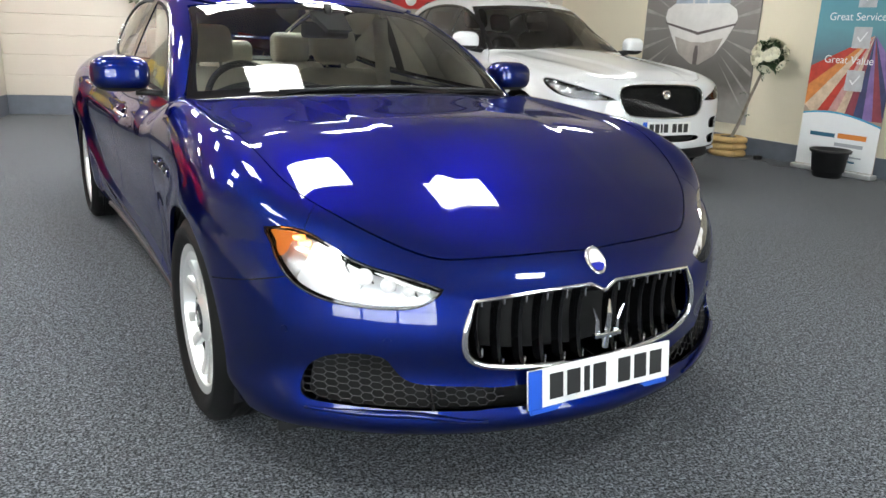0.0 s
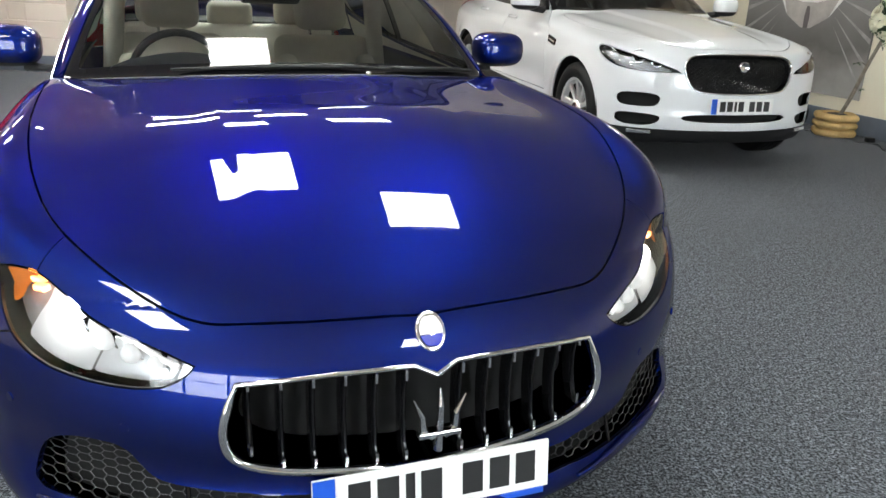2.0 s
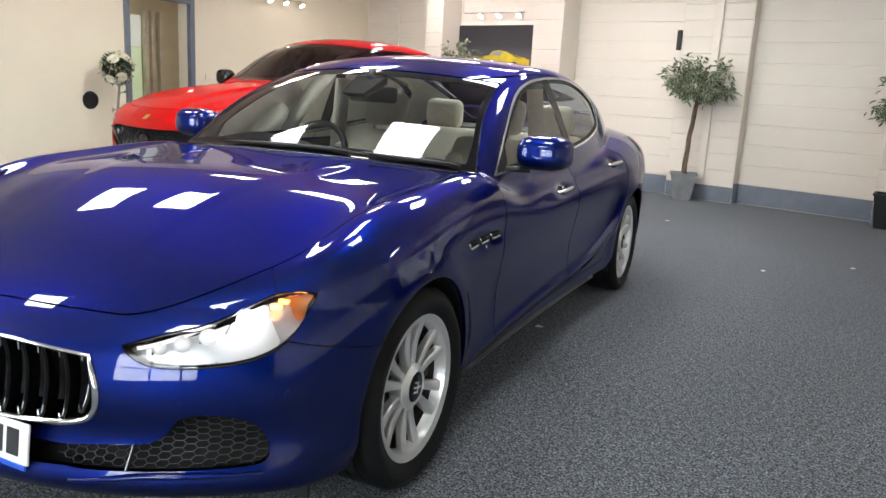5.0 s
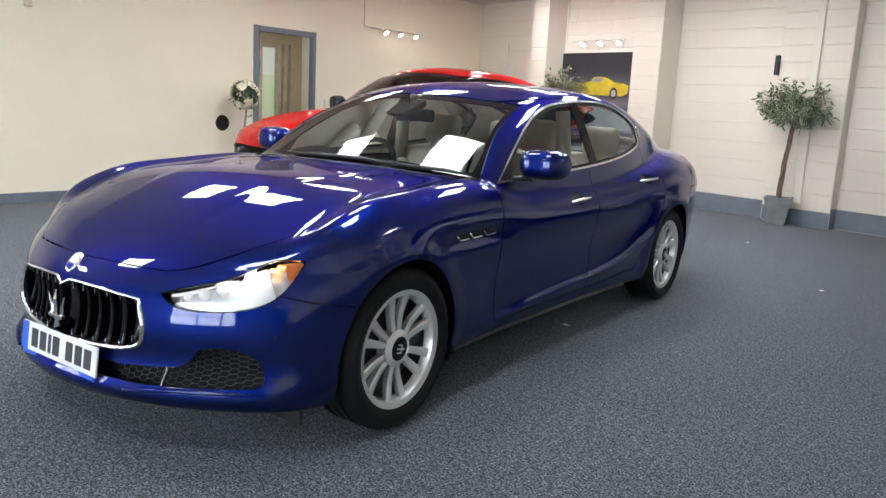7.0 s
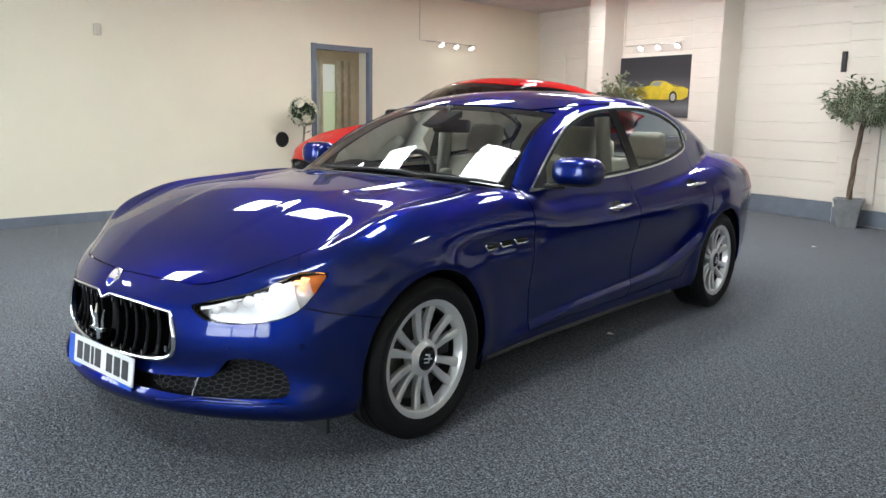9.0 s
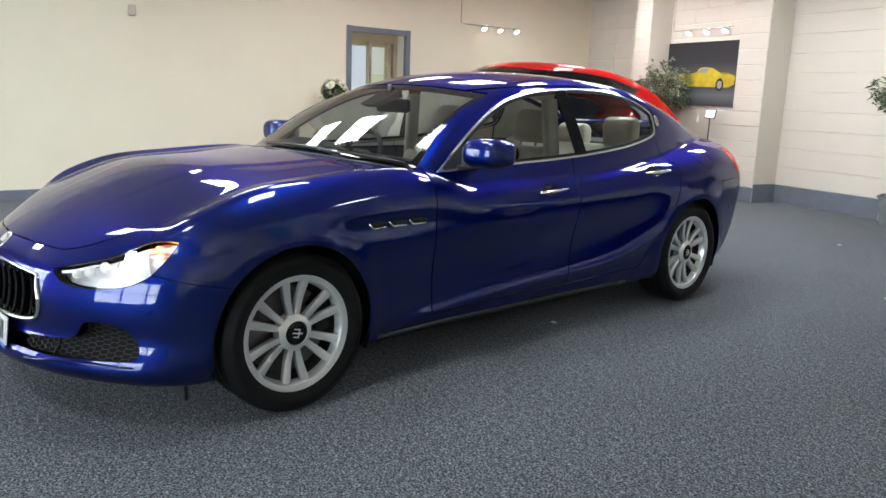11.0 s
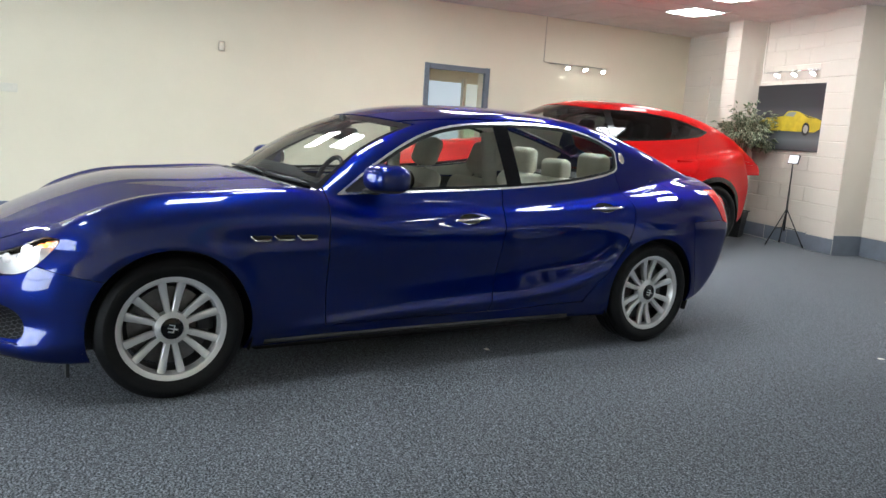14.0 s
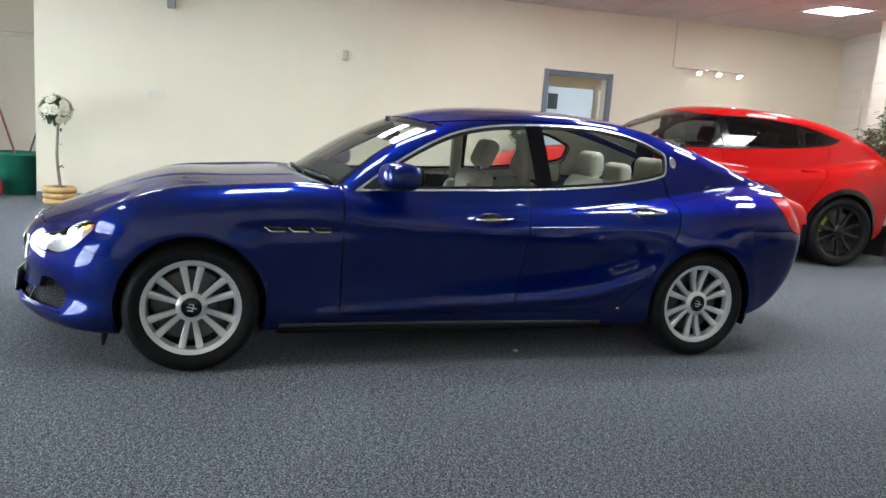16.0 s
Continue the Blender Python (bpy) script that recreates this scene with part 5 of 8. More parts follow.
# wipers
for pts in (((0.34, 0.60, 0.99), (0.16, 0.605, 1.0), (-0.12, 0.60, 1.0), (-0.42, 0.63, 0.99)), ((0.70, 0.72, 0.97), (0.60, 0.69, 0.98), (0.46, 0.645, 0.99), (0.30, 0.615, 1.0))):
    w = []
    for a in pts:
        # a little above the glass
        q = project(blue_f, np.array([a], float), 6)[0]
        g = gradient(blue_f, q[None])[0]
        w.append(tuple(q + g / np.linalg.norm(g) * 0.009))
    bm = bmesh.new()
    tube(bm, w, [0.006, 0.009, 0.008, 0.005], 8)
    part("wiper", bm, BLACK_PLASTIC, blue_car, smooth=True)


# seats and dashboard
def soft_block(x0, x1, y0, y1, z0, z1, r, seg=4):
    return bevel_box(x0, x1, y0, y1, z0, z1, r, seg)


def car_seat(parent, x, y, leather, tilt=-22, width=0.50, z=0.28, back=0.62):
    s = new("seat")
    s.parent = parent
    s.matrix_basis = pose(x, y, z)
    w = width / 2
    part("cushion", soft_block(-w, w, -0.26, 0.26, 0.0, 0.20, 0.07), leather, s, smooth=True, m=pose(0, 0, 0.08, 8, 0, 0))
    bk = part("backrest", soft_block(-w, w, -0.065, 0.075, 0.0, back, 0.06), leather, s, smooth=True, m=pose(0, 0.24, 0.16, tilt, 0, 0))
    for sd in (1, -1):
        part("bolster", soft_block(sd * (w - 0.05) - 0.05, sd * (w - 0.05) + 0.05, -0.12, 0.02, 0.05, back - 0.12, 0.045), leather, bk, smooth=True)
        bm = bmesh.new()
        tube(bm, [(sd * 0.06, 0.0, back - 0.03), (sd * 0.06, 0.0, back + 0.06)], 0.007, 8)
        part("headrest_post", bm, CHROME, bk, smooth=True)
    part("headrest", soft_block(-0.135, 0.135, -0.06, 0.05, back + 0.03, back + 0.235, 0.052), leather, bk, smooth=True)
    return s


car_seat(blue_car, 0.37, 1.48, LEATHER)
car_seat(blue_car, -0.37, 1.48, LEATHER)
bench = new("rear_bench")
bench.parent = blue_car
part("cushion", soft_block(-0.64, 0.64, 2.10, 2.62, 0.34, 0.56, 0.07), LEATHER, bench, smooth=True)
part("backrest", soft_block(-0.64, 0.64, -0.08, 0.08, 0.0, 0.60, 0.07), LEATHER, bench, smooth=True, m=pose(0, 2.62, 0.46, -26, 0, 0))
for x in (-0.40, 0.0, 0.40):
    part("headrest", soft_block(x - 0.135, x + 0.135, 2.82, 2.93, 1.00 if x else 0.98, 1.20 if x else 1.14, 0.05), LEATHER, bench, smooth=True)
part("parcel_shelf", bevel_box(-0.60, 0.60, 2.90, 3.42, 0.99, 1.02, 0.01), LEATHER_BLACK, blue_car)
dash = new("dashboard")
dash.parent = blue_car
bm = bmesh.new()
prof = [(0.52, 0.93), (0.62, 0.985), (0.80, 0.995), (0.98, 0.965), (1.06, 0.90), (1.07, 0.72), (0.98, 0.50), (0.60, 0.50)]
rows = []
for i in range(25):
    x = -0.74 + 1.48 * i / 24
    s = 1 - 0.25 * (abs(x) / 0.74) ** 4
    hump = 0.045 * math.exp(-((x + 0.37) / 0.19) ** 2)
    rows.append([bm.verts.new((x, y + 0.02 + 0.22 * x * x if k < 2 else y + 0.02, z * (0.985 if abs(x) > 0.6 else 1.0) + (hump if 2 <= k <= 3 else 0))) for k, (y, z) in enumerate(prof)])
for a, b in zip(rows, rows[1:]):
    for k in range(len(prof) - 1):
        bm.faces.new((a[k], a[k + 1], b[k + 1], b[k]))
bmesh.ops.recalc_face_normals(bm, faces=bm.faces[:])
part("dash_top", bm, TRIM_DARK, dash, smooth=True)
part("centre_screen", bevel_box(-0.12, 0.12, 1.085, 1.10, 0.74, 0.90, 0.01), BLACK_GLOSS, dash)
part("centre_console", bevel_box(-0.11, 0.11, 1.02, 1.75, 0.30, 0.56, 0.04, 3), TRIM_DARK, dash, smooth=True)
sw = new("steering_wheel")
sw.parent = blue_car
sw.matrix_basis = pose(-0.37, 1.24, 0.90, 0, 0, 0) @ pose(0, 0, 0, 66, 0, 0)
bm = bmesh.new()
tube(bm, [(0.185 * math.cos(a), 0.185 * math.sin(a), 0) for a in [2 * math.pi * k / 36 for k in range(37)]], 0.016, 10, cap=False)
part("wheel_rim", bm, LEATHER_BLACK, sw, smooth=True)
part("wheel_boss", bevel_box(-0.075, 0.075, -0.065, 0.06, -0.02, 0.03, 0.02, 3), LEATHER_BLACK, sw, smooth=True)
for a in (0, 180, 270):
    part("wheel_spoke", bevel_box(0.06, 0.18, -0.016, 0.016, -0.008, 0.012, 0.005), TRIM_DARK, sw, m=pose(0, 0, 0, 0, 0, a))
part("cabin_floor", bevel_box(-0.78, 0.78, 0.55, 2.9, 0.24, 0.30, 0.01), LEATHER_BLACK, blue_car)
mir = part("rear_view_mirror", bevel_box(-0.125, 0.125, -0.02, 0.02, -0.038, 0.038, 0.018, 3), BLACK_PLASTIC, blue_car, smooth=True, m=pose(0.0, 1.20, 1.235, 0, 0, 8))
bm = bmesh.new()
tube(bm, [(0, 0, 0.02), (0, -0.03, 0.08), (0, -0.02, 0.115)], 0.02, 8)
part("mirror_stem", bm, BLACK_PLASTIC, mir, smooth=True)
bm = bmesh.new()
q = [bm.verts.new(p) for p in ((-0.06, 1.01, 1.240), (0.06, 1.01, 1.240), (0.085, 1.19, 1.322), (-0.085, 1.19, 1.322), (-0.05, 1.05, 1.225), (0.05, 1.05, 1.225), (0.07, 1.21, 1.285), (-0.07, 1.21, 1.285))]
for k in ((0, 1, 2, 3), (7, 6, 5, 4), (0, 4, 5, 1), (1, 5, 6, 2), (2, 6, 7, 3), (3, 7, 4, 0)):
    bm.faces.new([q[i] for i in k])
bmesh.ops.recalc_face_normals(bm, faces=bm.faces[:])
part("sensor_cover", bm, BLACK_PLASTIC, blue_car, "black sensor cover behind the mirror")
for sd in (1, -1):
    bm = bmesh.new()
    tube(bm, [(sd * 0.60, 1.86, 1.30), (sd * 0.63, 1.87, 1.0), (sd * 0.68, 1.88, 0.5)], 0.045, 8)
    part("pillar_lining", bm, HEADLINER, blue_car, smooth=True)


# ---- the two sport-utility cars ----
def suv_body(c):
    """The blended body of a tall car from its curves."""
    def low(x, y, z):
        X = np.abs(x)
        t = c["top"](y) - c["crown"] * (X / 0.85) ** 2
        hood = 1 - sstep(0.6, 1.1, y)
        t = t + hood * (c["ridge"] * gauss(X - c["ridge_x"] - 0.12 * sstep(-0.8, 0.6, y), 0.10) + c["bulge"] * (1 - sstep(0.22 + 0.12 * sstep(-0.7, 0.7, y), 0.30 + 0.12 * sstep(-0.7, 0.7, y), X)))
        w = c["width"](y) + c["sect"](z)
        rf, rr = np.hypot(y, z - c["wr"]), np.hypot(y - c["wb"], z - c["wr"])
        w = w + c["flare"] * (gauss(rf - c["arch"], 0.09) + gauss(rr - c["arch"], 0.10)) * sstep(0.2, 0.35, z)
        d = sstep(0.5, 0.9, y) * (1 - sstep(2.2, 2.6, y))
        w = w - d * c["tuck"] * gauss(z - 0.52, 0.13)
        w = w - 0.010 * gauss(z - c["line"](y), 0.035) * sstep(0.3, 0.7, y)
        fs = X - w
        n = c["nose"] + c["n2"] * X ** 2 + c["n4"] * X ** 4 + c["nose_z"](z)
        fn = (n - y) * (1 - 0.35 * sstep(0.45, 0.9, X))
        fr = y - (c["tail"] - 0.28 * X ** 2 + c["tail_z"](z))
        f = smax((z - t) * 0.92, fs, 0.08)
        f = smax(f, fn, 0.07)
        f = smax(f, fr, 0.08)
        return smax(f, c["floor"](y) - z, 0.03)

    def green(x, y, z):
        X = np.abs(x)
        sh = 0.32 * X ** 2 * (1 - sstep(1.2, 1.9, y)) - 0.15 * X ** 2 * sstep(2.6, 3.4, y)
        g = (z - c["roof"](y - sh) + 0.045 * (X / 0.6) ** 2 * sstep(0.9, 1.5, y)) * 0.88
        d = z - 1.05
        s = X - (c["green"](y) - 0.28 * d - 0.22 * d * d)
        return smax(smax(g, s * 0.95, 0.07), 0.9 - z, 0.02)

    return lambda x, y, z: smin(low(x, y, z), green(x, y, z), 0.04)


def flank_line(knots):
    return spline(knots)


def cut_arches(sh, c, clad):
    """Wheel openings, with a band of cladding round them where the car has it."""
    bands = []
    for y in (0.0, c["wb"]):
        sh.cut(lambda x, yy, z: np.where(x > 0.45, c["arch"] - np.hypot(yy - y, z - c["wr"]), -1.0), 0.0)
        if clad:
            bands.append(sh.cut(lambda x, yy, z: np.where(x > 0.45, c["arch"] + clad - np.hypot(yy - y, z - c["wr"]), -1.0), 0.001))
    return bands


def suv(name, m, c, paint, label, glass_side, seat_leather):
    car = thing(name, m, label, "car", "cars in the showroom")
    f = suv_body(c)
    sh = Shell(f, (-0.045, c["nose"] - 0.12, 0.14), (1.12, c["tail"] + 0.1, 1.74), 0.02)
    for b in cut_arches(sh, c, c["clad"]):
        sided("arch_cladding", b, f, c["clad_mat"], car, offset=0.004)
    under = sh.cut(lambda x, y, z: c["floor"](y) + 0.008 - z, 0.0)
    panel("underbody", under, f, BLACK_PLASTIC, car, depth=0)
    if c["sill"]:
        sill = sh.cut(lambda x, y, z: np.where((y > 0.2) & (y < c["wb"] - 0.2), c["sill"] + 0.03 * (y - 1.4) - z, c["sill"] - 0.06 - z), 0.001)
        panel("lower_cladding", sill, f, BLACK_PLASTIC, car)
    # glass
    side = c["dlo"]
    fn = lambda x, y, z: np.where(x > 0.3, loop_distance(side, y, z), -1.0)
    g = sh.cut(fn, 0.001)
    band, g = slab(g, lambda x, y, z: 0.022 - fn(x, y, z))
    sided("window_seal", band, f, BLACK_GLOSS, car, offset=0.001, depth=0.008)
    for yy in c["pillars"]:
        pil, g = slab(g, lambda x, y, z: 0.045 - np.abs(y - yy + 0.15 * (z - 1.2)))
        sided("door_pillar", pil, f, BLACK_GLOSS, car, offset=-0.001, depth=0.004)
    cuts = [-9.0, *c["pillars"], 9.0]
    for k, (a, b) in enumerate(zip(cuts, cuts[1:])):
        A = np.array(g[0])
        pane = clip(*g, np.minimum(A[:, 1] - a + 0.15 * (A[:, 2] - 1.2), b - A[:, 1] - 0.15 * (A[:, 2] - 1.2)))
        if pane[1]:
            sided("window_pane", pane, f, GLASS if k == 0 else glass_side, car, offset=-0.005, depth=0)
    sf = c["screen"]
    ws = sh.cut(sf, 0.002)
    rim, ws = slab(ws, lambda x, y, z: 0.035 - sf(x, y, z))
    sided("screen_border", rim, f, FRIT, car, offset=-0.003, depth=0.006)
    panel("windscreen", ws, f, GLASS, car, offset=-0.003, depth=0)
    hood = sh.cut(lambda x, y, z: np.where(z > 0.7, loop_distance(c["hood"], x, y), -1.0), 0.003)
    panel("bonnet", hood, f, paint, car)
    # openings of the front, in front view: near-black sheets, set back, stand in for shade
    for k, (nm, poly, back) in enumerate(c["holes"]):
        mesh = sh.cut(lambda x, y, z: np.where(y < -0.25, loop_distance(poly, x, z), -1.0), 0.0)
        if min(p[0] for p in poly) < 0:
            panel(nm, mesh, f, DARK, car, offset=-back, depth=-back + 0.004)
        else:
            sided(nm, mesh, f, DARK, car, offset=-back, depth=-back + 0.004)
    lamp = sh.cut(lambda x, y, z: np.where((y < 0.1) & (z > 0.5), loop_distance(c["lamp"], x + y, z), -1.0), 0.003)
    for sd in (1, -1):
        head = new("headlamp")
        head.parent = car
        panel("lamp_bowl", lamp, f, c["lamp_mat"], head, both=False, side=sd, offset=-0.05, depth=-0.047)
        panel("lamp_cover", lamp, f, GLASS_CLEAR, head, both=False, side=sd, offset=0.0, depth=0.0)
        for x, z, r in c["cups"]:
            y = float(surf_y(f, [x], [z], c["nose"] - 0.3, 0.3)[0]) + 0.035
            bm = bmesh.new()
            lathe(bm, [(r * 1.1, -0.02), (r * 1.1, 0.01), (r, 0.012), (0.8 * r, 0.0), (0.4 * r, -0.012), (0.001, -0.016)], 24, "y")
            bm.transform(pose(0, 0, 0, 0, 0, 180))
            bmesh.ops.recalc_face_normals(bm, faces=bm.faces[:])
            cup = part("lamp_cup", bm, CHROME, head, smooth=True, m=pose(sd * x, y, z, 0, 0, sd * 30))
    tail = sh.cut(lambda x, y, z: np.where((x > 0.4) & (y > 3), loop_distance(c["tail_lamp"], y, z), -1.0), 0.002)
    sided("tail_lamp", tail, f, TAIL_RED, car, "red tail lamp lens")
    # doors
    y0, y1 = c["door"][0], c["door"][1]
    top = lambda y: c["roof"](y) - 0.13
    fd = sh.cut(lambda x, y, z: np.where(x > 0.5, np.minimum(np.minimum(y - y0 - 0.30 * np.maximum(z - 1.08, 0), y1 - 0.1 * (z - 0.8) - y), np.minimum(z - c["door_z"], top(y) - z)), -1.0), 0.003)
    rd = sh.cut(lambda x, y, z: np.where(x > 0.5, np.minimum(np.minimum(y - y1 + 0.1 * (z - 0.8), c["door_r"](z) - y), np.minimum(z - c["door_z"], top(y) - z)), -1.0), 0.003)
    dfs = sided("front_door", fd, f, paint, car)
    drs = sided("rear_door", rd, f, paint, car)
    A = np.array(sh.V)
    lin = clip(sh.V, sh.F, np.minimum(A[:, 2] - 1.15, np.minimum(A[:, 1] - 0.8, c["tail"] - 0.5 - A[:, 1])))
    panel("headliner", lin, f, c["lining"], car, offset=-0.03, depth=0)
    panel("body_shell", (sh.V, sh.F), f, paint, car)
    for (y, z), ds in zip(c["handles"], (dfs, drs)):
        for sd, d in zip((1, -1), ds):
            x = surf_x(f, y, z)
            bm = bevel_box(-0.012, 0.016, -0.11, 0.11, -0.013, 0.013, 0.009, 3)
            part("door_handle", bm, paint, d, smooth=True, m=pose(sd * (x + 0.010), y, z, 0, sd * 8, 0))
    for y in (0.0, c["wb"]):
        for sd in (1, -1):
            build_wheel(car, c["kit"], pose(sd * c["track"], y, c["wr"], 0, 0, 0 if sd > 0 else 180), c["spokes"], None, -65 if y == 0 else 65)
            bm = bmesh.new()
            n, r = 24, c["arch"] + 0.012
            ring = []
            for i in range(n + 1):
                a = math.pi * (-0.1 + 1.2 * i / n)
                ring.append((bm.verts.new((sd * 0.55, y + r * math.cos(a), c["wr"] + r * math.sin(a))), bm.verts.new((sd * 0.93, y + r * math.cos(a), c["wr"] + r * math.sin(a)))))
            for a, b in zip(ring, ring[1:]):
                bm.faces.new((a[0], a[1], b[1], b[0]))
            bm.faces.new([p[0] for p in ring])
            part("wheel_arch_liner", bm, BLACK_PLASTIC, car)
    # mirrors
    mx, my, mz = c["mirror"]
    mf = lambda x, y, z: ((np.abs((x - mx) / 0.125) ** 3 + np.abs((z - mz) / 0.088) ** 3 + np.abs((y - my - 0.15 * (x - mx)) / 0.09) ** 2.4) ** (1 / 2.8) - 1) * 0.08
    P, Q = nets(mf, (mx - 0.17, my - 0.15, mz - 0.13), (mx + 0.17, my + 0.15, mz + 0.13), 0.012)
    mv, mq = [*map(tuple, P)], [*map(tuple, Q.tolist())]
    A = np.array(mv)
    cap = clip(mv, mq, A[:, 2] - mz + 0.045)
    base = clip(mv, mq, mz - 0.045 - A[:, 2])
    for sd in (1, -1):
        mi = new("door_mirror")
        mi.parent = car
        panel("mirror_cap", cap, mf, c.get("mirror_mat", paint), mi, both=False, side=sd, depth=0.006)
        panel("mirror_base", base, mf, BLACK_PLASTIC, mi, both=False, side=sd, depth=0.006)
        bm = bmesh.new()
        tube(bm, [(sd * (mx - 0.22), my + 0.02, mz - 0.09), (sd * (mx - 0.06), my, mz - 0.07)], [0.03, 0.026], 10)
        part("mirror_arm", bm, BLACK_PLASTIC, mi, smooth=True)
    for x in (0.40, -0.40):
        car_seat(car, x, 1.50, seat_leather, -20, 0.50, 0.52, 0.62)
        car_seat(car, x, 2.40, seat_leather, -20, 0.50, 0.54, 0.58)
    part("dashboard", bevel_box(-0.74, 0.74, 0.80, 1.22, 0.75, 1.08, 0.08, 4), TRIM_DARK, car, smooth=True)
    sw = new("steering_wheel")
    sw.parent = car
    sw.matrix_basis = pose(-0.38, 1.32, 1.06, 64, 0, 0)
    bm = bmesh.new()
    tube(bm, [(0.185 * math.cos(a), 0.185 * math.sin(a), 0) for a in [2 * math.pi * k / 32 for k in range(33)]], 0.016, 8, cap=False)
    part("wheel_rim", bm, LEATHER_BLACK, sw, smooth=True)
    part("wheel_boss", bevel_box(-0.15, 0.15, -0.045, 0.045, -0.015, 0.02, 0.014, 2), LEATHER_BLACK, sw, smooth=True)
    part("rear_view_mirror", bevel_box(-0.12, 0.12, -0.02, 0.02, -0.035, 0.035, 0.015, 3), BLACK_PLASTIC, car, smooth=True, m=pose(0, 1.38, c["roof"](1.5) - 0.14))
    part("cabin_floor", bevel_box(-0.75, 0.75, 0.6, 3.3, 0.42, 0.48, 0.01), LEATHER_BLACK, car)
    return car, f


def half(poly):
    """Close a half outline across the middle."""
    return [(-0.2, poly[0][1])] + list(poly) + [(-0.2, poly[-1][1])]


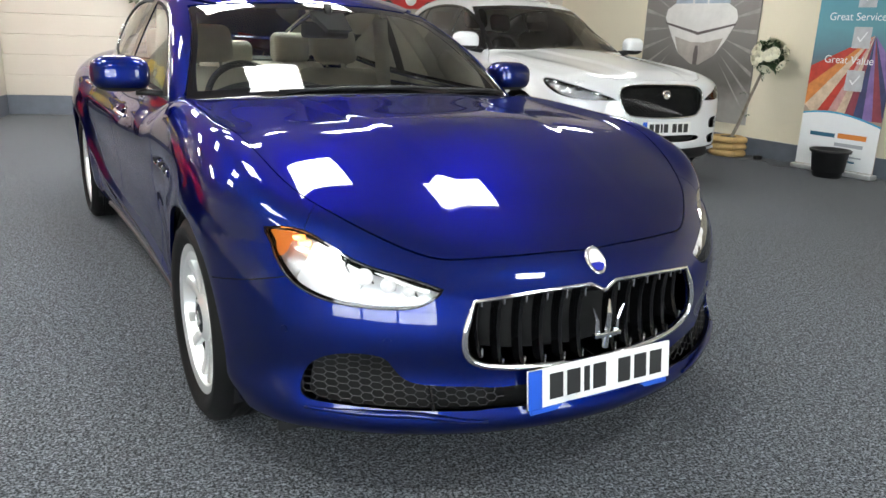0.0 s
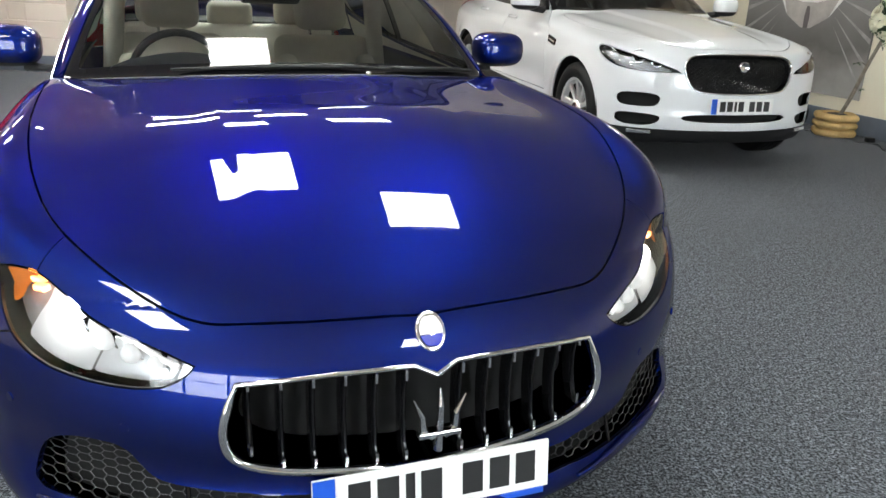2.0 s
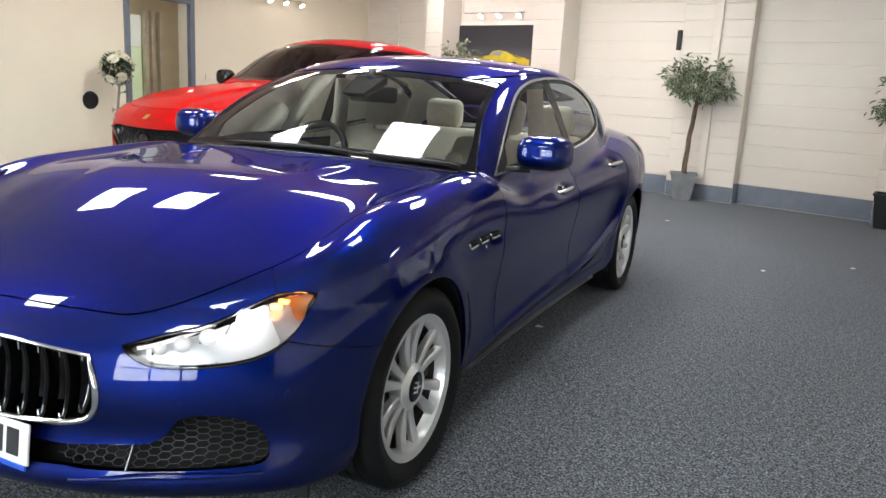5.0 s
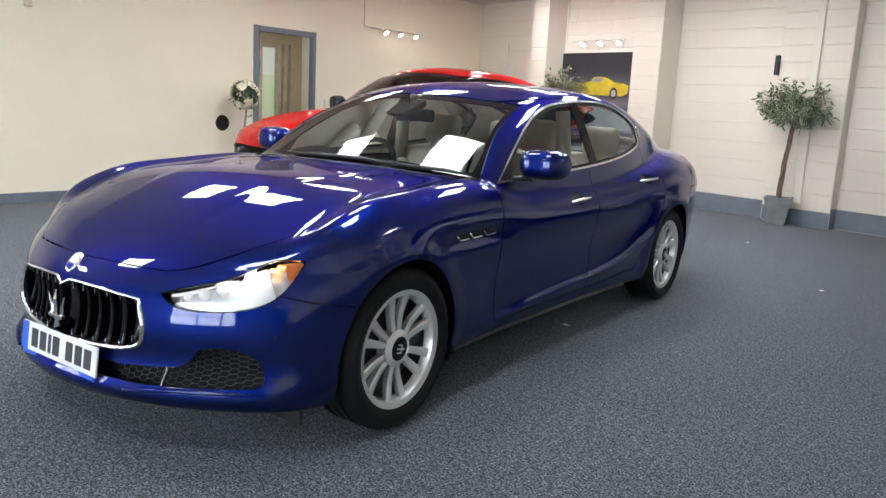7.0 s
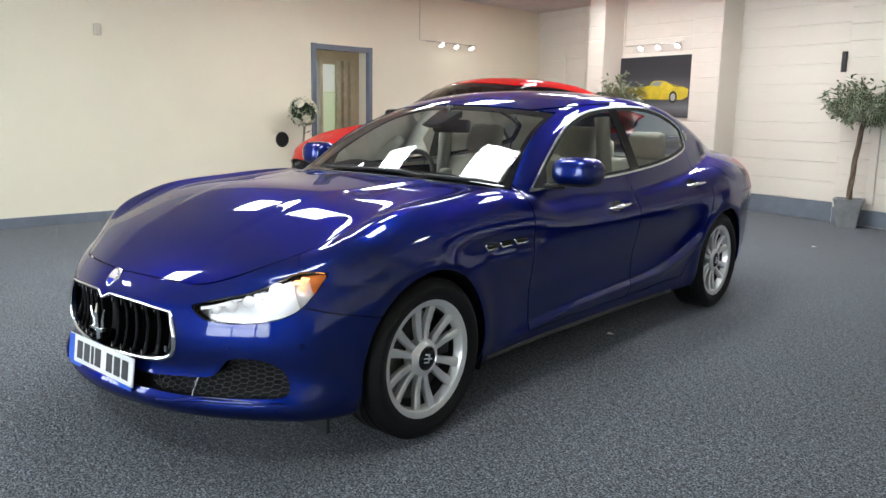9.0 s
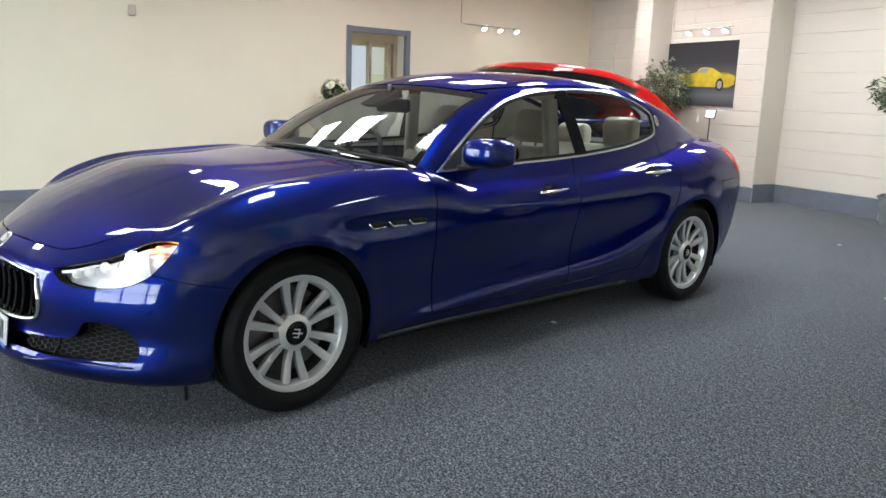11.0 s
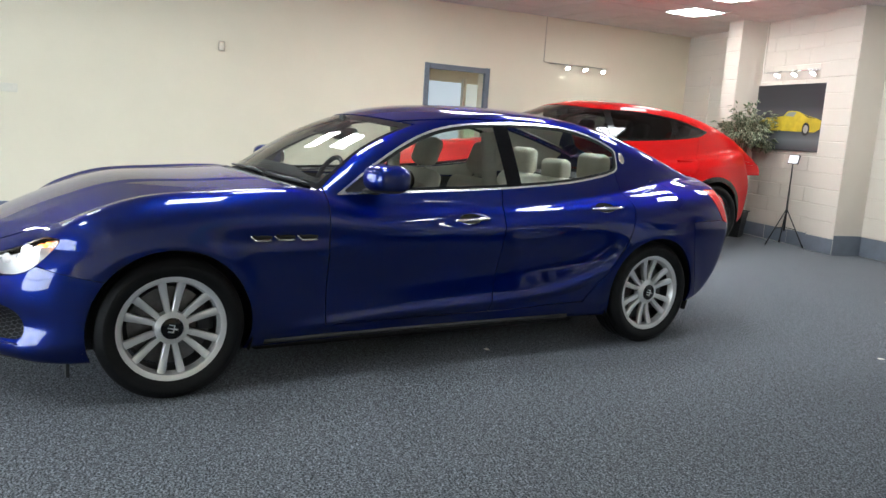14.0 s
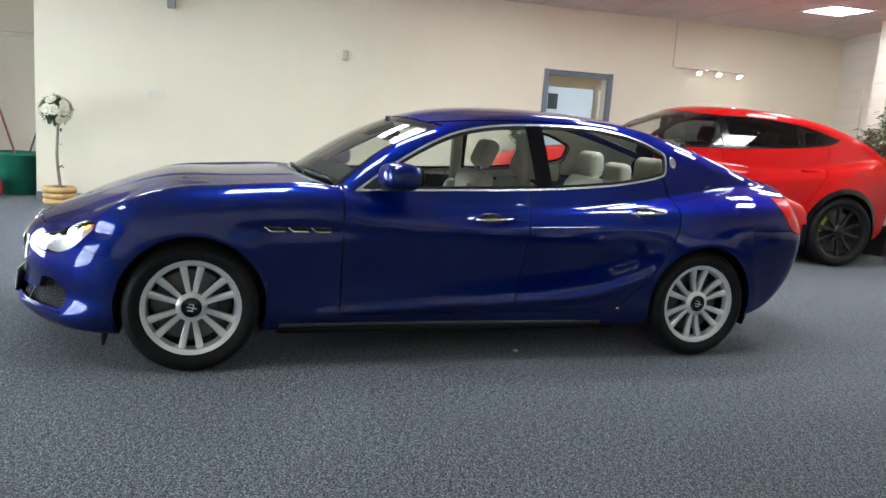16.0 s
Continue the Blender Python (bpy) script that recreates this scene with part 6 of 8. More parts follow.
W_KIT = wheel_kit(0.368, 0.235, 0.245, 10, ALLOY, "few", STEEL)
W = dict(
    wb=2.874, wr=0.368, arch=0.415, track=0.822, clad=0.0, clad_mat=BLACK_PLASTIC, sill=0.40, door_z=0.43, spokes=10, kit=W_KIT,
    nose=-0.865, n2=0.30, n4=0.16, tail=3.86, crown=0.085, ridge=0.018, ridge_x=0.62, bulge=0.012, flare=0.022, tuck=0.022,
    top=spline([(-0.95, 0.80), (-0.80, 0.905), (-0.55, 0.985), (-0.2, 1.035), (0.2, 1.075), (0.6, 1.11), (1.0, 1.12), (2.0, 1.10), (3.0, 1.13), (3.6, 1.14), (4.0, 1.12)]),
    width=spline([(-0.8, 0.83), (-0.5, 0.905), (-0.2, 0.935), (0.1, 0.942), (0.6, 0.93), (1.3, 0.928), (2.0, 0.935), (2.6, 0.955), (2.95, 0.955), (3.4, 0.915), (3.9, 0.82)]),
    sect=spline([(0.15, -0.08), (0.3, -0.03), (0.5, -0.012), (0.7, 0.0), (0.85, -0.002), (0.98, -0.028), (1.08, -0.075), (1.2, -0.16), (1.4, -0.32)]),
    nose_z=spline([(0.15, 0.16), (0.25, 0.05), (0.35, 0.0), (0.5, 0.0), (0.62, 0.0), (0.75, 0.012), (0.86, 0.045), (0.93, 0.10), (1.05, 0.35), (1.3, 0.9)]),
    tail_z=spline([(0.2, -0.2), (0.4, -0.04), (0.6, 0.0), (0.9, -0.04), (1.1, -0.10), (1.3, -0.2)]),
    roof=spline([(0.45, 0.98), (0.75, 1.13), (1.05, 1.30), (1.35, 1.47), (1.6, 1.575), (1.9, 1.63), (2.3, 1.65), (2.8, 1.63), (3.2, 1.575), (3.5, 1.48), (3.75, 1.30), (3.95, 1.08)]),
    green=spline([(0.4, 0.79), (0.9, 0.83), (1.6, 0.845), (2.4, 0.835), (3.0, 0.79), (3.5, 0.70), (4.0, 0.58)]),
    floor=spline([(-1.0, 0.27), (-0.6, 0.215), (0.5, 0.21), (2.5, 0.22), (3.3, 0.26), (3.9, 0.42)]),
    line=spline([(0.2, 0.93), (1.0, 0.92), (2.0, 0.95), (3.2, 1.0)]),
    dlo=rounded([(0.92, 1.085, 1), (1.15, 1.24), (1.45, 1.42), (1.75, 1.515), (2.3, 1.545), (2.85, 1.50), (3.18, 1.38), (3.32, 1.26), (3.2, 1.18), (2.6, 1.12), (1.8, 1.09)], times=2),
    pillars=(1.86, 2.78),
    screen=lambda x, y, z: np.where((y < 1.9) & (z > 1.0), np.minimum(np.minimum(0.79 - 0.36 * (z - 1.10) - x, 1.545 - 0.08 * x * x - z), (y - 0.66 - 0.36 * x * x) * 0.8), -1.0),
    hood=rounded(half([(0.0, -0.775), (0.35, -0.74), (0.50, -0.66), (0.62, -0.47), (0.74, -0.20), (0.80, 0.15), (0.81, 0.45), (0.78, 0.72), (0.5, 0.66), (0.0, 0.56)]), times=2),
    holes=(("grille_opening", rounded(half([(0.0, 0.885), (0.30, 0.88), (0.415, 0.86), (0.455, 0.80), (0.43, 0.70), (0.38, 0.635), (0.30, 0.615), (0.0, 0.605)]), times=2), 0.05),
           ("intake", rounded([(0.58, 0.595), (0.80, 0.60), (0.845, 0.58), (0.85, 0.545), (0.83, 0.50), (0.70, 0.497), (0.60, 0.505)], times=2), 0.05),
           ("intake", rounded([(0.56, 0.445), (0.83, 0.455), (0.85, 0.43), (0.85, 0.385), (0.80, 0.362), (0.68, 0.358), (0.60, 0.38)], times=2), 0.05),
           ("lower_intake", rounded(half([(0.0, 0.46), (0.34, 0.46), (0.46, 0.44), (0.40, 0.405), (0.0, 0.40)]), times=1), 0.05)),
    lamp=rounded([(-0.32, 0.752, 1), (-0.10, 0.806), (0.15, 0.856), (0.40, 0.895), (0.57, 0.910), (0.60, 0.885), (0.53, 0.832), (0.36, 0.775), (0.12, 0.750), (-0.12, 0.745)], times=2),
    lamp_mat=simple("smoked_reflector", (0.30, 0.30, 0.31), 0.25, 0.9, vary=0.1, scale=30), cups=((0.72, 0.845, 0.045), (0.61, 0.815, 0.038)),
    tail_lamp=rounded([(3.35, 1.08, 1), (3.9, 1.08), (3.9, 0.97), (3.5, 0.99)], times=1),
    door=(0.66, 1.80), door_r=spline([(0.4, 2.30), (0.6, 2.44), (0.8, 2.58), (1.0, 2.72), (1.2, 2.85), (1.6, 2.9)]),
    handles=((1.60, 0.99), (2.55, 1.02)), mirror=(1.02, 0.98, 1.165), lining=HEADLINER)
WHITE_AT = pose(2.62, 4.07, 0, 0, 0, 10.4)
white_car, white_f = suv("sport_utility_car", WHITE_AT, W, PAINT_WHITE, "white sport-utility car with black lower trim on the carpet", GLASS_DARK, LEATHER_BLACK)


def on_nose(f, x, z, lift=0.004):
    return float(surf_y(f, [abs(x)], [z], -1.5, 0.3)[0]) - lift


# the white car's grille, badge and plate
bm = hex_mesh(white_f, lambda x, z: float(loop_distance(W["holes"][0][1], np.array([abs(x)]), np.array([z]))[0]) - 0.01, -0.46, 0.46, 0.60, 0.89, 0.040, 0.0135, 0.022, 0.0022)
part("grille_mesh", bm, BLACK_GLOSS, white_car)
bm = bmesh.new()
ol = [p for p in W["holes"][0][1] if p[0] > 0.0]
ol = ol + [(-x, z) for x, z in ol[::-1]]
ys = surf_y(white_f, [abs(p[0]) for p in ol], [p[1] for p in ol])
tube(bm, [(p[0], y - 0.001, p[1]) for p, y in zip(ol + ol[:1], [*ys, ys[0]])], 0.007, 8, cap=False)
part("grille_surround", bm, CHROME, white_car, "chrome grille surround", smooth=True)
bm = bmesh.new()
lathe(bm, [(0.0, -0.012), (0.029, -0.012), (0.032, -0.018), (0.038, -0.014), (0.038, 0.02)], 32, "y")
bmesh.ops.remove_doubles(bm, verts=bm.verts[:], dist=1e-5)
bmesh.ops.recalc_face_normals(bm, faces=bm.faces[:])
part("grille_badge", bm, CHROME, white_car, "round silver badge", smooth=True, m=pose(0, on_nose(white_f, 0, 0.80) + 0.02, 0.80))
number_plate(white_car, pose(0, on_nose(white_f, 0, 0.52, 0.02), 0.525, -4, 0, 0))
for sd in (1, -1):
    x, y, z = surf_x(white_f, 0.52, 0.86), 0.52, 0.86
    o = part("side_vent", bevel_box(-0.01, 0.006, -0.085, 0.085, -0.028, 0.028, 0.012, 2), BLACK_GLOSS, white_car, m=pose(sd * x, y, z, 10, sd * -4, 0))
    part("vent_trim", bevel_box(0.006 if sd > 0 else -0.012, 0.010 if sd > 0 else -0.008, -0.07, 0.07, -0.006, 0.006, 0.002), CHROME, o)
    part("fog_strip", bevel_box(-0.09, 0.09, -0.01, 0.01, -0.014, 0.014, 0.006), CHROME, white_car, m=pose(sd * 0.70, on_nose(white_f, 0.70, 0.315, 0.004), 0.315, 0, 0, sd * 28))
    bm = bmesh.new()
    pts = [(sd * (surf_x(white_f, y, W["roof"](y) - 0.03, 0.2) - 0.10), y, W["roof"](y) - 0.01) for y in np.linspace(1.7, 3.1, 12)]
    tube(bm, [pts[0][:2] + (pts[0][2] - 0.02,)] + pts + [pts[-1][:2] + (pts[-1][2] - 0.02,)], 0.012, 8)
    part("roof_rail", bm, ALLOY, white_car, smooth=True)

YELLOW = simple("yellow_caliper", (0.62, 0.55, 0.02), 0.35, vary=0.05, coat=0.5)
BLACK_RIM = simple("black_alloy", (0.006, 0.006, 0.0065), 0.2, 0.0, vary=0.1)
R_KIT = wheel_kit(0.392, 0.30, 0.292, 10, BLACK_RIM, "few", YELLOW)
RED = dict(
    wb=3.003, wr=0.392, arch=0.435, track=0.835, clad=0.055, clad_mat=BLACK_GLOSS, sill=0.34, door_z=0.38, spokes=10, kit=R_KIT,
    nose=-0.99, n2=0.26, n4=0.20, tail=3.95, crown=0.10, ridge=0.022, ridge_x=0.50, bulge=0.022, flare=0.03, tuck=0.035,
    top=spline([(-1.05, 0.80), (-0.9, 0.895), (-0.6, 1.01), (-0.2, 1.095), (0.2, 1.145), (0.6, 1.175), (1.0, 1.18), (2.0, 1.13), (3.0, 1.20), (3.6, 1.25), (4.1, 1.21)]),
    width=spline([(-0.95, 0.86), (-0.6, 0.94), (-0.2, 0.97), (0.1, 0.975), (0.6, 0.955), (1.3, 0.94), (2.0, 0.945), (2.6, 0.975), (3.1, 0.975), (3.4, 0.915), (3.7, 0.80), (4.0, 0.62)]),
    sect=spline([(0.15, -0.09), (0.3, -0.04), (0.5, -0.02), (0.7, 0.0), (0.9, -0.006), (1.03, -0.03), (1.13, -0.07), (1.25, -0.15), (1.45, -0.31)]),
    nose_z=spline([(0.15, 0.10), (0.22, -0.01), (0.35, 0.0), (0.5, 0.0), (0.68, -0.005), (0.79, 0.02), (0.87, 0.07), (0.97, 0.22), (1.12, 0.5), (1.35, 1.0)]),
    tail_z=spline([(0.2, -0.25), (0.4, -0.08), (0.6, -0.03), (0.85, -0.05), (1.05, -0.13), (1.2, -0.15), (1.35, -0.26)]),
    roof=spline([(0.15, 0.98), (0.45, 1.16), (0.70, 1.32), (0.95, 1.48), (1.2, 1.605), (1.5, 1.685), (1.85, 1.708), (2.2, 1.70), (2.6, 1.665), (3.0, 1.595), (3.35, 1.50), (3.65, 1.375), (3.9, 1.22)]),
    green=spline([(0.4, 0.82), (0.9, 0.86), (1.6, 0.87), (2.4, 0.85), (3.0, 0.79), (3.5, 0.70), (4.1, 0.58)]),
    floor=spline([(-1.0, 0.22), (-0.6, 0.19), (0.5, 0.20), (2.5, 0.20), (3.3, 0.26), (3.9, 0.40)]),
    line=spline([(0.2, 0.92), (1.0, 0.90), (2.0, 0.96), (3.2, 1.06)]),
    dlo=rounded([(0.64, 1.215, 1), (0.9, 1.40), (1.12, 1.53), (1.45, 1.585), (1.9, 1.592), (2.3, 1.572), (2.7, 1.515), (3.08, 1.41, 1), (2.95, 1.345), (2.6, 1.30), (2.2, 1.268), (1.5, 1.23)], times=2),
    pillars=(1.60, 2.56),
    screen=lambda x, y, z: np.where((y < 1.7) & (z > 1.04), np.minimum(np.minimum(0.82 - 0.38 * (z - 1.14) - x, 1.625 - 0.08 * x * x - z), (y - 0.50 - 0.38 * x * x) * 0.8), -1.0),
    hood=rounded(half([(0.0, -0.86), (0.35, -0.82), (0.60, -0.70), (0.72, -0.45), (0.79, -0.10), (0.82, 0.3), (0.80, 0.60), (0.5, 0.52), (0.0, 0.42)]), times=2),
    holes=(("grille_opening", rounded(half([(0.0, 0.735), (0.45, 0.745), (0.62, 0.73), (0.72, 0.63), (0.60, 0.56), (0.40, 0.52), (0.0, 0.515)]), times=1), 0.06),
           ("lower_intake", rounded(half([(0.0, 0.395), (0.45, 0.395), (0.78, 0.40), (0.84, 0.34), (0.75, 0.27), (0.0, 0.255)]), times=1), 0.05)),
    lamp=rounded([(-0.28, 0.785, 1), (-0.05, 0.825), (0.15, 0.86), (0.30, 0.90), (0.26, 0.84), (0.1, 0.785), (-0.1, 0.76)], times=1),
    lamp_mat=simple("dark_reflector", (0.10, 0.10, 0.11), 0.3, 0.8, vary=0.1, scale=30), cups=((0.66, 0.805, 0.028), (0.56, 0.792, 0.024)),
    tail_lamp=rounded([(3.62, 1.07, 1), (4.1, 1.08), (4.1, 1.035), (3.75, 1.03)], times=1),
    door=(0.66, 1.56), door_r=spline([(0.4, 2.35), (0.6, 2.45), (0.8, 2.60), (1.0, 2.74), (1.2, 2.86), (1.6, 2.9)]),
    handles=((1.45, 1.0), (2.58, 1.05)), mirror=(1.00, 0.86, 1.21), mirror_mat=BLACK_GLOSS, lining=LEATHER_BLACK)
RED_AT = pose(-4.45, 3.09, 0, 0, 0, 8.3) @ Matrix.Diagonal((1.03, 1.03, 1.03, 1))
red_car, red_f = suv("sport_utility_car", RED_AT, RED, PAINT_RED, "bright red sport-utility coupe with black wheels by the doorway", GLASS_DARK, LEATHER_BLACK)
bm = hex_mesh(red_f, lambda x, z: float(loop_distance(RED["holes"][0][1], np.array([abs(x)]), np.array([z]))[0]) - 0.01, -0.72, 0.72, 0.52, 0.75, 0.06, 0.024, 0.03, 0.003)
part("grille_mesh", bm, BLACK_GLOSS, red_car)
bm = bmesh.new()
lathe(bm, [(0.0, -0.012), (0.04, -0.012), (0.055, -0.008), (0.06, 0.02)], 28, "y")
bmesh.ops.remove_doubles(bm, verts=bm.verts[:], dist=1e-5)
bmesh.ops.recalc_face_normals(bm, faces=bm.faces[:])
part("radar_disc", bm, BLACK_GLOSS, red_car, smooth=True, m=pose(0, on_nose(red_f, 0, 0.63) + 0.015, 0.63))
yb = on_nose(red_f, 0, 0.84)
part("nose_badge", bevel_box(-0.03, 0.03, -0.004, 0.004, -0.035, 0.035, 0.006), simple("gold_badge", (0.55, 0.40, 0.08), 0.3, 0.9, vary=0.1), red_car, m=pose(0, yb, 0.84, -55, 0, 0))
number_plate(red_car, pose(0, on_nose(red_f, 0, 0.44, 0.02), 0.44, -4, 0, 0))
for sd in (1, -1):
    bm = bmesh.new()
    tube(bm, [(sd * 0.30, on_nose(red_f, 0.30, 0.53), 0.53), (sd * 0.45, on_nose(red_f, 0.45, 0.63), 0.63), (sd * 0.66, on_nose(red_f, 0.66, 0.71), 0.71)], 0.012, 6)
    part("grille_blade", bm, BLACK_GLOSS, red_car, smooth=True)


# ---- plants ----
LEAF_GREEN = simple("leaf_green", (0.050, 0.088, 0.034), 0.5, vary=0.35, scale=9)
LEAF_PALE = simple("leaf_pale", (0.50, 0.51, 0.37), 0.6, vary=0.2, scale=12)
LEAF_DARK = simple("leaf_dark", (0.045, 0.085, 0.03), 0.5, vary=0.3, scale=12)
BARK = simple("bark", (0.145, 0.10, 0.068), 0.85, vary=0.35, scale=22, bump=0.6, bump_scale=70)
BARK_GREY = simple("bark_grey", (0.22, 0.19, 0.15), 0.85, vary=0.3, scale=22, bump=0.6, bump_scale=70)
PETAL = simple("white_petal", (0.78, 0.74, 0.58), 0.6, vary=0.08, scale=30)
SOIL = simple("soil", (0.06, 0.045, 0.03), 0.95, vary=0.3, scale=30, bump=0.8, bump_scale=60)
ZINC = simple("grey_zinc", (0.22, 0.225, 0.23), 0.5, 0.3, vary=0.2, scale=7)
LOG = simple("sawn_log", (0.56, 0.37, 0.15), 0.75, vary=0.18, scale=10, bump=0.3, bump_scale=40)


def leaf(bm, p, d, up, l, w, mi):
    """One pointed leaf, folded a little along its middle."""
    d = d.normalized()
    s = d.cross(up)
    if s.length < 1e-3:
        s = Vector((1, 0, 0))
    s.normalize()
    n = s.cross(d).normalized()
    pts = [p, p + d * l * 0.35 + s * w + n * w * 0.3, p + d * l * 0.35 - s * w + n * w * 0.3, p + d * l * 0.42, p + d * l * 0.75 + s * w * 0.7 + n * w * 0.1, p + d * l * 0.75 - s * w * 0.7 + n * w * 0.1, p + d * l - n * w * 0.5]
    v = [bm.verts.new(q) for q in pts]
    for f in ((0, 1, 3), (0, 3, 2), (1, 4, 6, 3), (3, 6, 5, 2)):
        bm.faces.new([v[i] for i in f]).material_index = mi


def ficus(name, m, height, crown_r, crown_z, pot_kind, label, seed, squash=0.78):
    rnd = random.Random(seed)
    t = thing(name, m, label, "plant", "potted ficus trees")
    if pot_kind == "zinc":
        a, b, h, mat = 0.108, 0.155, 0.33, ZINC
    else:
        a, b, h, mat = 0.13, 0.17, 0.36, BLACK_PLASTIC
    bm = bmesh.new()
    rings = []
    for s, z in ((a, 0), (b, h), (b + 0.012, h), (b + 0.012, h + 0.02), (b - 0.015, h + 0.02), (b - 0.02, h - 0.04)):
        rings.append([bm.verts.new((x * s, y * s, z)) for x, y in ((-1, -1), (1, -1), (1, 1), (-1, 1))])
    for p, q in zip(rings, rings[1:]):
        for k in range(4):
            bm.faces.new((p[k], p[(k + 1) % 4], q[(k + 1) % 4], q[k]))
    bm.faces.new(rings[0][::-1])
    part("pot", bm, mat, t)
    bm = bmesh.new()
    bmesh.ops.create_grid(bm, x_segments=8, y_segments=8, size=b - 0.021)
    for v in bm.verts:
        v.co.z = h - 0.035 + rnd.uniform(-0.008, 0.012)
    part("soil", bm, SOIL, t)
    # twisted stems
    c = Vector((0.06, 0.0, crown_z))
    tr = bmesh.new()
    for ph in (0.0, 2.1, 4.2):
        pts = [(0.018 * math.cos(ph + 6 * q) + 0.07 * q * q, 0.018 * math.sin(ph + 6 * q), h - 0.04 + (crown_z - 0.12 - h) * q) for q in [k / 14 for k in range(15)]]
        tube(tr, pts, [0.019 - 0.006 * k / 14 for k in range(15)], 7)
    tips = []
    for k in range(26):
        th, ph = rnd.uniform(0, 2 * math.pi), math.acos(rnd.uniform(-0.7, 1))
        d = Vector((math.sin(ph) * math.cos(th), math.sin(ph) * math.sin(th), math.cos(ph) * squash))
        e = c + d * crown_r * rnd.uniform(0.55, 0.95)
        s = Vector((0.06, 0, crown_z - 0.16))
        mid = s.lerp(e, 0.5) + Vector((rnd.uniform(-.04, .04), rnd.uniform(-.04, .04), 0.03))
        tube(tr, [s, mid, e], [0.008, 0.005, 0.002], 5)
        tips += [(s.lerp(mid, 0.7), d), (mid, d), (mid.lerp(e, 0.5), d), (e, d)]
    part("trunk", tr, BARK, t, smooth=True)
    bm = bmesh.new()
    n = 2100
    for k in range(n):
        p, d = rnd.choice(tips)
        q = p + Vector((rnd.gauss(0, 0.045), rnd.gauss(0, 0.045), rnd.gauss(0, 0.045)))
        lump = 1 + 0.18 * noise.noise(q * 6)
        if (q - c).length > crown_r * 1.05 * lump:
            continue
        dr = (d + Vector((rnd.gauss(0, 0.7), rnd.gauss(0, 0.7), rnd.gauss(-0.25, 0.6))))
        up, l, wd = Vector((rnd.gauss(0, .4), rnd.gauss(0, .4), 1)), rnd.uniform(0.06, 0.095), rnd.uniform(0.014, 0.021)
        # a cream leaf with a green middle on both faces
        leaf(bm, q, dr, up, l, wd, 1)
        dn = dr.normalized()
        nn = dn.cross(up).cross(dn)
        if nn.length > 1e-3:
            for o in (0.0016, -0.0016):
                leaf(bm, q + nn.normalized() * o + dn * l * 0.04, dr, up, l * 0.90, wd * 0.64, 0)
    o = part("crown", bm, LEAF_GREEN, t, "green and cream variegated leaves")
    o.data.materials.append(LEAF_PALE)
    return t


ficus("ficus_tree", pose(-1.66, 8.0, 0, 0, 0, 25), 1.8, 0.47, 1.45, "zinc", "variegated ficus tree in a square grey zinc pot", 11)
ficus("ficus_tree", pose(0.72, 8.05, 0, 0, 0, 8), 1.75, 0.45, 1.36, "black", "variegated ficus tree in a tapered black pot", 12)
ficus("ficus_tree", pose(-5.20, 7.55, 0, 0, 0, 40), 1.9, 0.45, 1.56, "black", "bushy variegated ficus tree beside the framed car picture", 13)


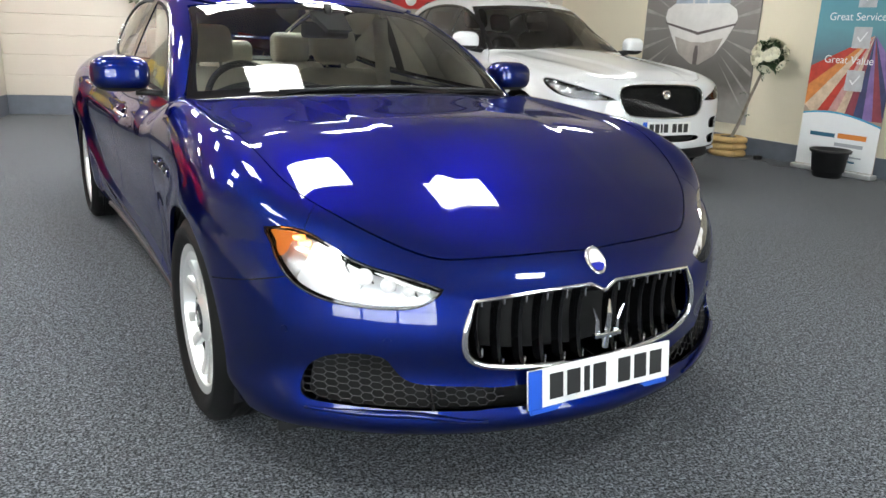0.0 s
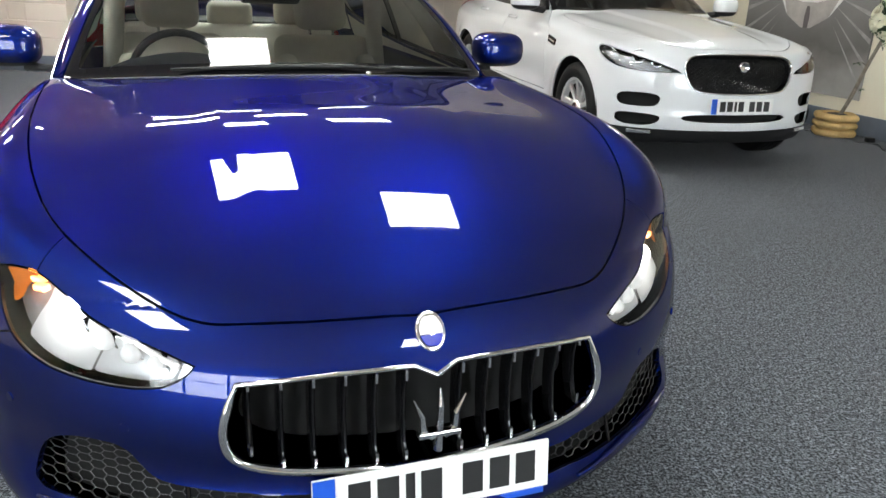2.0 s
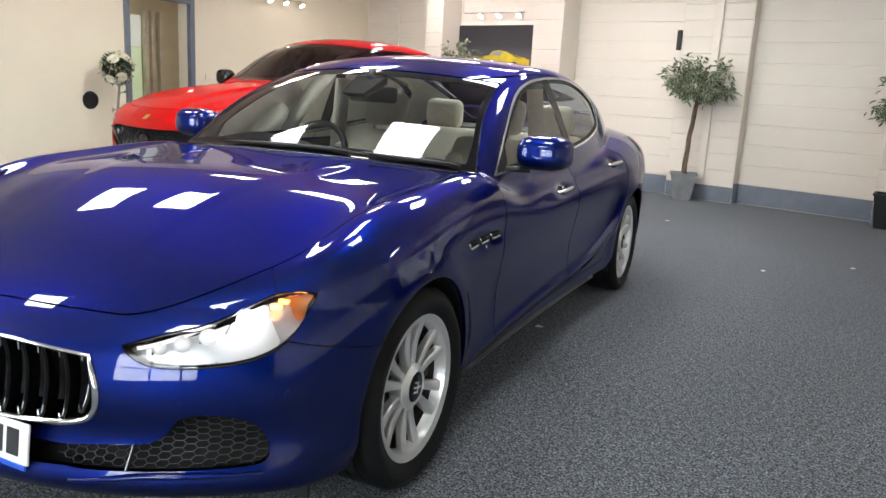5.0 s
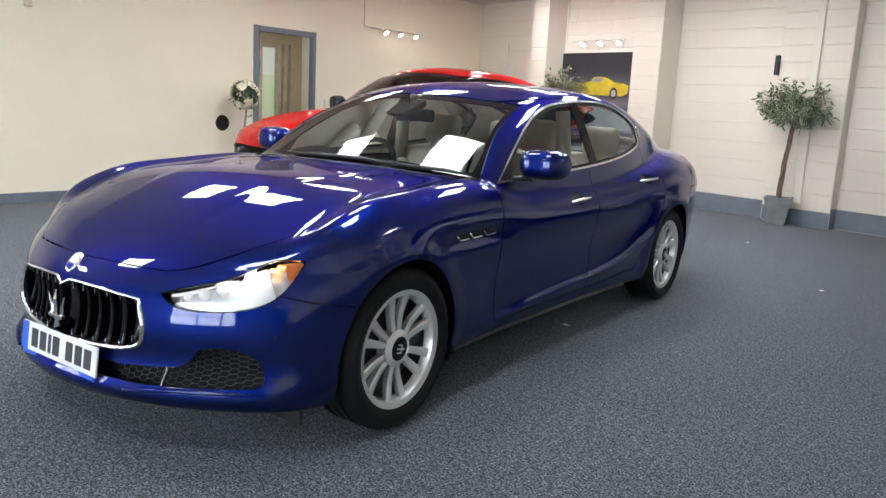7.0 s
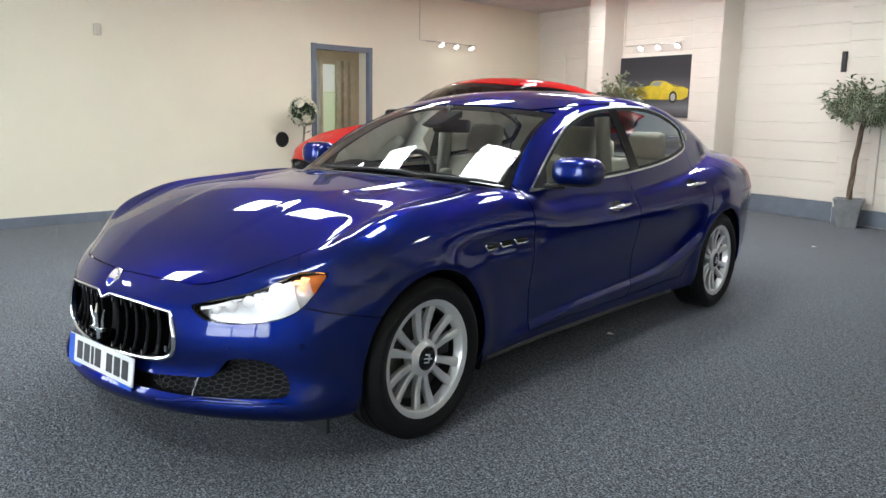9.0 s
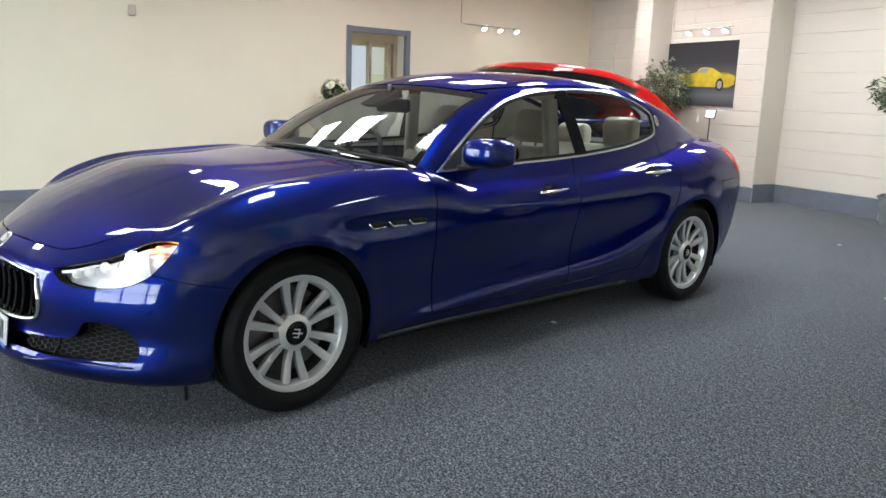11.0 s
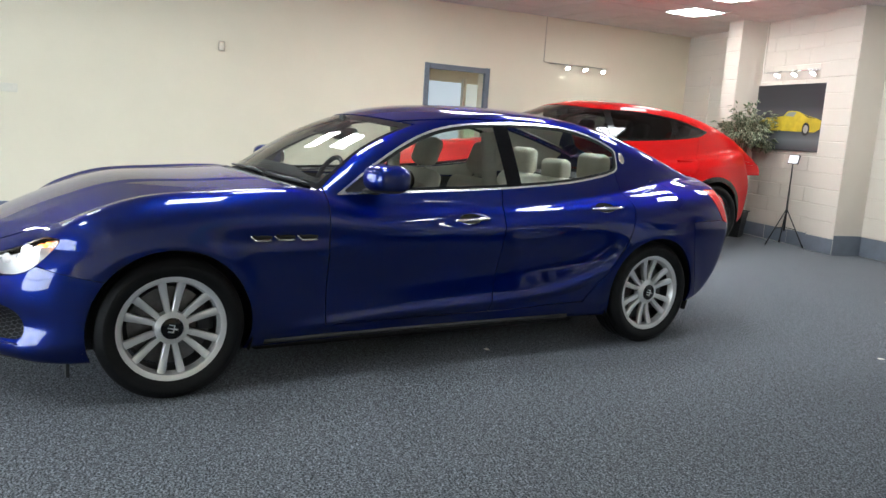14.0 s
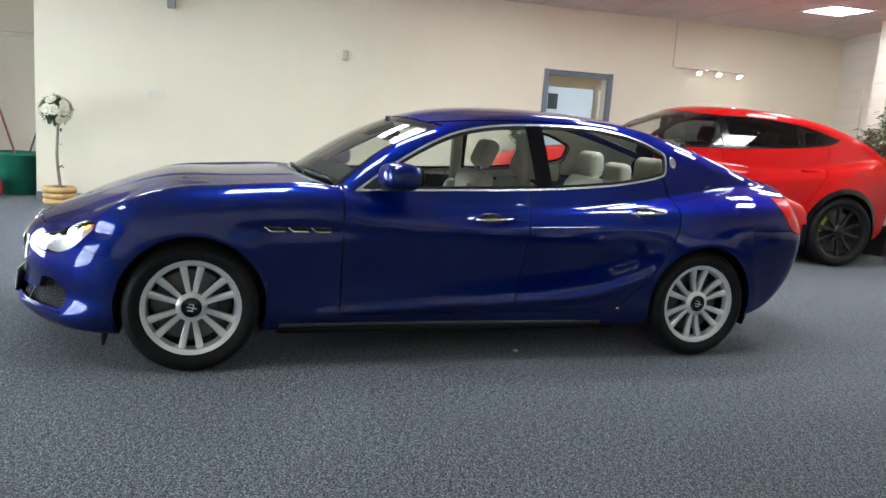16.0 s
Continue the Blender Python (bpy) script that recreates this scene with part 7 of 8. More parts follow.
def rose_tree(m, lean, label, seed, head_z=1.15):
    rnd = random.Random(seed)
    t = thing("rose_tree", m, label, "artificial plant", "white rose trees")
    # three courses of round logs in a hexagon
    for k in range(3):
        for i in range(6):
            a = math.radians(60 * i + 30)
            bm = bmesh.new()
            tube(bm, [(-0.105, 0, 0), (-0.10, 0, 0), (0.10, 0, 0), (0.105, 0, 0)], [0.030, 0.037, 0.037, 0.030], 10)
            part("log", bm, LOG, t, smooth=True, m=pose(0.155 * math.cos(a), 0.155 * math.sin(a), 0.038 + 0.074 * k, 0, 0, 60 * i + 120))
    bm = bmesh.new()
    lathe(bm, [(0.0, 0.21), (0.08, 0.215), (0.14, 0.19)], 14)
    bmesh.ops.remove_doubles(bm, verts=bm.verts[:], dist=1e-5)
    part("moss", bm, SOIL, t)
    c = Vector((lean[0], lean[1], head_z))
    tr = bmesh.new()
    pts = [Vector((0, 0, 0.1)).lerp(c, q) + Vector((0.012 * math.sin(9 * q), 0.012 * math.cos(7 * q), 0)) for q in [k / 12 for k in range(13)]]
    tube(tr, pts, [0.020 - 0.006 * k / 12 for k in range(13)], 8)
    for q, dx in ((4, 0.09), (7, -0.08), (9, 0.07)):
        tube(tr, [pts[q], pts[q] + Vector((dx * 0.6, 0.02, 0.03)), pts[q] + Vector((dx, 0.03, 0.02))], [0.005, 0.004, 0.002], 5)
    part("stem", tr, BARK_GREY, t, smooth=True)
    bm = bmesh.new()
    for k in range(520):
        d = Vector((rnd.gauss(0, 1), rnd.gauss(0, 1), rnd.gauss(0, 1))).normalized()
        leaf(bm, c + d * rnd.uniform(0.08, 0.165), d + Vector((rnd.gauss(0, .6), rnd.gauss(0, .6), rnd.gauss(-.2, .6))), Vector((0, 0, 1)), rnd.uniform(0.04, 0.07), 0.014, 0)
    for q, dx in ((4, 0.09), (7, -0.08), (9, 0.07)):
        for k in range(4):
            leaf(bm, pts[q] + Vector((dx, 0.03, 0.02)), Vector((dx, rnd.gauss(0, .1), rnd.gauss(0, .1))), Vector((0, 0, 1)), 0.05, 0.014, 0)
    part("foliage", bm, LEAF_DARK, t, "dark green rose leaves")
    # roses: cupped petals in whorls
    for k in range(26):
        d = Vector((rnd.gauss(0, 1), rnd.gauss(0, 1), rnd.gauss(0.25, 1))).normalized()
        bm = bmesh.new()
        for ring, (n, r, tilt) in enumerate(((7, 0.048, 62), (6, 0.036, 40), (4, 0.024, 16))):
            for i in range(n):
                a = 360 / n * i + 25 * ring
                mm = pose(0, 0, 0, 0, 0, a) @ pose(0, 0, 0, -tilt, 0, 0)
                v = [bm.verts.new(mm @ Vector(q)) for q in ((-0.35 * r, 0, 0), (0.35 * r, 0, 0), (-0.75 * r, 0.25 * r, 0.75 * r), (0.75 * r, 0.25 * r, 0.75 * r), (-0.4 * r, 0.5 * r, 1.3 * r), (0.4 * r, 0.5 * r, 1.3 * r))]
                bm.faces.new((v[0], v[1], v[3], v[2]))
                bm.faces.new((v[2], v[3], v[5], v[4]))
        part("rose", bm, PETAL, t, m=Matrix.Translation(c + d * 0.165) @ d.to_track_quat("Z", "Y").to_matrix().to_4x4())
    return t


rose_tree(pose(4.66, 5.02, 0, 0, 0, 10), (0.10, -0.33), "leaning white rose tree in a log planter by the poster", 21, 1.12)
rose_tree(pose(-6.30, 2.85, 0, 0, 0, 10), (0.0, 0.0), "white rose tree standing beside the doorway", 22, 1.28)
rose_tree(pose(-5.13, -3.06, 0, 0, 0, 30), (0.02, -0.03), "white rose tree in a log planter at the wall's end", 23, 1.16)


# ---- things on the walls and floor ----
WHITE_PLASTIC = simple("white_plastic", (0.74, 0.69, 0.58), 0.4, vary=0.04, scale=20)
CREAM_PLASTIC = simple("cream_plastic", (0.56, 0.50, 0.40), 0.45, vary=0.04, scale=20)
SPOT_GLOW = glow("spot_glow", (1.0, 0.96, 0.88), 30.0)


def spot_rail(m, cable_up, label):
    t = thing("spot_rail", m, label, "wall light", "spotlight rails")
    bm = bmesh.new()
    tube(bm, [(-0.12, -0.06, 0), (1.02, -0.06, 0)], 0.007, 8)
    part("rail", bm, CHROME, t, smooth=True)
    for x in (0.0, 0.9):
        bm = bmesh.new()
        tube(bm, [(x, 0.0, 0), (x, -0.06, 0)], 0.010, 8)
        part("rail_bracket", bm, CHROME, t, smooth=True)
    for x in (0.22, 0.56, 0.92):
        h = new("spot_head")
        h.parent = t
        h.matrix_basis = pose(x, -0.075, -0.03, -35, 0, 0)
        bm = bmesh.new()
        lathe(bm, [(0.014, 0.05), (0.018, 0.02), (0.040, -0.02), (0.043, -0.03)], 20)
        part("spot_can", bm, CHROME, h, smooth=True)
        bm = bmesh.new()
        lathe(bm, [(0.0, -0.034), (0.025, -0.032), (0.039, -0.027)], 20)
        bmesh.ops.remove_doubles(bm, verts=bm.verts[:], dist=1e-5)
        bm.transform(Matrix.Identity(4))
        part("spot_lens", bm, SPOT_GLOW, h, "lit spotlight lens")
    if cable_up:
        bm = bmesh.new()
        tube(bm, [(-0.1, -0.02, 0.0), (-0.19, -0.008, 0.02), (-0.19, -0.008, CEIL - m.translation.z)], 0.006, 6)
        part("cable", bm, simple("wall_cable", (0.5, 0.44, 0.36), 0.6), t, smooth=True)
    return t


spot_rail(door_wall(9.02, 2.40), True, "chrome rail with three lit spotlights on the plaster wall")
spot_rail(pose(-5.28, 7.98, 2.37), True, "chrome rail with three lit spotlights over the picture")

# small wall boxes
t = thing("wall_sensor", door_wall(3.87, 2.15), "small white sensor box on the plaster wall", "sensor")
part("sensor_case", bevel_box(-0.04, 0.04, -0.05, 0, -0.062, 0.062, 0.015, 3), CREAM_PLASTIC, t, smooth=True)
t = thing("double_socket", door_wall(1.45, 1.44), "white double socket plate on the plaster wall", "socket")
part("socket_plate", bevel_box(-0.10, 0.10, -0.012, 0, -0.05, 0.05, 0.005), WHITE_PLASTIC, t)
for x in (-0.05, 0.05):
    part("socket_switch", bevel_box(x - 0.012, x + 0.012, -0.017, -0.011, 0.005, 0.03, 0.002), WHITE_PLASTIC, t)
t = thing("light_switch", door_wall(8.10, 1.22), "white light switch beside the doorway", "switch")
part("switch_plate", bevel_box(-0.045, 0.045, -0.012, 0, -0.045, 0.045, 0.004), WHITE_PLASTIC, t)
t = thing("cctv_camera", door_wall(1.62, 2.62), "small grey box on a bracket high on the wall", "camera")
part("camera_case", bevel_box(-0.05, 0.05, -0.10, 0, -0.08, 0.06, 0.012), simple("grey_case", (0.3, 0.29, 0.27), 0.5), t)
part("camera_bracket", bevel_box(-0.10, 0.22, -0.09, 0, 0.065, 0.10, 0.006), simple("grey_bracket", (0.36, 0.34, 0.31), 0.5), t)
t = thing("wall_vent", door_wall(6.28, 0.90), "round black vent hole in the plaster wall", "vent")
bm = bmesh.new()
lathe(bm, [(0.105, -0.004), (0.10, -0.014), (0.085, -0.014), (0.08, -0.003), (0.0, -0.003)], 28, "y")
bmesh.ops.remove_doubles(bm, verts=bm.verts[:], dist=1e-5)
bmesh.ops.recalc_face_normals(bm, faces=bm.faces[:])
part("vent_rim", bm, BLACK_PLASTIC, t)
t = thing("wall_slot", pose(-2.02, 8.24, 2.01), "narrow black box fixed to the pier edge", "wall box")
part("slot_case", bevel_box(-0.026, 0.026, -0.05, 0.0, -0.125, 0.125, 0.006), BLACK_PLASTIC, t)
t = thing("conduit", pose(-1.53, 8.24, 0.27), "cream painted conduit strip on the pier", "conduit")
part("conduit_strip", bevel_box(-0.05, 0.05, -0.03, 0.0, 0, CEIL - 0.27, 0.006), BLOCK, t)
t = thing("conduit", pose(-7.0, 8.12, 0.4), "thin cream conduit on the corner bay", "conduit")
part("conduit_strip", bevel_box(-0.02, 0.02, -0.02, 0.0, 0, 2.0, 0.004), BLOCK, t)


def flat_poly(pts, y, mat, parent, name, label=""):
    bm = bmesh.new()
    bm.faces.new([bm.verts.new((x, y, z)) for x, z in pts])
    if bm.faces[:][0].normal.y > 0:
        bmesh.ops.reverse_faces(bm, faces=bm.faces[:])
    return part(name, bm, mat, parent, label)


def ramp_mat(name, colors, axis=2, lo=0.0, hi=1.0, rough=0.45, noise_mix=0.0, scale=3.0):
    """A printed colour run along one axis of the sheet."""
    m, nt, b = material(name)
    setp(b, rough=rough)
    tc = nt.nodes.new("ShaderNodeTexCoord")
    sp = nt.nodes.new("ShaderNodeSeparateXYZ")
    nt.links.new(tc.outputs["Object"], sp.inputs[0])
    mr = nt.nodes.new("ShaderNodeMapRange")
    mr.inputs["From Min"].default_value, mr.inputs["From Max"].default_value = lo, hi
    nt.links.new(sp.outputs[axis], mr.inputs[0])
    src = mr.outputs[0]
    if noise_mix:
        n = noise_tex(nt, scale, 4)
        ma = nt.nodes.new("ShaderNodeMath")
        ma.operation = "MULTIPLY_ADD"
        ma.inputs[1].default_value = noise_mix
        nt.links.new(n.outputs[0], ma.inputs[0])
        nt.links.new(src, ma.inputs[2])
        src = ma.outputs[0]
    r = nt.nodes.new("ShaderNodeValToRGB")
    el = r.color_ramp.elements
    while len(el) < len(colors):
        el.new(0.5)
    for i, c in enumerate(colors):
        el[i].position = i / (len(colors) - 1)
        el[i].color = (*c, 1)
    nt.links.new(src, r.inputs[0])
    nt.links.new(r.outputs[0], b.inputs["Base Color"])
    return m


# picture of a yellow coupe
t = thing("car_picture", pose(-4.815, 7.965, 1.74), "unframed dark print of a low yellow sports car", "picture")
part("print_sheet", bevel_box(-0.70, 0.70, -0.012, 0.012, -0.455, 0.455, 0.003), ramp_mat("night_print", [(0.05, 0.05, 0.055), (0.15, 0.16, 0.17), (0.02, 0.02, 0.022), (0.09, 0.09, 0.10), (0.03, 0.03, 0.035), (0.02, 0.018, 0.024), (0.012, 0.012, 0.016)], 2, -0.455, 0.455), t)
YEL = simple("print_yellow", (0.56, 0.42, 0.03), 0.45, vary=0.25, scale=5)
body = [(-0.64, -0.13), (-0.63, -0.09), (-0.54, -0.03), (-0.42, -0.002), (-0.22, 0.0), (-0.10, 0.045), (0.0, 0.084), (0.10, 0.092), (0.22, 0.078), (0.40, 0.022), (0.58, -0.012), (0.66, -0.04), (0.65, -0.15), (0.55, -0.195), (0.2, -0.19), (-0.2, -0.185), (-0.45, -0.185), (-0.60, -0.165)]
flat_poly(body, -0.0135, YEL, t, "printed_car", "printed yellow car")
flat_poly([(-0.06, 0.020), (0.01, 0.070), (0.08, 0.080), (0.17, 0.068), (0.12, 0.012)], -0.0145, simple("print_grey", (0.25, 0.27, 0.28), 0.4, vary=0.1), t, "printed_glass")
flat_poly([(-0.21, 0.004), (-0.10, 0.048), (-0.03, 0.072), (-0.08, 0.02)], -0.0146, simple("print_screen", (0.06, 0.06, 0.07), 0.4, vary=0.1), t, "printed_screen")
flat_poly([(0.26, 0.062), (0.42, 0.012), (0.56, -0.014), (0.40, 0.002)], -0.0147, simple("print_louvre", (0.03, 0.03, 0.03), 0.4, vary=0.1), t, "printed_louvre")
for x in (-0.45, 0.385):
    for r, mat, o in ((0.088, simple("print_black", (0.015, 0.015, 0.015), 0.5, vary=0.0), -0.0150), (0.055, simple("print_silver", (0.4, 0.4, 0.4), 0.4, vary=0.1), -0.0156)):
        flat_poly([(x + r * 0.85 * math.cos(a), -0.155 + r * math.sin(a)) for a in [2 * math.pi * k / 24 for k in range(24)]], o, mat, t, "printed_wheel")

# red racing car print on the right bay
t = thing("car_picture", pose(1.58, 8.385, 1.66), "pale print of a red racing car", "picture")
part("print_sheet", bevel_box(-0.55, 0.55, -0.012, 0.012, -0.38, 0.38, 0.003), ramp_mat("field_print", [(0.42, 0.40, 0.34), (0.36, 0.37, 0.30), (0.20, 0.25, 0.16), (0.55, 0.58, 0.6)], 2, -0.38, 0.38, noise_mix=0.3, scale=6), t)
flat_poly([(-0.40, -0.10), (-0.36, 0.0), (-0.12, 0.06), (0.02, 0.16), (0.2, 0.15), (0.42, 0.06), (0.46, -0.08), (0.3, -0.14), (-0.3, -0.14)], -0.0135, simple("print_red", (0.6, 0.03, 0.025), 0.45, vary=0.2, scale=6), t, "printed_car", "printed red car")
flat_poly([(0.05 + 0.08 * math.cos(a), -0.02 + 0.08 * math.sin(a)) for a in [2 * math.pi * k / 20 for k in range(20)]], -0.0145, simple("print_white", (0.8, 0.8, 0.78), 0.5, vary=0.0), t, "printed_disc")
for x in (-0.27, 0.32):
    flat_poly([(x + 0.085 * math.cos(a), -0.12 + 0.085 * math.sin(a)) for a in [2 * math.pi * k / 20 for k in range(20)]], -0.0148, simple("print_dark", (0.03, 0.03, 0.03), 0.5, vary=0.0), t, "printed_wheel")

# boat poster on the right wall
t = thing("boat_poster", right_wall(-0.76, 1.38, 0.02), "large grey print of a white motor boat seen head-on", "poster")
part("print_sheet", bevel_box(-0.86, 0.86, -0.006, 0.010, -1.05, 1.05, 0.003), ramp_mat("grey_print", [(0.50, 0.48, 0.45), (0.34, 0.32, 0.30), (0.13, 0.12, 0.11), (0.20, 0.19, 0.18), (0.24, 0.22, 0.21), (0.36, 0.34, 0.33)], 2, -1.05, 1.05, noise_mix=0.35, scale=1.6), t)
STREAK = simple("print_streak", (0.32, 0.30, 0.285), 0.5, vary=0.25, scale=7)
for sd in (-1, 1):
    for k in range(9):
        z0, z1 = -0.80 + 0.20 * k, -0.98 + 0.235 * k
        flat_poly([(sd * 0.36, 0.02 + (z0 - 0.02) * 0.45), (sd * 0.85, z1), (sd * 0.85, z1 + 0.05)], -0.0066, STREAK, t, "printed_streak")
BOAT = simple("print_hull", (0.70, 0.68, 0.66), 0.45, vary=0.1, scale=4)
BOAT_D = simple("print_keel", (0.40, 0.36, 0.33), 0.45, vary=0.2, scale=4)
BOAT_S = simple("print_screen", (0.36, 0.44, 0.52), 0.4, vary=0.2, scale=5)
LINE = simple("print_line", (0.12, 0.10, 0.10), 0.5, vary=0.0)
o = Vector((0.02, 0.11))
flat_poly([(x + o.x, z + o.y) for x, z in ((-0.54, 0.02), (-0.48, -0.08), (-0.40, -0.22), (-0.28, -0.40), (-0.06, -0.52), (0.06, -0.52), (0.28, -0.40), (0.42, -0.22), (0.50, -0.08), (0.55, 0.02), (0.52, 0.12), (0.40, 0.19), (-0.40, 0.19), (-0.52, 0.12))], -0.0075, BOAT, t, "printed_hull", "printed white hull")
flat_poly([(x + o.x, z + o.y) for x, z in ((-0.36, -0.20), (-0.28, -0.40), (-0.06, -0.52), (0.06, -0.52), (0.28, -0.40), (0.38, -0.20), (0.1, -0.26), (-0.1, -0.26))], -0.0083, BOAT_D, t, "printed_keel")
flat_poly([(x + o.x, z + o.y) for x, z in ((-0.53, -0.03), (0.0, -0.14), (0.54, -0.03), (0.53, -0.055), (0.0, -0.175), (-0.52, -0.055))], -0.0090, LINE, t, "printed_line")
flat_poly([(x + o.x, z + o.y) for x, z in ((-0.40, 0.19), (-0.34, 0.50), (-0.22, 0.56), (0.26, 0.56), (0.36, 0.50), (0.42, 0.19))], -0.0088, BOAT_S, t, "printed_screen")
for x in (-0.12, 0.10):
    flat_poly([(x - 0.012 + o.x, 0.19 + o.y), (x + 0.012 + o.x, 0.19 + o.y), (x + 0.012 + o.x, 0.56 + o.y), (x - 0.012 + o.x, 0.56 + o.y)], -0.0096, BOAT, t, "printed_mullion")
flat_poly([(x + o.x, z + o.y) for x, z in ((-0.03, -0.52), (0.03, -0.52), (0.035, -0.40), (0.02, -0.30), (-0.02, -0.30), (-0.035, -0.40))], -0.0098, LINE, t, "printed_fitting")

# roll-up banner
t = thing("roll_up_banner", right_wall(1.35, 0.0, 0.20), "tall printed roll-up banner with white ticks and light trails", "banner")
part("banner_base", bevel_box(-0.44, 0.44, -0.06, 0.06, 0.0, 0.05, 0.012), ALLOY, t)
part("banner_sheet", bevel_box(-0.42, 0.42, -0.003, 0.003, 0.05, 2.05, 0.001), ramp_mat("sky_print", [(0.45, 0.38, 0.32), (0.30, 0.20, 0.14), (0.10, 0.16, 0.20), (0.12, 0.32, 0.38), (0.10, 0.32, 0.40)], 2, 0.6, 1.9, noise_mix=0.2, scale=2.5), t)
bm = bmesh.new()
tube(bm, [(0, 0.03, 0.05), (0, 0.03, 2.04)], 0.010, 8)
part("banner_pole", bm, ALLOY, t, smooth=True)
rnd = random.Random(5)
TRAILS = [simple("trail_%s" % n, c, 0.45, vary=0.25, scale=9) for n, c in (("red", (0.48, 0.045, 0.03)), ("orange", (0.60, 0.22, 0.06)), ("cream", (0.60, 0.46, 0.34)), ("maroon", (0.25, 0.05, 0.07)), ("pink", (0.52, 0.30, 0.28)), ("navy", (0.05, 0.06, 0.14)), ("violet", (0.22, 0.14, 0.35)))]
vx, vz = 0.20, 1.42
fan = [(-0.418, 1.05), (-0.418, 0.86), (-0.418, 0.66), (-0.30, 0.56), (-0.18, 0.56), (-0.08, 0.56), (0.02, 0.56), (0.12, 0.56), (0.22, 0.56), (0.32, 0.56), (0.418, 0.56), (0.418, 0.80), (0.418, 1.10)]
for k, (a, b) in enumerate(zip(fan, fan[1:])):
    flat_poly([a, b, (vx + 0.01 * (k - 5) / 6, vz - 0.06)], -0.0045 - 0.0002 * (k % 3), TRAILS[(0, 1, 2, 0, 4, 2, 3, 5, 6, 3, 5, 6)[k]], t, "printed_trail")
arc = [(-0.418 + 0.836 * k / 16, 0.50 + 0.10 * math.cos((k / 16 - 0.35) * 2.4)) for k in range(17)]
WHITE_PRINT = simple("print_paper", (0.78, 0.79, 0.80), 0.45, vary=0.02)
flat_poly([(-0.418, 0.055)] + arc + [(0.418, 0.055)], -0.0056, WHITE_PRINT, t, "printed_field", "white lower field")
flat_poly(arc + [(x, z + 0.018) for x, z in arc[::-1]], -0.0058, simple("print_cyan", (0.05, 0.35, 0.55), 0.45, vary=0.1), t, "printed_arc")
TEAL = simple("print_teal", (0.02, 0.12, 0.20), 0.5, vary=0.0)
ORANGE = simple("print_orange", (0.75, 0.25, 0.05), 0.5, vary=0.0)
GREYP = simple("print_mid_grey", (0.35, 0.37, 0.40), 0.5, vary=0.0)
for x0, x1, z0, z1, mat in ((-0.30, -0.03, 0.36, 0.40, TEAL), (0.0, 0.30, 0.36, 0.41, ORANGE), (-0.02, 0.28, 0.28, 0.315, GREYP), (-0.05, 0.28, 0.18, 0.195, GREYP), (-0.05, 0.22, 0.13, 0.15, TEAL)):
    flat_poly([(x0, z0), (x1, z0), (x1, z1), (x0, z1)], -0.0064, mat, t, "printed_bar")
TILE = simple("print_tile", (0.48, 0.49, 0.51), 0.4, vary=0.15, scale=8)
for z in (0.93, 1.34, 1.72):
    part("tick_tile", bevel_box(-0.02, 0.16, -0.008, -0.0035, z - 0.10, z + 0.10, 0.003), TILE, t)
    flat_poly([(0.02, z), (0.06, z - 0.045), (0.125, z + 0.05), (0.115, z + 0.058), (0.06, z - 0.022), (0.03, z + 0.012)], -0.0088, WHITE_PRINT, t, "tick")


def words(text, x, z, size, mat, parent):
    cu = bpy.data.curves.new("words", "FONT")
    cu.body = text
    cu.size = size
    cu.extrude = 0.0004
    o = new("words", cu)
    dg = bpy.context.evaluated_depsgraph_get()
    me = bpy.data.meshes.new_from_object(o.evaluated_get(dg))
    bpy.data.objects.remove(o)
    bpy.data.curves.remove(cu)
    me.materials.append(mat)
    ob = new("lettering", me)
    ob.parent = parent
    ob.matrix_basis = pose(x, -0.0078, z, 90, 0, 0)
    ob["label"] = "white printed words"
    return ob


words("Great Service", -0.30, 1.50, 0.105, WHITE_PRINT, t)
words("Great Value", -0.28, 1.09, 0.105, WHITE_PRINT, t)

# black tub before the banner
t = thing("plant_tub", pose(4.90, 3.68, 0), "empty black plastic plant tub on the carpet", "plant pot")
bm = bmesh.new()
lathe(bm, [(0.0, 0.0), (0.125, 0.0), (0.13, 0.006), (0.165, 0.24), (0.19, 0.245), (0.195, 0.27), (0.185, 0.275), (0.172, 0.262), (0.15, 0.06), (0.0, 0.05)], 36)
bmesh.ops.remove_doubles(bm, verts=bm.verts[:], dist=1e-5)
bmesh.ops.recalc_face_normals(bm, faces=bm.faces[:])
part("tub", bm, BLACK_PLASTIC, t, smooth=True)
t = thing("power_cable", pose(0, 0, 0), "grey power cable lying along the carpet", "cable")
bm = bmesh.new()
tube(bm, [(4.35, 5.45, 0.006), (4.52, 5.15, 0.006), (4.62, 4.72, 0.007), (4.85, 4.55, 0.006), (4.72, 4.30, 0.006), (4.90, 4.15, 0.006), (5.05, 4.32, 0.006)], 0.006, 6)
part("cable", bm, simple("cable_grey", (0.12, 0.12, 0.12), 0.6), t, smooth=True)
part("cable_plug", bevel_box(4.80, 4.88, 4.66, 4.72, 0, 0.045, 0.01), BLACK_PLASTIC, t)
t = thing("cable_reel", pose(4.50, 5.48, 0.0), "dark cable reel leaning by the log planter", "cable reel")
bm = bmesh.new()
lathe(bm, [(0.0, -0.05), (0.13, -0.05), (0.13, -0.035), (0.07, -0.03), (0.07, 0.03), (0.13, 0.035), (0.13, 0.05), (0.0, 0.05)], 26, "y")
bmesh.ops.remove_doubles(bm, verts=bm.verts[:], dist=1e-5)
bmesh.ops.recalc_face_normals(bm, faces=bm.faces[:])
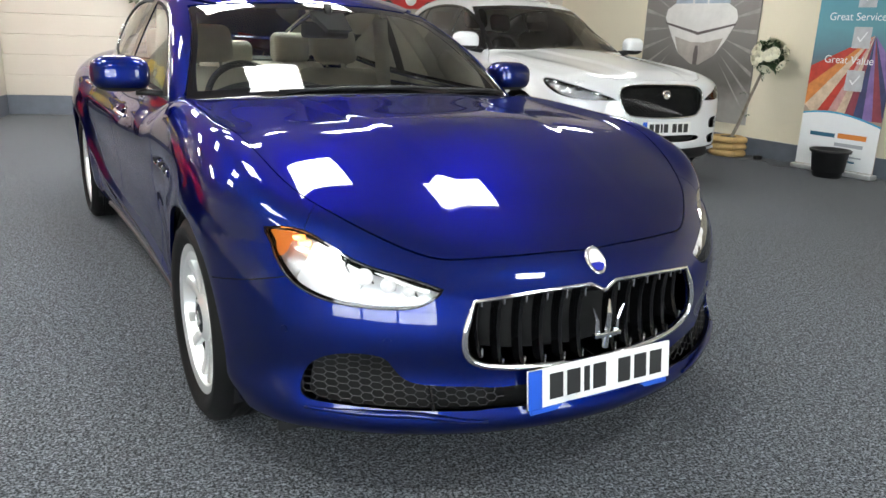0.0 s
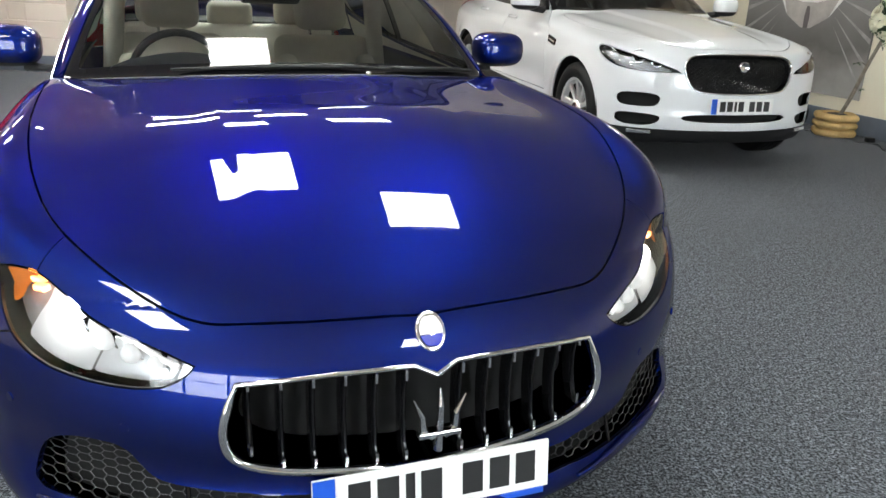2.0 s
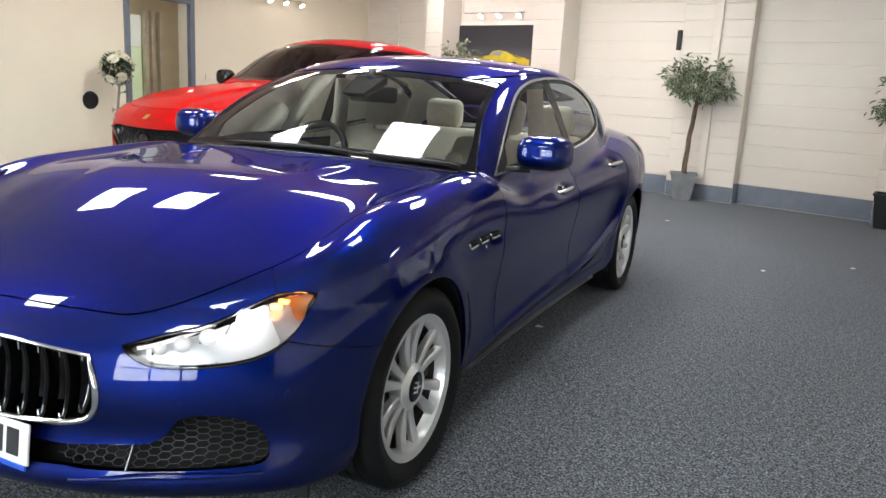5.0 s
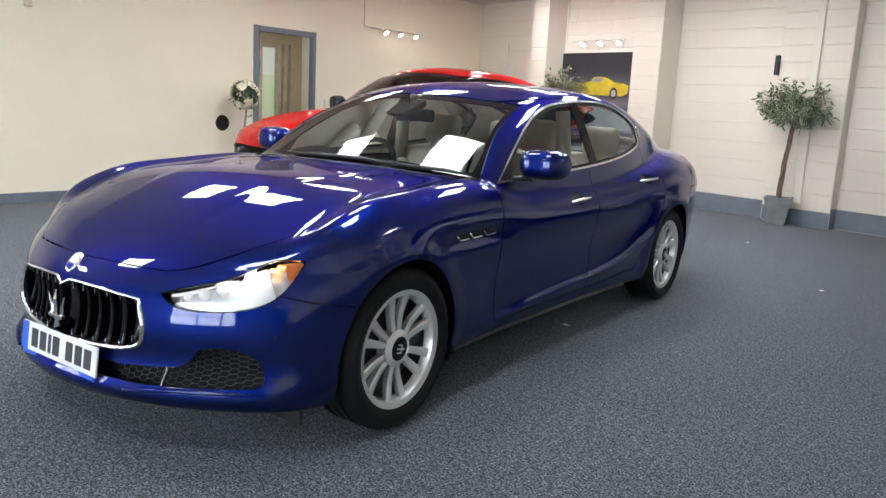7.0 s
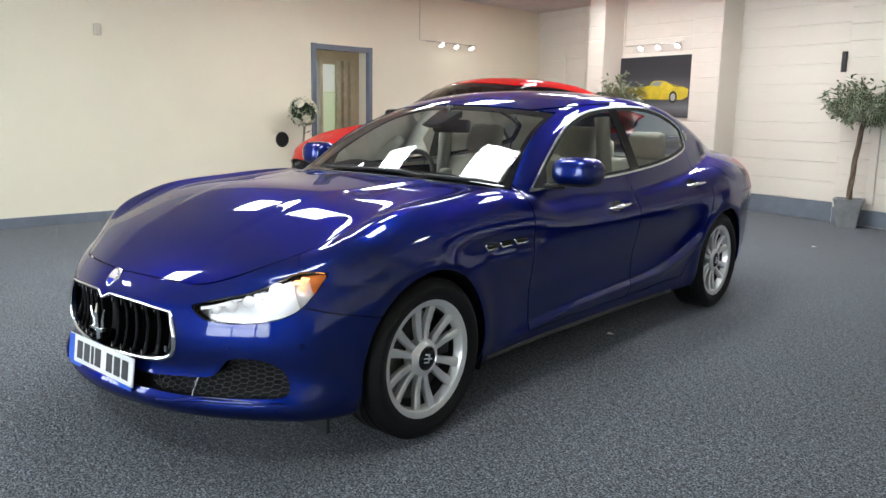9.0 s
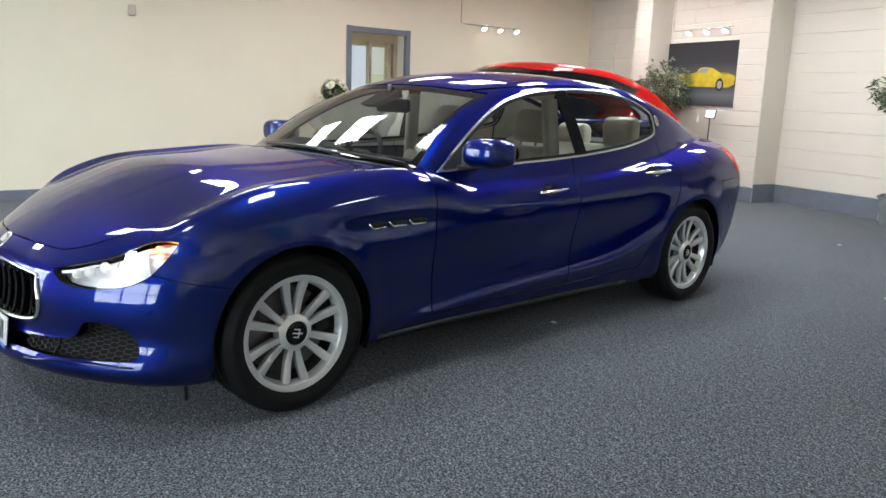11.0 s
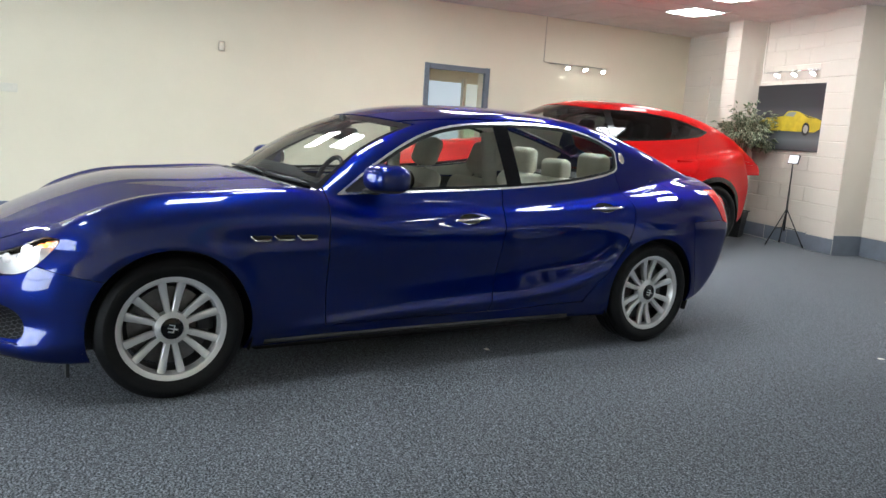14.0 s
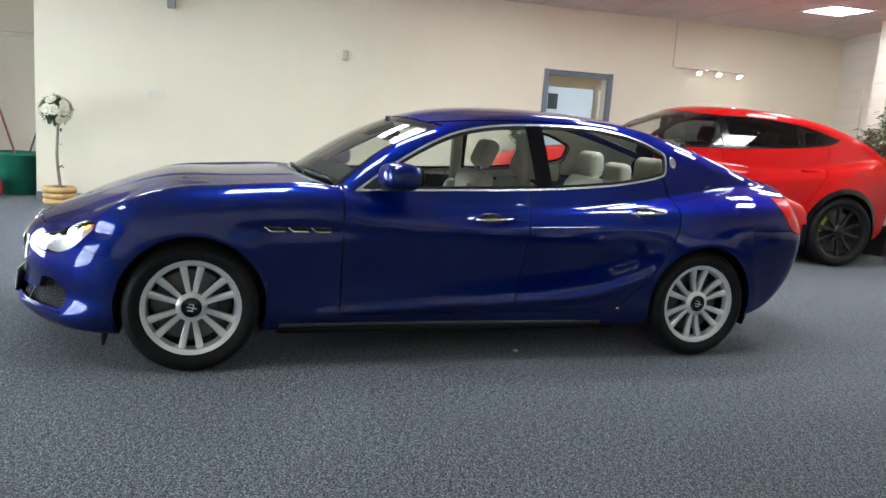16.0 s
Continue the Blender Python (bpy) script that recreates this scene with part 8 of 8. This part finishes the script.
part("reel", bm, BLACK_PLASTIC, t, m=pose(0, 0, 0.131, 0, 0, 20))

# light stand with a small tablet
t = thing("tripod_stand", pose(-4.40, 7.80, 0, 0, 0, 10), "black tripod stand holding a small lit tablet", "tripod")
bm = bmesh.new()
tube(bm, [(0, 0, 0.20), (0, 0, 0.75)], 0.013, 10)
tube(bm, [(0, 0, 0.74), (0, 0, 1.12)], 0.009, 10)
part("column", bm, BLACK_PLASTIC, t, smooth=True)
for a in (20, 140, 260):
    bm = bmesh.new()
    tube(bm, [(0, 0, 0.50), (0.27, 0, 0.012)], 0.008, 8)
    tube(bm, [(0, 0, 0.25), (0.15, 0, 0.228)], 0.005, 6)
    lg = part("leg", bm, BLACK_PLASTIC, t, smooth=True, m=pose(0, 0, 0, 0, 0, a))
    bm = bmesh.new()
    tube(bm, [(0.255, 0, 0.04), (0.275, 0, 0.0)], 0.012, 8)
    part("foot", bm, RUBBER, lg, smooth=True)
tb = part("tablet", bevel_box(-0.085, 0.085, -0.012, 0.008, 0.0, 0.125, 0.006), BLACK_PLASTIC, t, m=pose(0, 0, 1.11, -14, 0, 0))
bm = bmesh.new()
box(bm, -0.074, 0.074, -0.0135, -0.0121, 0.010, 0.115)
part("tablet_screen", bm, glow("tablet_glow", (0.75, 0.78, 0.85), 0.9), tb, "pale lit screen")

# store corner: green tub with tools
t = thing("storage_tub", pose(-5.95, -3.95, 0), "dark green plastic tub full of cleaning tools", "tub")
GREEN = simple("green_plastic", (0.02, 0.19, 0.115), 0.45, vary=0.12)
bm = bmesh.new()
lathe(bm, [(0.0, 0.0), (0.23, 0.0), (0.29, 0.52), (0.32, 0.525), (0.325, 0.56), (0.30, 0.56), (0.28, 0.50), (0.22, 0.03), (0.0, 0.03)], 32)
bmesh.ops.remove_doubles(bm, verts=bm.verts[:], dist=1e-5)
bmesh.ops.recalc_face_normals(bm, faces=bm.faces[:])
part("tub_body", bm, GREEN, t, smooth=True)
for i, (x0, y0, x1, y1, z1, c) in enumerate(((0.0, 0.1, -0.2, -0.35, 1.15, (0.45, 0.44, 0.42)), (0.1, 0.0, -0.05, 0.25, 0.95, (0.05, 0.05, 0.06)), (-0.1, 0.05, 0.12, -0.25, 1.3, (0.3, 0.06, 0.05)))):
    q = thing("tool_handle", pose(-5.95, -3.95, 0), "long cleaning tool handle standing in the tub", "broom", "tool handles")
    bm = bmesh.new()
    tube(bm, [(x0, y0, 0.04), (x1, y1, z1)], 0.013, 8)
    part("handle", bm, simple("handle_%s" % ("grey", "black", "red")[i], c, 0.5), q, smooth=True)
t = thing("vacuum_cleaner", pose(-5.75, -3.48, 0, 0, 0, 30), "black and silver upright vacuum head leaning on the wall", "vacuum")
part("vacuum_head", bevel_box(-0.15, 0.15, -0.11, 0.11, 0.0, 0.11, 0.03, 3), simple("silver_plastic", (0.25, 0.25, 0.26), 0.35, 0.4), t, smooth=True)
part("vacuum_body", bevel_box(-0.07, 0.07, -0.06, 0.06, 0.08, 0.45, 0.04, 3), BLACK_PLASTIC, t, smooth=True, m=pose(0, 0.02, 0, -8, 0, 0))
t = thing("red_canister", pose(-5.55, -4.1, 0), "small red canister on the floor of the store corner", "canister")
bm = bmesh.new()
lathe(bm, [(0.0, 0.0), (0.10, 0.0), (0.105, 0.02), (0.105, 0.18), (0.06, 0.24), (0.03, 0.26), (0.0, 0.26)], 24)
bmesh.ops.remove_doubles(bm, verts=bm.verts[:], dist=1e-5)
bmesh.ops.recalc_face_normals(bm, faces=bm.faces[:])
part("canister", bm, simple("red_plastic", (0.5, 0.02, 0.02), 0.4), t, smooth=True)

# scraps of paper on the carpet
for x, y, a in ((1.02, 5.35, 20), (0.55, 4.6, 70), (-1.0, 6.2, 40), (0.2, 2.0, 10)):
    q = thing("paper_scrap", pose(x, y, 0.002, 0, 0, a), "tiny white scrap of paper lying on the carpet", "litter", "paper scraps")
    bm = bmesh.new()
    v = [bm.verts.new(p) for p in ((-0.02, -0.012, 0), (0.018, -0.015, 0.003), (0.024, 0.010, 0.001), (-0.016, 0.014, 0.004))]
    bm.faces.new(v)
    r = bmesh.ops.extrude_face_region(bm, geom=bm.faces[:])
    bmesh.ops.translate(bm, vec=(0, 0, 0.001), verts=[g for g in r["geom"] if isinstance(g, bmesh.types.BMVert)])
    part("scrap", bm, WHITE_PLASTIC, q)
